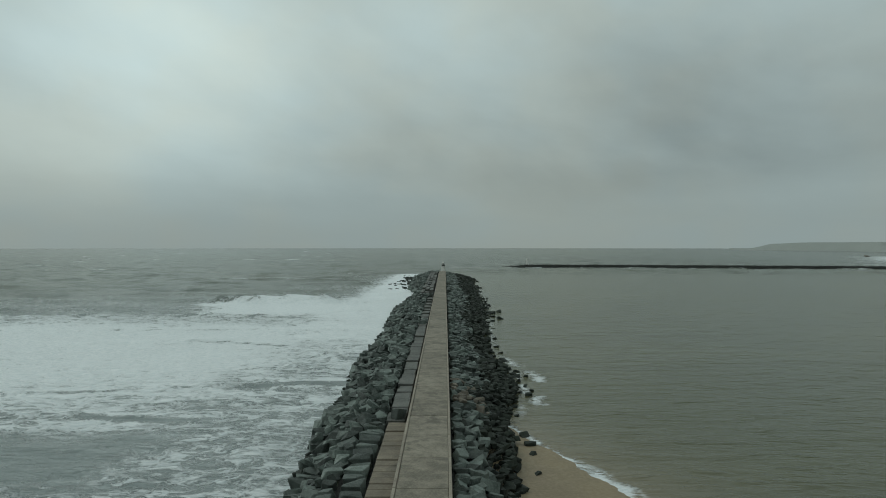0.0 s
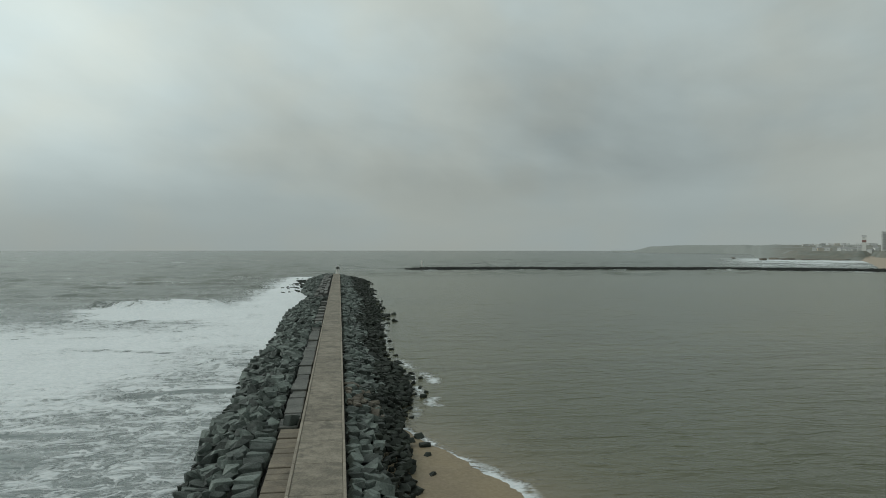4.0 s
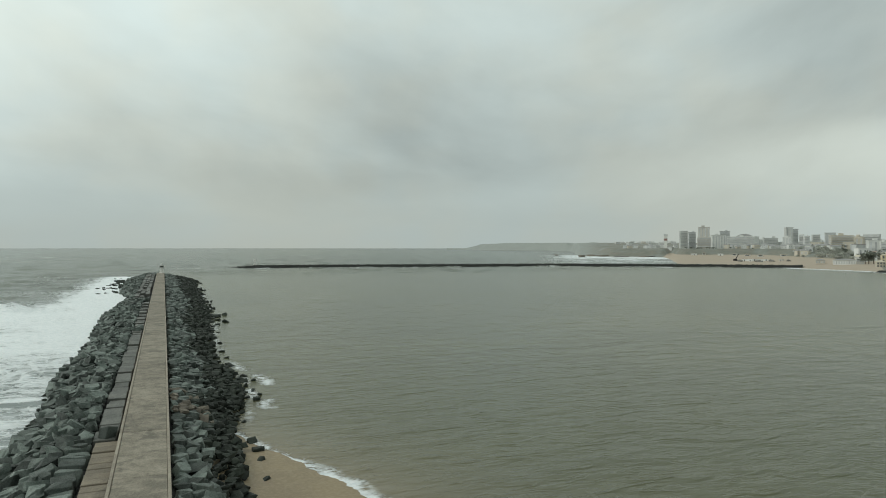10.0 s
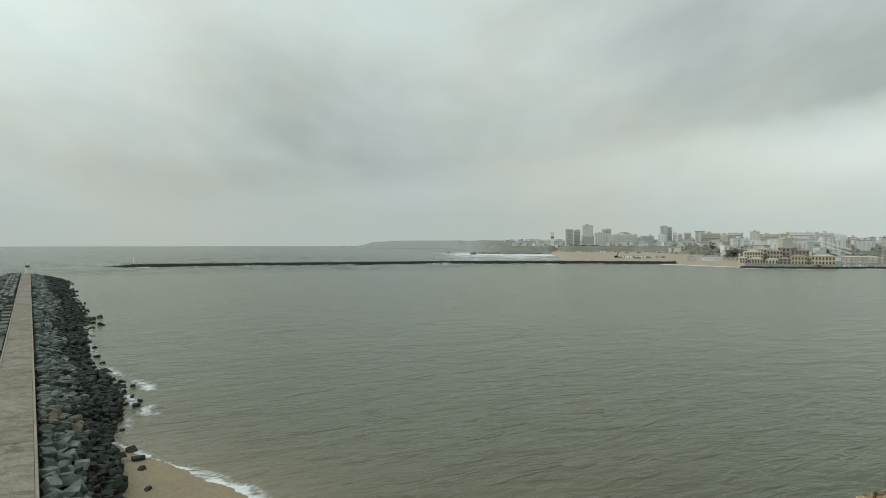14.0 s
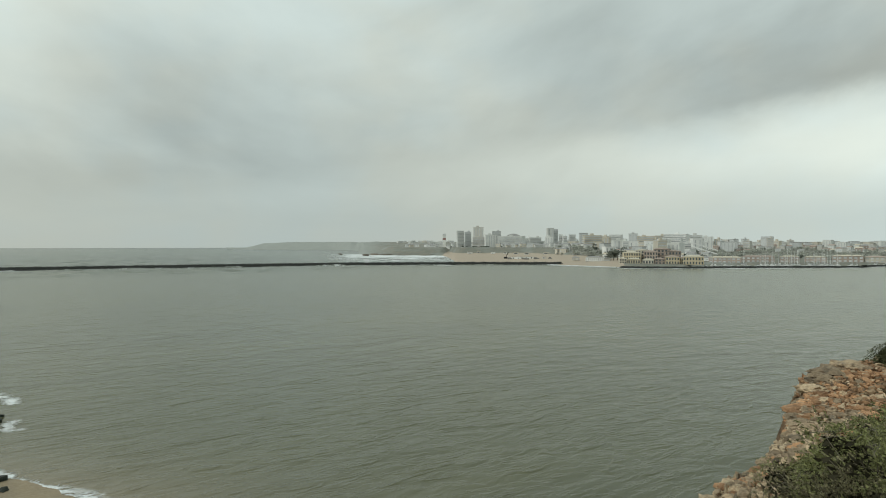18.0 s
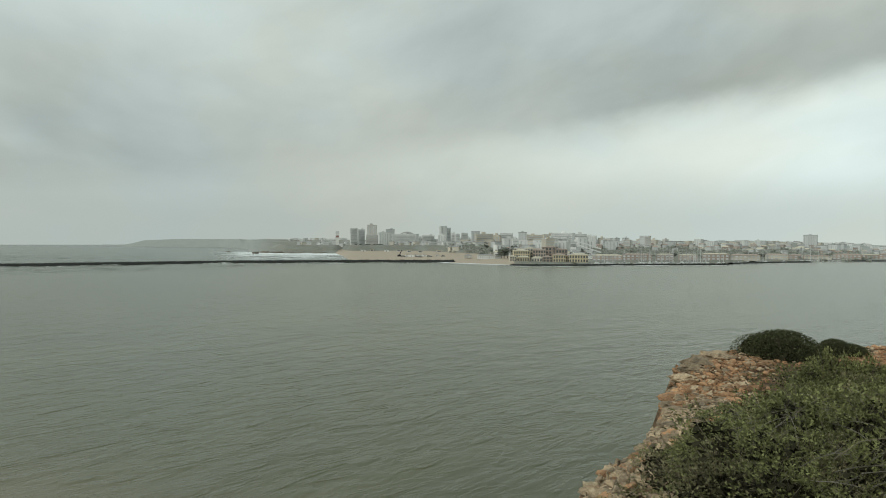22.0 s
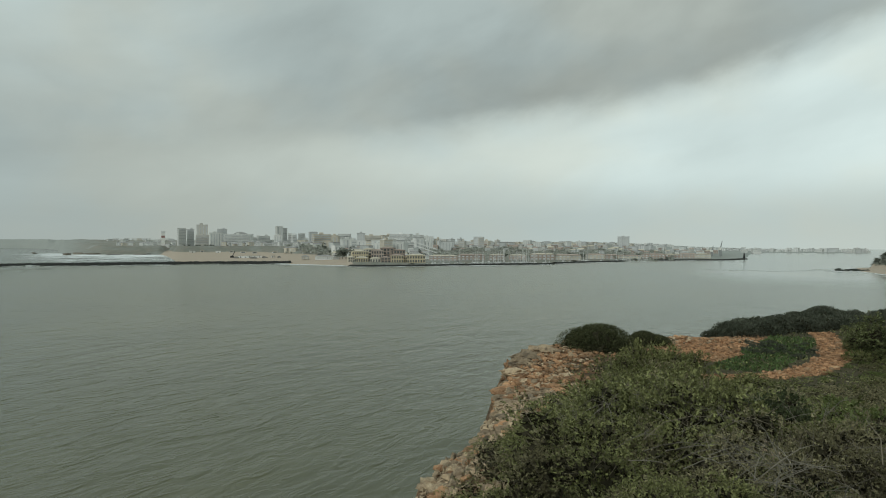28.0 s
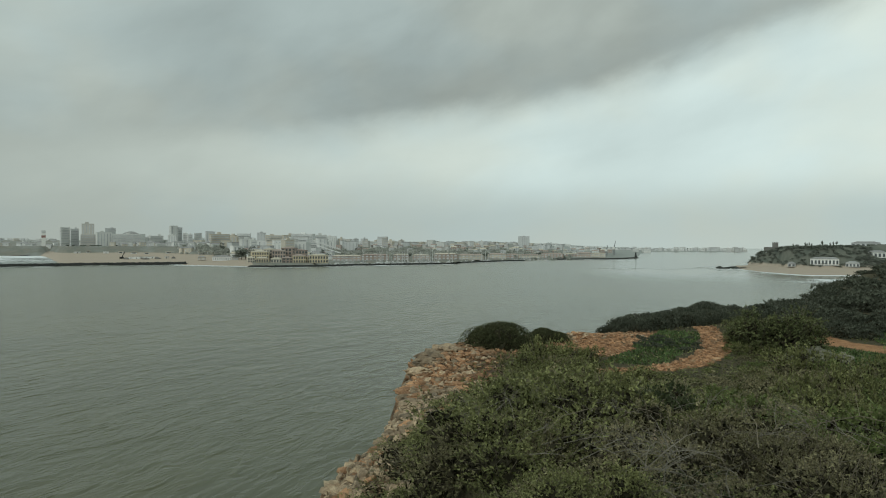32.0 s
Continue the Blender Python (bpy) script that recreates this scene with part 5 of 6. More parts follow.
def plant(k, bearing, d, scale=1.0, sink=0.4):
    x, y = place(bearing, d)
    m = pose(float(x), float(y), base_at(bearing, d) - sink, 0, 0, rt.uniform(0, 360)) @ Matrix.Scale(scale * rt.uniform(0.85, 1.15), 4)
    if k not in used:
        used.add(k)
        kinds[k].matrix_basis = m
    else:
        copy_thing(kinds[k], Matrix()).matrix_basis = m


for k, (a, d, s) in enumerate(((57.35, 1040, 1.7), (57.85, 1045, 1.7), (54.0, 800, 1.5), (54.3, 802, 1.5), (53.8, 806, 1.2), (60.2, 990, 1.3))):
    plant(3 + k % 2 if k < 2 else k % 3, a, d, s)
for k in range(70):
    plant(rt.choice((5, 6, 5)), rt.uniform(94.8, 103.5), rt.uniform(705, 780), rt.uniform(0.35, 0.6), 1.0)
for a in (96.9, 97.4, 97.7, 98.2, 98.3, 98.45, 98.6, 99.1, 99.3, 99.5, 99.8, 100.0, 100.2, 95.0):
    plant(rt.choice((3, 4, 0)), a, 715, rt.uniform(0.32, 0.55))
for k in range(22):
    a = rt.uniform(60, 82)
    plant(rt.choice((0, 1, 2, 5, 6)), a, float(np.interp(a, [60, 71, 82], [850, 930, 1130])) + rt.uniform(0, 60), rt.uniform(0.5, 0.9))
for k in range(30):
    plant(rt.choice((5, 6)), rt.uniform(41, 52), rt.uniform(1345, 1400), rt.uniform(0.5, 0.8))

for k in range(46):
    plant(rt.choice((0, 1, 2, 5)), rt.uniform(52, 60), rt.uniform(860, 1100), rt.uniform(0.6, 1.0))

# wooded slope of the town behind the marina
wood = []
for k in range(420):
    a = rt.uniform(60.5, 81)
    s = rt.uniform(960, 1480)
    x, y = place(a, s)
    wood.append((rt.randrange(3), pose(float(x), float(y), base_at(a, s) - 1.0, 0, 0, rt.uniform(0, 360)) @ Matrix.Scale(rt.uniform(0.45, 0.85), 4)))
for k in range(130):
    a = rt.uniform(49.5, 57)
    s = float(np.interp(a, [49.5, 52, 54, 57], [1060, 930, 830, 860])) + rt.uniform(0, 140)
    x, y = place(a, s)
    wood.append((rt.randrange(3), pose(float(x), float(y), base_at(a, s) - 0.5, 0, 0, rt.uniform(0, 360)) @ Matrix.Scale(rt.uniform(0.4, 0.8), 4)))
rounds = [next(c.data for c in kinds[k].children if c.name.startswith("crown")) for k in (0, 1, 2)]
tagged(new("town_trees", joined("town_trees", rounds, wood, TREE_TOWN)), "olive trees covering the town slope, paled for haze", "trees", kind="stuff")

# scrub on the headland's slope
slope = []
for k in range(560):
    a = rt.uniform(94.2, 104.5)
    s = float(np.interp(a, [94.2, 95, 97.1, 98.5, 101, 106], [735, 712, 670, 648, 655, 672])) + rt.uniform(0, 40)
    x, y = place(a, s)
    z = base_at(a, s)
    if z > 3.4:
        slope.append((rt.randrange(2), pose(float(x), float(y), z - 0.5, 0, 0, rt.uniform(0, 360)) @ Matrix.Scale(rt.uniform(0.3, 0.6), 4)))
crowns = [next(c.data for c in kinds[k].children if c.name.startswith("crown")) for k in (5, 6)]
tagged(new("headland_scrub", joined("headland_scrub", crowns, slope, TREE_FAR)), "dark scrub covering the headland's cliff slope", "scrub", kind="stuff")

# fort and houses on the river headland
fort = thing("fort_tower", "square stone fort tower with battlements on the headland", "tower", pose(*map(float, place(96.2, 735)), 17.4, 0, 0, -96))
part("tower", box_mesh("tower", -2.6, 2.6, 0, 5, -1, 6.4, OLD_STONE), fort)
for k in range(4):
    part("merlon", box_mesh("merlon", -2.6 + k * 1.45, -1.75 + k * 1.45, -0.05, 0.6, 6.4, 7.3, OLD_STONE), fort)
part("wall", box_mesh("wall", -10, -2.6, 0.5, 2, -2, 2.4, OLD_STONE), fort)
wing(99.45, 652, 21, 10.4, 5.0, "white", ROOF_GREY, 8, 1, "long white beach house with a row of dark openings", 9)
wing(102.6, 690, 15, 16.0, 11.0, "pale", ROOF_GREY, 5, 1, "white terrace house on the headland slope", 9)
wing(102.0, 760, 24, 24.0, 19.0, "grey", ROOF_GREY, 6, 1, "flat-roofed grey villa on the headland", 12)
wing(97.3, 662, 6, 6.0, 3.0, "grey", ROOF_GREY, 2, 1, "small grey house behind the beach", 6)
wing(101.2, 658, 10, 7.0, 3.6, "grey", ROOF_GREY, 4, 1, "small grey house behind the river beach", 7)
lumps = [(rng.randrange(14), stone_pose(*map(float, place(rng.uniform(92.2, 94.5), rng.uniform(682, 706))), rng.uniform(-0.9, 0.3), rng.uniform(2.0, 5))) for _ in range(70)]
tagged(new("shore_rocks", joined("shore_rocks", wets, lumps, ROCK_WET)), "dark rocks off the river headland", "rocks", kind="stuff")

# cabins, mast and boards on the town beach
for a, d, w in ((45.2, 1240, 7), (46.1, 1210, 9), (47.0, 1180, 8), (43.0, 1235, 6), (48.6, 1150, 10), (49.4, 1130, 8), (51.0, 1000, 9), (51.6, 985, 8)):
    x, y = place(a, d)
    hut = thing("beach_hut", "low beach bar hut with a pale roof on the sand", "hut", pose(float(x), float(y), base_at(a, d) - 0.2, 0, 0, -a), "huts on the town beach")
    part("wall", box_mesh("wall", -w / 2, w / 2, 0, 5, 0, 2.8, WALLS["grey"]), hut)
    part("roof", box_mesh("roof", -w / 2 - 0.6, w / 2 + 0.6, -0.8, 5.5, 2.8, 3.3, ROOF_SAND), hut)
    part("opening", box_mesh("opening", -w * 0.3, w * 0.3, -0.05, 0.2, 0.8, 2.2, WINDOW), hut)
x, y = place(45.35, 960)
dredge = thing("dredge_pipe_rig", "dark slanting pipe frame on the beach", "rig", pose(float(x), float(y), base_at(45.35, 960), 0, 0, -45))
bm = bmesh.new()
tube(bm, [(-2.5, 0, -0.5), (2.2, 0, 9)], [0.7, 0.5], 6)
part("boom", finish(bm, "boom", DARK_METAL), dredge)
part("chassis", box_mesh("chassis", -4, 1, -1.5, 1.5, -0.4, 2.6, DARK_METAL, 0.2), dredge)


# site cabins, spoil heaps and machines on the sand
for a, d, w, h, kind in ((45.9, 950, 6, 2.6, "white"), (46.3, 945, 7, 3.0, "white"), (46.6, 960, 5, 2.6, "grey"), (47.0, 950, 8, 2.8, "pale"), (47.4, 960, 5, 2.4, "white"), (48.4, 940, 5, 2.6, "tan"), (42.3, 1220, 9, 3.0, "white"), (44.2, 1230, 8, 3.2, "white")):
    x, y = map(float, place(a, d))
    cabin = thing("site_cabin", {"white": "white", "grey": "grey", "pale": "pale grey", "tan": "tan"}[kind] + " site cabin with a dark door on the sand", "cabin", pose(x, y, base_at(a, d) - 0.1, 0, 0, -a + rng.uniform(-30, 30)), "site cabins")
    part("wall", box_mesh("wall", -w / 2, w / 2, 0, 2.6, 0, h, WALLS[kind], 0.06), cabin)
    part("roof", box_mesh("roof", -w / 2 - 0.15, w / 2 + 0.15, -0.15, 2.75, h, h + 0.18, ROOF_GREY), cabin)
    part("door", box_mesh("door", -0.5, 0.5, -0.06, 0.1, 0.1, 2.1, WINDOW), cabin)
for a, d, w in ((45.6, 938, 9), (46.9, 930, 14), (47.8, 936, 11), (48.9, 930, 8)):
    x, y = map(float, place(a, d))
    heap = tagged(new("spoil_heap", lump_mesh("spoil_heap", rng, OLD_STONE, 3, 0.5)), "low dark heap of spoil on the sand", "heap", "spoil heaps")
    heap.matrix_basis = pose(x, y, base_at(a, d), 0, 0, rng.uniform(0, 90)) @ Matrix.Diagonal((w, w * 0.6, 4.4, 1))


# ---- the near cliff ----
def edge_y(x):
    return np.interp(x, [-80, -20, 0, 6, 10, 13, 16, 20, 23, 25.5, 29, 32, 35, 37, 44, 50, 54, 60, 84, 122, 220], [-12, -3, 2.6, 4.4, 5.9, 7.1, 7.5, 8.5, 9.4, 10.4, 10.4, 9.6, 7.0, 5.6, 3.6, 0.6, -2.4, -6.0, -13.4, -28, -70])


def near_height(x, y):
    d = np.hypot(x, y)
    z = 19.8 - 2.9 * step(d, 2, 24)
    z = z + 3.4 * np.exp(-((x - 120) / 45) ** 2 - ((y + 40) / 26) ** 2)
    z = z + 0.2 * fractal(x / 6, y / 6, 120) * step(d, 3, 10)
    e = edge_y(x) + 0.55 * fractal(x / 1.6, x * 0 + 1, 121) - y
    rim_z = np.interp(x, [0, 10, 16, 20, 25, 30, 37, 60], [16.0, 16.1, 16.3, 16.5, 16.6, 16.8, 16.6, 16.2])
    k = step(e, 3.0, 0.1)
    z = z * (1 - k) + rim_z * k + 0.12 * k * fractal(x / 0.9, y / 0.9, 123)
    return np.where(e < 0, z + np.maximum(e * 2.6, -30), z), e


az = np.concatenate([np.arange(-180, 20, 5.0), np.arange(20, 125, 0.4), np.arange(125, 181, 5.0)])
rr = np.concatenate([[0.01], np.geomspace(0.6, 260, 210)])
A, R = np.meshgrid(az, rr)
X, Y = place(A, R)
X, Y = X - 0.5 * np.exp(-R / 1.5), Y - 0.4 * np.exp(-R / 1.5)
Z, E = near_height(X, Y)
Z = np.maximum(Z + step(E, 4.0, 1.5) * step(X, 8, 12) * 0.2 * fractal(X / 0.5, Y / 0.5, 122), -1.0)


def cliff_material():
    m = bpy.data.materials.new("cliff_top")
    m.use_nodes = True
    N = Nodes(m.node_tree)
    b = m.node_tree.nodes["Principled BSDF"]
    pos = N.add("ShaderNodeNewGeometry").outputs["Position"]
    bare, path_ = N.attribute("bare"), N.attribute("track")
    n1, n2, n3 = N.noise(pos, 0.5, 5.0, 0.6), N.noise(pos, 4.0, 6.0, 0.65), N.noise(pos, 1.4, 4.0, 0.6)
    soil = N.mix(N.smooth(n2, 0.35, 0.65), (0.10, 0.085, 0.05), (0.055, 0.052, 0.03))
    # bare rim ground, coloured darker than the stones as shade between them
    rock = N.mix(N.smooth(n3, 0.38, 0.62), (0.215, 0.125, 0.068), (0.15, 0.105, 0.066))
    rock = N.mix(N.smooth(n2, 0.44, 0.66, 0.0, 0.85), rock, (0.075, 0.055, 0.038))
    earth = N.mix(N.smooth(n2, 0.3, 0.7), (0.43, 0.24, 0.125), (0.27, 0.145, 0.075))
    k = N.smooth(N.math("ADD", bare, N.math("MULTIPLY", N.math("SUBTRACT", n1, 0.5), 0.7)), 0.35, 0.6)
    col = N.mix(k, soil, rock)
    col = N.mix(N.smooth(N.math("ADD", path_, N.math("MULTIPLY", N.math("SUBTRACT", n3, 0.5), 0.5)), 0.35, 0.6), col, earth)
    N.link(col, b.inputs["Base Color"])
    b.inputs["Roughness"].default_value = 0.95
    b.inputs["Specular IOR Level"].default_value = 0.15
    bump = N.add("ShaderNodeBump")
    bump.inputs["Strength"].default_value, bump.inputs["Distance"].default_value = 0.9, 0.12
    N.link(N.math("ADD", n2, n3), bump.inputs["Height"])
    N.link(bump.outputs[0], b.inputs["Normal"])
    return m


def track_at(x, y):
    """Bare orange earth: the clearing behind the round bushes and the path."""
    k = 0
    for px, py, w in ((33, 4.8, 2.2), (30.5, 4.4, 1.6), (35.5, 3.7, 1.8), (31.8, 3.4, 1.1), (37.5, 3.0, 1.2)):
        k = np.maximum(k, np.exp(-((x - px) ** 2 + (y - py) ** 2) / w ** 2))
    for line_, w in ((((25.6, 2.6), (26.8, 1.2), (28.4, -0.1), (31.0, -0.9), (33.8, -1.3), (37.6, -1.3), (40.5, -0.9)), 0.62), (((33.2, -9.8), (34.8, -8.6), (36.8, -6.9), (40.2, -5.6)), 0.85)):
        for (x0, y0), (x1, y1) in zip(line_, line_[1:]):
            u = np.clip(((x - x0) * (x1 - x0) + (y - y0) * (y1 - y0)) / ((x1 - x0) ** 2 + (y1 - y0) ** 2), 0, 1)
            k = np.maximum(k, np.exp(-((x - x0 - u * (x1 - x0)) ** 2 + (y - y0 - u * (y1 - y0)) ** 2) / w ** 2))
    return k


Bare = step(X, 45, 38) * np.where(X > 9, step(E, 4.6 - 1.2 * step(X, 24, 16), 2.6 - 1.0 * step(X, 24, 16)), 0)
tagged(new("cliff", sheet("cliff", X, Y, Z, cliff_material(), (("bare", Bare), ("track", track_at(X, Y))))),
       "orange limestone cliff top with scrub soil", "cliff", kind="structure")


def ground_z(x, y):
    return float(near_height(np.array([x]), np.array([y]))[0][0])


# the limestone rim: ledges, knobs and crevices
def rim_material():
    m = bpy.data.materials.new("rim_limestone")
    m.use_nodes = True
    N = Nodes(m.node_tree)
    b = m.node_tree.nodes["Principled BSDF"]
    pos = N.add("ShaderNodeNewGeometry").outputs["Position"]
    rust = N.attribute("rust")
    n1, n2, n3 = N.noise(pos, 1.1, 4.0, 0.6), N.noise(pos, 5.0, 6.0, 0.7), N.noise(pos, 22.0, 4.0, 0.7)
    pale_c = N.mix(N.smooth(n2, 0.36, 0.64), (0.52, 0.42, 0.29), (0.25, 0.19, 0.125))
    rust_c = N.mix(N.smooth(n2, 0.36, 0.64), (0.54, 0.31, 0.165), (0.27, 0.145, 0.078))
    col = N.mix(N.smooth(N.math("ADD", rust, N.math("MULTIPLY", N.math("SUBTRACT", n1, 0.5), 1.6)), 0.3, 0.7), pale_c, rust_c)
    col = N.mix(N.smooth(N.noise(pos, 0.8, 6.0, 0.7, 0.5), 0.52, 0.62, 0.0, 0.9), col, (0.105, 0.088, 0.068))
    col = N.mix(1.0, col, N.smooth(n3, 0.3, 0.7, 0.8, 1.15), "MULTIPLY")
    N.link(col, b.inputs["Base Color"])
    b.inputs["Roughness"].default_value = 0.95
    b.inputs["Specular IOR Level"].default_value = 0.12
    bump = N.add("ShaderNodeBump")
    bump.inputs["Strength"].default_value, bump.inputs["Distance"].default_value = 0.8, 0.05
    N.link(N.math("ADD", n2, N.math("MULTIPLY", n3, 0.5)), bump.inputs["Height"])
    N.link(bump.outputs[0], b.inputs["Normal"])
    return m


def knobs(u, v, seed):
    """Rounded knobs parted by sharp crevices, 0 to 1."""
    wu, wv = u + 0.5 * fields(u * 0.9, v * 0.9, seed + 5), v + 0.5 * fields(u * 0.9 + 40, v * 0.9, seed + 6)
    return np.minimum(np.abs(fields(wu, wv, seed)) * 1.7, 1) ** 0.5


us, vs_ = np.arange(5.5, 39, 0.052), np.concatenate([np.arange(-3.4, 0, 0.05), np.arange(0, 5.2, 0.08)])
U, V = np.meshgrid(us, vs_)
edge = edge_y(U) + 0.55 * fractal(U / 1.6, U * 0 + 1, 121)
ins = np.minimum(V, 0)
out = np.maximum(V, 0)
RX, RY = U + 0.1 * fractal(U / 0.5, V / 0.5, 131), edge + ins + out * 0.30
RZ = near_height(U, edge + np.minimum(V, -0.02))[0] - out * 0.95
lift = (0.24 * knobs(U / 0.8, V / 0.7, 132) + 0.17 * knobs(U / 0.36, V / 0.24, 133)) * (1 - 0.6 * step(U, 28, 32)) + 0.05 * fields(U / 0.13, V / 0.13, 134)
fade = step(V, -3.4, -1.8) * step(U, 5.5, 8.0)
# ledges: the rock breaks off in flat beds
bed = 0.34 + 0.08 * fields(U / 2.5, V * 0, 135)
ledge = (np.round(RZ / bed + 0.4 * fields(U / 0.9, V / 1.6, 136)) * bed - RZ) * 0.65
RZ = RZ - 0.30 * (1 - fade) + fade * (lift * 0.9 - 0.24 + ledge * step(V, -1.8, 0.0))
RY = RY + fade * step(V, -0.4, 0.3) * ((lift - 0.36) * 0.8 - 0.10)
Rust = np.clip(step(U, 17, 25) * (0.85 + 0.2 * fields(U / 2, V / 2, 137)) * step(V, 1.6, 0.2) + 0.22, 0, 1)
tagged(new("cliff_rim", sheet("cliff_rim", RX, RY, RZ, rim_material(), (("rust", Rust),), False)), "crumbling orange and pale limestone rim of the cliff", "cliff", kind="structure")

# loose limestone along the cliff edge
rs = random.Random(12)
orange = [stone_mesh("limestone_lump", rs, ORANGE_ROCK, 0.35) for k in range(8)]
pale = [stone_mesh("limestone_lump", rs, PALE_ROCK, 0.35) for k in range(8)]
rim_rocks = thing("cliff_edge_rocks", "weathered orange and pale limestone lumps along the cliff edge", "rocks")
crags = [[crag_mesh("limestone_crag", rs, m) for _ in range(4)] for m in (ORANGE_ROCK, PALE_ROCK)]
for k in range(110):
    x = rs.uniform(9, 37)
    e = rs.uniform(0.3, 2.6)
    y = float(edge_y(np.array([x]))[0]) - e
    s = rs.uniform(0.2, 0.42) * (0.75 if x < 17 else 1.0)
    m = pose(x, y, ground_z(x, y) + 0.16 * s, rs.uniform(-14, 14), rs.uniform(-14, 14), rs.uniform(0, 360)) @ Matrix.Diagonal((s * rs.uniform(1.0, 1.6), s * rs.uniform(0.9, 1.3), s * rs.uniform(0.5, 0.75), 1))
    part("limestone_crag", crags[0 if (x > 21 and rs.random() < 0.6) or rs.random() < 0.15 else 1][rs.randrange(4)], rim_rocks, m=m)
for k in range(95):
    x = rs.uniform(8, 27) if k % 3 else rs.uniform(20, 29)
    e = rs.uniform(-0.12, 0.8)
    y = float(edge_y(np.array([x]))[0]) - e
    s = rs.uniform(0.22, 0.46) * (0.65 if x < 15 else 1.0)
    m = pose(x, y, ground_z(x, y) + 0.10 + 0.05 * s, rs.uniform(-8, 8), rs.uniform(-8, 8), rs.uniform(0, 360)) @ Matrix.Diagonal((s * rs.uniform(1.1, 1.8), s * rs.uniform(0.9, 1.4), s * rs.uniform(0.4, 0.6), 1))
    part("limestone_crag", crags[0 if (x > 20 and rs.random() < 0.55) or rs.random() < 0.2 else 1][rs.randrange(4)], rim_rocks, m=m)
# pale flat stones on the lip before the dark bushes
for x, e, s in ((25.4, 0.5, 0.55), (26.6, 0.4, 0.6), (28.2, 0.5, 0.7), (30.2, 0.9, 0.6), (34.4, 0.8, 0.7), (23.6, 0.3, 0.5)):
    y = float(edge_y(np.array([x]))[0]) - e
    part("limestone_crag", crags[1][rs.randrange(4)], rim_rocks, m=pose(x, y, ground_z(x, y) + 0.25, 0, 0, rs.uniform(0, 360)) @ Matrix.Diagonal((s * 1.7, s * 1.3, s * 0.6, 1)))
spots = []
for _ in range(5200):
    x = rs.uniform(7, 37)
    e = abs(rs.gauss(0, 1.9 if x < 22 else 1.4)) + 0.1
    spots.append((x, float(edge_y(np.array([x]))[0]) - e, rs.uniform(0.06, 0.13) + 0.16 * rs.random() ** 4))
# crumbled pieces lodged on the face below the lip
packs = {0: [], 1: []}
for _ in range(2200):
    x, o = rs.uniform(7.5, 30), rs.random() ** 1.4 * 2.6
    lip = float(edge_y(np.array([x]))[0] + 0.55 * fractal(np.array([x]) / 1.6, np.array([1.0]), 121)[0])
    q = rs.uniform(0.07, 0.16) + 0.16 * rs.random() ** 4
    m = (Matrix.Translation((x, lip - 0.12 + 0.3 * o, ground_z(x, lip - 0.03) - 0.95 * o + 0.12)) @ Euler((rs.uniform(-.5, .5), rs.uniform(-.5, .5), rs.uniform(0, 6))).to_matrix().to_4x4() @ Matrix.Diagonal((q * 1.4, q * 1.2, q * 0.8, 1)))
    packs[0 if (x > 20 and rs.random() < 0.6) or rs.random() < 0.15 else 1].append((rs.randrange(8), m))
for n, (x, y, s) in enumerate(spots):
    which = 0 if (x > 21 and rs.random() < 0.6) or rs.random() < 0.12 else 1
    m = (Matrix.Translation((x, y, ground_z(x, y) + s * 0.3 + 0.02 + 0.08 * float(step(float(edge_y(np.array([x]))[0]) - y, 2.2, 1.0)))) @ Euler((rs.uniform(-.4, .4), rs.uniform(-.4, .4), rs.uniform(0, 6))).to_matrix().to_4x4() @ Matrix.Diagonal((s * rs.uniform(0.9, 1.5), s * rs.uniform(0.8, 1.3), s * rs.uniform(0.7, 1.1), 1)))
    if n < 140:
        part("limestone_lump", (orange, pale)[which][rs.randrange(8)], rim_rocks, m=m)
    else:
        packs[which].append((rs.randrange(8), m))
tagged(part("limestone_rubble", joined("limestone_rubble", orange, packs[0], ORANGE_ROCK), rim_rocks), kind="stuff")
tagged(part("limestone_rubble", joined("limestone_rubble", pale, packs[1], PALE_ROCK), rim_rocks), kind="stuff")


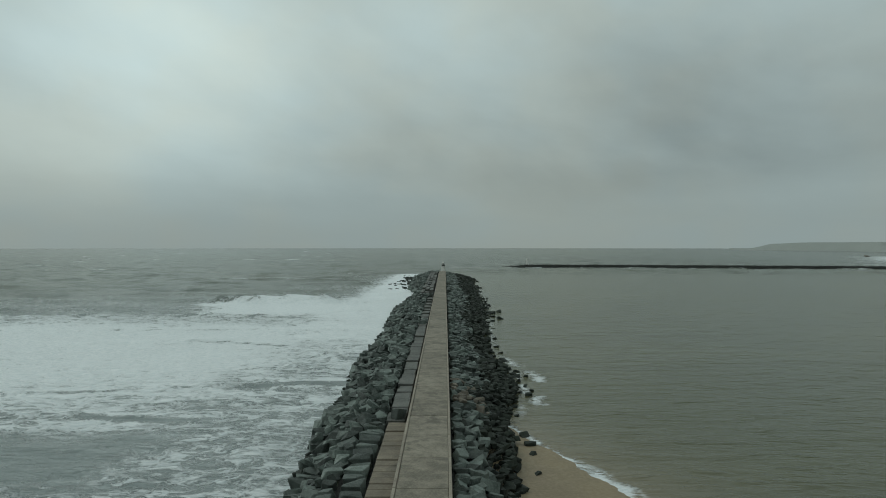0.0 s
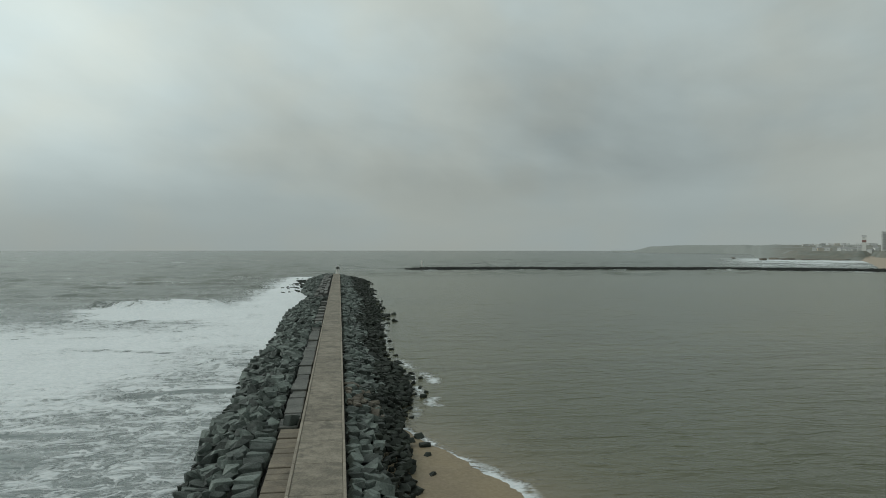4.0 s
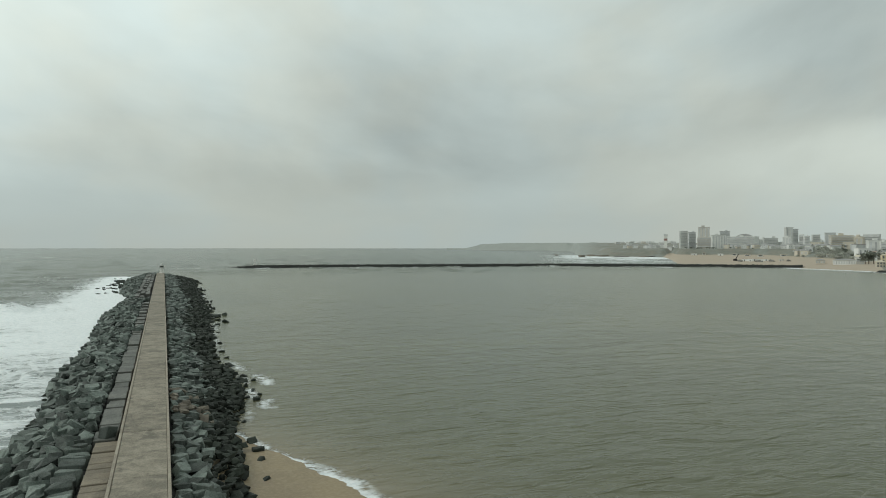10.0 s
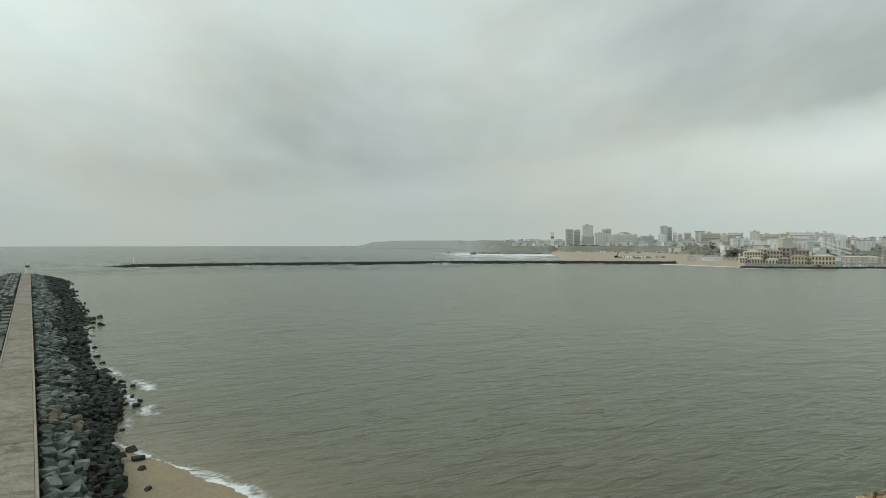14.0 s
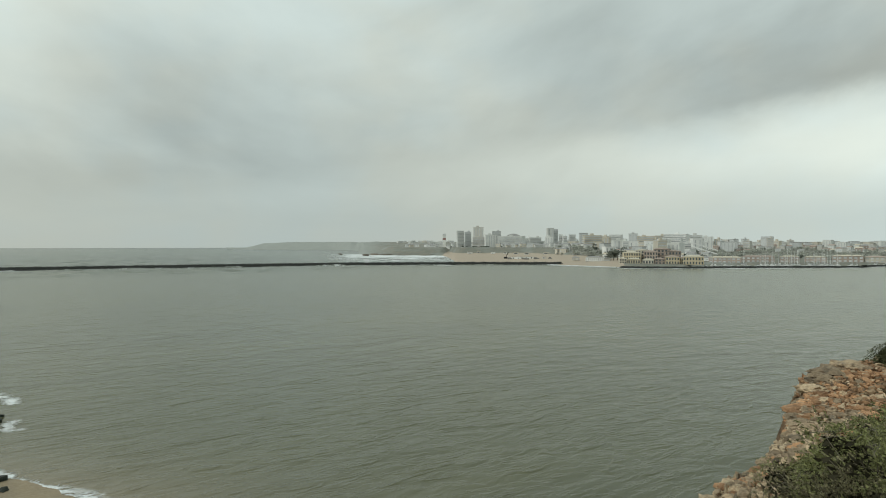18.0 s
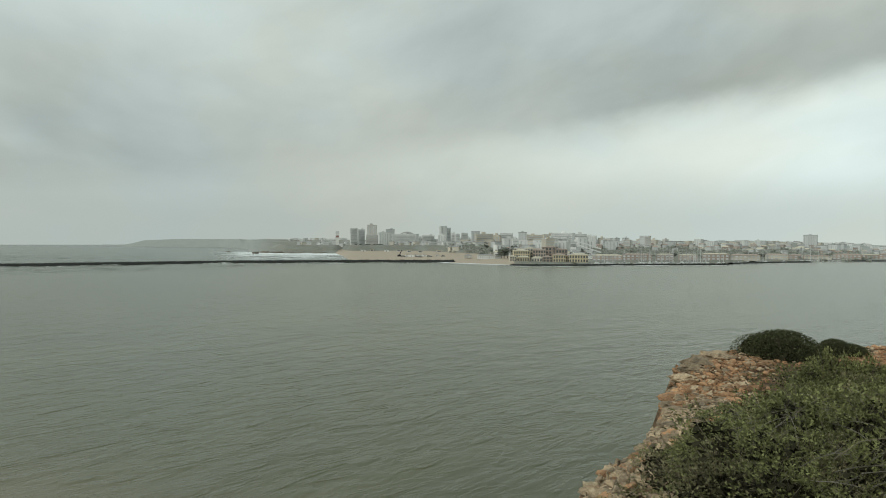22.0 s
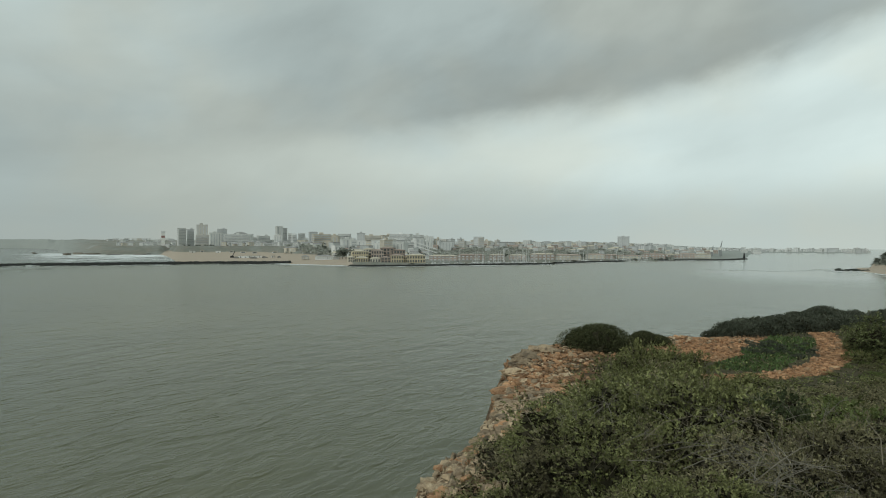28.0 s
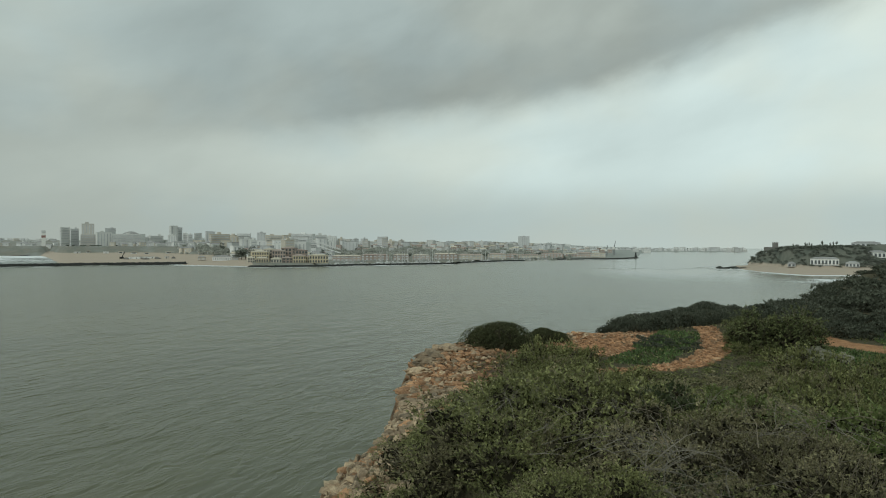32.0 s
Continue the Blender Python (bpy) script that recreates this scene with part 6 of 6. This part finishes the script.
# ---- shrubs ----
def shrub_parts(rnd, leaves, leaf, wide, tall, twigs, hollow=0.66, narrow=0.36, dome=False, per=6, inner=620):
    """Leafy sprigs standing off a lumpy mound with gaps between them, bare twigs, and near-black leaves inside for
    shade.
    """
    lumps = [(rnd.uniform(-0.3, 0.3) * wide, rnd.uniform(-0.3, 0.3) * wide, rnd.uniform(0.15, 0.55) * tall, rnd.uniform(0.26, 0.46)) for _ in range(9)]
    if dome:
        lumps = [(0.0, 0.0, 0.02 * tall, 0.9)] * 5 + [(rnd.uniform(-0.22, 0.22) * wide, rnd.uniform(-0.22, 0.22) * wide, 0.1 * tall, rnd.uniform(0.55, 0.8)) for _ in range(4)] + [(rnd.uniform(-0.24, 0.24) * wide, rnd.uniform(-0.24, 0.24) * wide, 0.05 * tall, rnd.uniform(0.4, 0.55)) for _ in range(4)]
    vs, fs = [], []
    k = 0
    while k < leaves:
        if k % per == 0 or dome:
            cx, cy, cz, r = rnd.choice(lumps)
            v = Vector((rnd.gauss(0, 1), rnd.gauss(0, 1), rnd.gauss(0.45, 1))).normalized()
            q = rnd.uniform(0.84, 1.05) if dome else 1.06 - (1.06 - hollow) * rnd.random() ** 0.8 + rnd.random() ** 6 * 0.25
            p0 = Vector((cx + v.x * r * wide * 0.5 * q, cy + v.y * r * wide * 0.5 * q, cz + v.z * r * tall * q))
            if p0.z < 0:
                continue
            shoot = (v + Vector((rnd.gauss(0, 0.5), rnd.gauss(0, 0.5), rnd.uniform(-0.1, 0.7)))).normalized() * leaf * 0.55
            bend = Vector((rnd.gauss(0, 0.06), rnd.gauss(0, 0.06), rnd.gauss(-0.03, 0.04))) * leaf
        j = k % per
        p = p0 if dome else p0 + shoot * j + bend * j * j * 0.5 + Vector((rnd.gauss(0, 0.25), rnd.gauss(0, 0.25), rnd.gauss(0, 0.25))) * leaf
        u = ((v if dome else shoot.normalized()) * 0.7 + Vector((rnd.gauss(0, 1), rnd.gauss(0, 1), rnd.gauss(0, 1))) * 0.55).normalized() * leaf * rnd.uniform(0.6, 1.25)
        w = u.cross(Vector((rnd.gauss(0, 1), rnd.gauss(0, 1), rnd.gauss(0, 1)))).normalized() * u.length * narrow
        n = len(vs)
        vs += [p - u * 0.6 + w, p - u * 0.6 - w, p + u]
        fs.append((n, n + 1, n + 2))
        k += 1
    tv, tf = [], []
    for k in range(twigs):
        cx, cy, cz, r = rnd.choice(lumps)
        v = Vector((rnd.gauss(0, 0.8), rnd.gauss(0, 0.8), abs(rnd.gauss(0, 0.8)) + 0.25)).normalized()
        a = Vector((cx * 0.6, cy * 0.6, 0.05))
        b = Vector((cx + v.x * r * wide * 0.5, cy + v.y * r * wide * 0.5, cz + v.z * r * tall)) * rnd.uniform(1.02, 1.22)
        mid = a.lerp(b, 0.6) + Vector((rnd.gauss(0, 0.1), rnd.gauss(0, 0.1), 0.06)) * wide * 0.4
        t = max(leaf * 0.13, 0.0027)
        for p, q, w0, w1 in ((a, mid, t * 1.6, t), (mid, b, t, t * 0.4)):
            side = (q - p).cross(Vector((rnd.gauss(0, 1), rnd.gauss(0, 1), rnd.gauss(0, 1)))).normalized()
            up = (q - p).cross(side).normalized()
            n = len(tv)
            tv += [p + side * w0, p - side * 0.5 * w0 + up * w0, p - side * 0.5 * w0 - up * w0, q + side * w1, q - side * 0.5 * w1 + up * w1, q - side * 0.5 * w1 - up * w1]
            tf += [(n, n + 1, n + 4, n + 3), (n + 1, n + 2, n + 5, n + 4), (n + 2, n, n + 3, n + 5)]
    # near-black leaves added inside, their colour standing in for shade in the gaps
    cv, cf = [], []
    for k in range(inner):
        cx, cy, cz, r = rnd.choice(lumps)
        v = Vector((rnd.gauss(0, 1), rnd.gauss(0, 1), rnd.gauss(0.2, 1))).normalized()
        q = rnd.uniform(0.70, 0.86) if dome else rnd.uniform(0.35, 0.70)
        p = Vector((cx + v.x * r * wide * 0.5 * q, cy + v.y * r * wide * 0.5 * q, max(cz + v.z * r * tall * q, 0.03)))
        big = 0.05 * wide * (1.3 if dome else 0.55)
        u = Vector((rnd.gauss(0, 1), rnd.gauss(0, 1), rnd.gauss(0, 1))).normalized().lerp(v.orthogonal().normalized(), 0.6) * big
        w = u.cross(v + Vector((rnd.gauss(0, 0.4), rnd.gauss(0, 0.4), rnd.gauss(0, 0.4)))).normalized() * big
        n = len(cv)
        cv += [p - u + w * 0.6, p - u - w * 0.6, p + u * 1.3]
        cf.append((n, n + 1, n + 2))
    return (vs, fs), (tv, tf), (cv, cf)


def make_shrub(rnd, leaf_material, leaves, leaf, wide, tall, twigs, label, **more):
    s = thing("shrub", label, "shrub", group="cliff-top shrubs")
    (vs, fs), (tv, tf), (cv, cf) = shrub_parts(rnd, leaves, leaf, wide, tall, twigs, **more)
    part("foliage", mesh_of("foliage", vs, fs, leaf_material), s)
    part("branchwork", mesh_of("branchwork", tv, tf, TWIG), s)
    tagged(part("dead_wood", mesh_of("dead_wood", cv, cf, INNER_SHADE), s), kind="stuff")
    return s


rb = random.Random(21)
shrubs = {
    "olive_fine": [make_shrub(rb, LEAF_OLIVE, 8000, 0.0180, 1.6, 0.75, 80, "fine-leaved olive-green coastal shrub with bare twigs", narrow=0.42) for _ in range(3)],
    "grey_fine": [make_shrub(rb, LEAF_GREY, 6600, 0.0175, 1.5, 0.65, 150, "dry grey-green shrub with fine leaves and twigs", narrow=0.36) for _ in range(3)],
    "bright_fine": [make_shrub(rb, LEAF_BRIGHT, 7500, 0.0185, 1.3, 0.6, 50, "fresh green shrub with small dense leaves", narrow=0.46) for _ in range(2)],
    "olive": [make_shrub(rb, LEAF_OLIVE, 3600, 0.0250, 1.6, 0.75, 45, "tangled olive-green coastal shrub with bare twigs", narrow=0.42) for _ in range(4)],
    "grey": [make_shrub(rb, LEAF_GREY, 3000, 0.0240, 1.5, 0.62, 80, "dry grey-green shrub full of bare twigs", narrow=0.36) for _ in range(4)],
    "bright": [make_shrub(rb, LEAF_BRIGHT, 3600, 0.0255, 1.3, 0.6, 40, "fresh green leafy shrub in the tangle", narrow=0.46) for _ in range(2)],
    "dark": [make_shrub(rb, LEAF_DOME, 22000, 0.034, 3.0, 1.0, 3, "dense dark green rounded shrub", narrow=0.6, dome=True) for _ in range(3)],
    "deep": [make_shrub(rb, LEAF_DARK, 3400, 0.026, 1.6, 0.6, 50, "dark green low shrub in the tangle", narrow=0.5) for _ in range(2)],
    "tall": [make_shrub(rb, LEAF_TALL, 8500, 0.052, 3.4, 2.2, 90, "tall tangled olive-green bush beside the path", hollow=0.4, narrow=0.5) for _ in range(2)],
    "olive_low": [make_shrub(rb, LEAF_OLIVE, 1000, 0.046, 1.6, 0.75, 14, "tangled olive-green coastal shrub among others", narrow=0.45, per=5, inner=110) for _ in range(3)],
    "grey_low": [make_shrub(rb, LEAF_GREY, 900, 0.042, 1.5, 0.62, 18, "dry grey-green twiggy shrub among others", narrow=0.4, per=5, inner=110) for _ in range(3)],
    "bright_low": [make_shrub(rb, LEAF_BRIGHT, 900, 0.048, 1.3, 0.6, 8, "fresh green leafy shrub among others", narrow=0.45, per=5, inner=110) for _ in range(2)],
    "deep_low": [make_shrub(rb, LEAF_DARK, 900, 0.046, 1.6, 0.6, 14, "dark green low shrub among others", narrow=0.5, per=6, inner=110) for _ in range(2)],
    "ridge": [make_shrub(rb, LEAF_RIDGE, 1500, 0.086, 3.0, 1.0, 2, "dense dark green ridge shrub", narrow=0.6, dome=True, inner=110) for _ in range(3)],
    "far": [make_shrub(rb, LEAF_RIDGE, 620, 0.18, 3.8, 1.25, 6, "dark green shrub on the headland slope", hollow=0.75, narrow=0.5, per=4, inner=110) for _ in range(3)],
}
fresh = {id(s) for g in shrubs.values() for s in g}
pile = {}


def shrub_pose(x, y, size, tall, sink=0.08):
    q = size * rb.uniform(0.85, 1.2)
    if sink == 0:
        return pose(x, y, ground_z(x, y), 0, 0, rb.uniform(0, 360)) @ Matrix.Diagonal((size, size, size * tall, 1))
    return pose(x, y, ground_z(x, y) - sink, rb.uniform(-5, 5), rb.uniform(-5, 5), rb.uniform(0, 360)) @ Matrix.Diagonal((q, q, q * tall * rb.uniform(0.85, 1.15), 1))


def grow(kind, x, y, size=1.0, tall=1.0, single=True):
    """A shrub of its own, or one of the uncounted scrub."""
    if not single and kind + "_low" in shrubs:
        kind += "_low"
    # heights capped along the eye's sightlines so the outline fits the camera's view
    a, d = math.degrees(math.atan2(x, y)), math.hypot(x, y)
    if d < 20 and a < 80:
        room = EYE + d * math.tan(radians(float(np.interp(a - math.degrees(0.45 * size / d), [56, 61.9, 66, 68.5, 72.2, 76.2, 80], [-25, -19.4, -15.9, -13.5, -11.2, -9.2, -8.4])))) - ground_z(x, y) + 0.08
        tall = min(tall, room / (0.95 * size))
        if tall < 0.3:
            return
    k = rb.randrange(len(shrubs[kind]))
    s, m = shrubs[kind][k], shrub_pose(x, y, size, tall, 0 if kind in ("dark", "tall") else 0.08)
    if id(s) in fresh:
        fresh.discard(id(s))
        s.matrix_basis = m
    elif single:
        copy_thing(s, Matrix()).matrix_basis = m
    else:
        pile.setdefault(kind, []).append((k, m))


def in_scrub(x, y):
    """The tangle before the camera, up to the bare rim and the clearing."""
    if y > np.interp(x, [6, 10, 13, 16, 20, 26], [3.8, 4.9, 5.7, 5.6, 5.6, 5.6]) + 0.4 * float(fields(x / 1.8, 0.0, 141)) or float(track_at(x, y)) > 0.25:
        return False
    return x < np.interp(y, [-3, 2, 3.5, 6], [26.3, 25.8, 27.6, 29.2]) + 0.6 * float(fields(0.0, y / 2, 142)) or (y < -1.9 and x < 30.5 and not (y < -4.6 and x > 27.8))


near = 0
for ring in range(33):
    d = 3.5 + ring * 0.8
    wide = math.radians(72) * d
    for k in range(max(4, int(wide / 0.8))):
        a = 49 + 72 * (k + rb.random()) / max(4, int(wide / 0.8))
        x, y = map(float, place(a, d + rb.uniform(-0.4, 0.4)))
        if not in_scrub(x, y):
            continue
        mix_ = float(fields(x / 3.0, y / 3.0, 140)) + rb.gauss(0, 0.25)
        kind = "bright" if (a > 93 and mix_ > 0.4) or (a > 86 and mix_ > 0.75) else "grey" if mix_ < -0.05 else "olive"
        low = (0.7 if y > 4.0 else 1.0) * (0.5 if d > 18 and -2.5 < y < 3.5 else 1.0)
        single = d < 11.5 and near < 220
        if d < 6.3 and kind != "deep":
            kind += "_fine"
        near += single
        swell = 1.0 + 0.6 * float(fields(x / 2.2 + 7, y / 2.2, 143))
        if kind == "olive" and d > 6.3 and float(fields(x / 2.0, y / 2.0 + 9, 144)) > (0.95 if a < 82 else 0.7) and d > 6:
            kind = "deep"
        grow(kind, x, y, rb.uniform(0.6, 1.15) * (0.7 if d < 4 else 1), low * swell * (0.7 if d < 4 else 1), single)
# the tangle thickens towards the rim
for _ in range(70):
    a, d = rb.uniform(52, 84), rb.uniform(3.8, 11)
    x, y = map(float, place(a, d))
    if in_scrub(x, y):
        grow(("olive", "grey", "olive")[_ % 3] + ("_fine" if d < 6.3 else ""), x, y, rb.uniform(0.5, 0.9), 0.8)
# low growth at the rim
for _ in range(150):
    x = rb.uniform(7, 25)
    grow(rb.choice(("grey", "olive")), x, float(edge_y(np.array([x]))[0]) - rb.uniform(0.7 if x < 17 else 1.4, 3.0), rb.uniform(0.22, 0.42), 0.6, False)
# small tufts along the near side of the path
for _ in range(110):
    x, y = rb.uniform(24, 33), rb.uniform(-4.2, 2.4)
    if float(track_at(x, y)) < 0.25 and y < 2.2 - (x - 25) * 0.42:
        grow(("olive", "grey", "bright")[_ % 3], x, y, rb.uniform(0.3, 0.55), 0.75, False)
# rounded dark bushes beyond the rim
for a, d, s, t in ((75.2, 31.6, 1.18, 1.02), (76.9, 32.4, 0.5, 0.8), (78.7, 33.2, 0.56, 1.35), (79.7, 33.6, 0.5, 1.1)):
    grow("dark", *map(float, place(a, d)), s, t)
# a mound of scrub in front of them
for a, d, s, t in ((77.6, 26.6, 1.0, 1.3), (78.8, 26.0, 1.1, 1.5), (80.2, 26.2, 1.1, 1.4), (76.4, 24.6, 1.0, 1.1), (81.4, 26.4, 0.9, 1.1)):
    grow("olive", *map(float, place(a, d)), s, t, False)
    grow("grey", *map(float, place(a + 0.6, d - 0.8)), s * 0.8, t * 0.8, False)
# the ridge of dark scrub
for _ in range(170):
    a = rb.uniform(83.6, 96)
    d = float(np.interp(a, [83.5, 87, 91, 96], [36, 38.5, 42, 46])) + rb.uniform(0, 7)
    grow("ridge", *map(float, place(a, d)), rb.uniform(0.35, 0.62) * (0.65 if a < 85 else 1), 1.35, False)
# low dark tufts beside the grass
for _ in range(34):
    a, d = rb.uniform(86.0, 91), rb.uniform(32.5, 37)
    grow("ridge", *map(float, place(a, d)), 0.22, 1.0, False)
# the tall bush at the path
for a, d, q, t in ((95.9, 33.2, 1.2, 0.86), (94.3, 34.4, 0.8, 0.75), (97.6, 33.6, 0.85, 0.8)):
    grow("tall", *map(float, place(a, d)), q, t)
for _ in range(70):
    a, d = rb.uniform(93.2, 98.6), rb.uniform(32, 42)
    x, y = map(float, place(a, d))
    if float(track_at(x, y)) < 0.2:
        grow(rb.choice(("olive", "olive", "bright")), x, y, rb.uniform(0.7, 1.1), 0.8, False)
# dark scrub on the near foot of the slope
for _ in range(70):
    a, d = rb.uniform(96, 112), rb.uniform(40, 56)
    grow("ridge", *map(float, place(a, d)), rb.uniform(0.5, 0.85), 1.0, False)
# the slope of the headland
for _ in range(540):
    a, d = rb.uniform(96.4, 116), rb.uniform(54, 150)
    x, y = map(float, place(a, d))
    e = float(edge_y(np.array([x]))[0]) - y
    if e > 0.8:
        grow("far", x, y, rb.uniform(0.6, 1.05) * (0.6 if e < 5 else 1.0), 0.9, False)
names_of = {"olive_low": "tangled olive-green scrub", "grey_low": "dry grey twiggy scrub", "bright_low": "patches of fresh green scrub", "ridge": "dark green scrub along the ridge", "far": "dark scrub covering the headland slope", "deep_low": "dark green low scrub"}
for kind, poses in pile.items():
    base = tagged(new("scrub"), names_of[kind] + " on the cliff top", "scrub", kind="stuff")
    leaf_m = [c.data for s in shrubs[kind] for c in s.children if c.name.startswith("foliage")]
    twig_m = [c.data for s in shrubs[kind] for c in s.children if c.name.startswith("branchwork")]
    tagged(part("foliage", joined("foliage", leaf_m, poses, leaf_m[0].materials[0]), base), kind="stuff")
    tagged(part("branchwork", joined("branchwork", twig_m, poses, TWIG), base), kind="stuff")
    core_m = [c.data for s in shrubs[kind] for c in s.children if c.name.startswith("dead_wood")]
    tagged(part("dead_wood", joined("dead_wood", core_m, poses, INNER_SHADE), base), kind="stuff")
# low growth under and between the shrubs
rc = np.random.default_rng(5)
for leaf_material, n, seed in ((LEAF_OLIVE, 60000, 150), (LEAF_GREY, 30000, 151), (LEAF_DARK, 40000, 152)):
    d = np.exp(rc.uniform(np.log(2.0), np.log(48), n))
    x, y = place(rc.uniform(47, 116, n), d)
    ok = (y < edge_y(x) - np.where(x < 12, 1.3, 2.0)) & (track_at(x, y) < 0.22) & (fields(x / 0.9, y / 0.9, seed) > np.where(y > edge_y(x) - 3.2, 0.0, -0.25))
    x, y, d = x[ok], y[ok], d[ok]
    z = near_height(x, y)[0] + rc.uniform(0.02, 0.3, len(x)) * (0.6 + 0.5 * fields(x / 0.7, y / 0.7, seed + 5)) * np.where(d > 27, 0.5, 1.0)
    size = 0.011 + 0.0017 * d
    u = rc.normal(size=(len(x), 3)) + (0, 0, 0.5)
    u /= np.linalg.norm(u, axis=1)[:, None]
    w = np.cross(u, rc.normal(size=(len(x), 3)))
    w /= np.linalg.norm(w, axis=1)[:, None]
    p = np.stack([x, y, z], 1)
    u, w = u * size[:, None], w * size[:, None] * 0.5
    verts = np.stack([p - u * 0.6 + w, p - u * 0.6 - w, p + u], 1).reshape(-1, 3)
    tagged(new("ground_cover", mesh_of("ground_cover", verts, np.arange(len(verts)).reshape(-1, 3), leaf_material)), "low leafy growth filling the gaps between shrubs", "scrub", kind="stuff")
# long bare stems arching over the tangle
for _ in range(30):
    a, d = rb.uniform(55, 116), rb.uniform(5.5, 13)
    x, y = map(float, place(a, d))
    if not in_scrub(x, y):
        continue
    z = ground_z(x, y) + 0.35
    t, r = rb.uniform(0, 6.3), rb.uniform(0.3, 0.7)
    pts = [(x + math.cos(t) * r * q + rb.gauss(0, 0.03), y + math.sin(t) * r * q + rb.gauss(0, 0.03), z + 0.42 * math.sin(2.0 * q) * r + 0.05) for q in (0, 0.35, 0.7, 1.0, 1.3)]
    bm = bmesh.new()
    tube(bm, pts, [0.0036, 0.0032, 0.0028, 0.002, 0.001], 5)
    for q in (1, 2, 3):
        tip = Vector(pts[q]) + Vector((rb.gauss(0, 0.14), rb.gauss(0, 0.14), rb.uniform(0.02, 0.16)))
        tube(bm, [pts[q], tip], [0.0022, 0.001], 4)
    tagged(new("bare_stem", finish(bm, "bare_stem", TWIG)), "long bare grey stem arching over the scrub", "stem", "bare stems")
# fans of dead grey branches in the tangle
for a, d, r in ((86, 5.2, 0.75), (88.5, 5.0, 0.7), (91, 5.4, 0.7), (80, 5.6, 0.6), (95, 6.4, 0.6), (76, 6.8, 0.6), (84, 7.4, 0.6), (101, 6.8, 0.6), (90, 8.2, 0.6), (97, 9.0, 0.6), (72, 7.6, 0.5), (104, 9.5, 0.6), (88, 10.4, 0.6), (79, 9.6, 0.55), (93, 4.6, 0.5), (68, 9.0, 0.45)):
    x, y = map(float, place(a, d))
    if not in_scrub(x, y):
        continue
    base = thing("dead_branch", "fan of bare grey dead branches lying in the scrub", "branch", pose(x, y, ground_z(x, y) + (0.30 if d > 5.8 else 0.22), 0, 0, rb.uniform(0, 360)), "dead branches")
    for _ in range(8):
        t, up = rb.uniform(-0.8, 0.8), rb.uniform(0.05, 0.4)
        ox, oy = rb.gauss(0, 0.22), rb.gauss(0, 0.22)
        long, curl = r * rb.uniform(0.45, 0.85), rb.uniform(-0.35, 0.35)
        pts = [(ox + long * q * math.cos(t + curl * q), oy + long * q * math.sin(t + curl * q), long * (up * math.sin(2.1 * q) + 0.10)) for q in (0, 0.3, 0.6, 0.85, 1.0)]
        bm = bmesh.new()
        tube(bm, pts, [0.0034, 0.0030, 0.0026, 0.0020, 0.0010], 5)
        for q in (1, 2, 2, 3):
            tip = Vector(pts[q]) + Vector((rb.gauss(0, 0.09), rb.gauss(0, 0.09), rb.uniform(0.0, 0.12))) + Vector((math.cos(t), math.sin(t), 0)) * 0.07
            tube(bm, [pts[q], tip], [0.0018, 0.0008], 4)
        part("twig", finish(bm, "twig", DEAD_STEM), base)
# grass in the clearing
gv, gf = [], []
for _ in range(40000):
    x, y = rb.uniform(26, 44), rb.uniform(-12, 4)
    strip = 1.4 - (x - 28) * 0.16
    keep = (27.6 < x < 38.5 and strip - 0.6 < y < strip + 1.7) or (y < -4.9 and 27.5 < x < 36) or (y < -8.6)
    if not keep or float(track_at(x, y)) > 0.3:
        continue
    z = ground_z(x, y) - 0.02
    h, t, w = rb.uniform(0.06, 0.15), rb.uniform(0, 6.3), 0.045
    n = len(gv)
    gv += [(x - w * math.cos(t), y - w * math.sin(t), z), (x + w * math.cos(t), y + w * math.sin(t), z), (x + rb.gauss(0, 0.08), y + rb.gauss(0, 0.08), z + h)]
    gf.append((n, n + 1, n + 2))
tagged(new("grass", mesh_of("grass", gv, gf, GRASS)), "short fresh green grass in the clearing", "grass", kind="stuff")
# stones on the path and the clearing
rubble = []
for _ in range(5000):
    x, y = rs.uniform(25, 41), rs.uniform(-2.5, 6)
    if float(track_at(x, y)) > 0.3:
        q = rs.uniform(0.06, 0.17) + 0.14 * rs.random() ** 5
        rubble.append((rs.randrange(8), Matrix.Translation((x, y, ground_z(x, y) + q * 0.1)) @ Euler((rs.uniform(-.4, .4), 0, rs.uniform(0, 6))).to_matrix().to_4x4() @ Matrix.Scale(q, 4)))
tagged(new("path_stones", joined("path_stones", orange, rubble, ORANGE_ROCK)), "loose orange stones on the path", "stones", kind="stuff")
# pale outcrop beside the tall bush
for x, y, s in ((31.7, -4.9, 0.5), (31.0, -5.9, 0.35), (30.2, -4.9, 0.4), (29.2, -3.6, 0.4), (27.6, -3.3, 0.3), (32.2, -4.4, 0.4), (29.6, -5.1, 0.35)):
    st = tagged(new("limestone_boulder", lump_mesh("limestone_boulder", rs, GREY_ROCK, 4, 0.62)), "pale grey lichened limestone boulder among the shrubs", "rock", "pale boulders")
    st.matrix_basis = pose(x, y, ground_z(x, y) + 0.22, rs.uniform(-12, 12), rs.uniform(-12, 12), rs.uniform(0, 180)) @ Matrix.Diagonal((s * 2.0, s * 1.5, s * 1.1, 1))
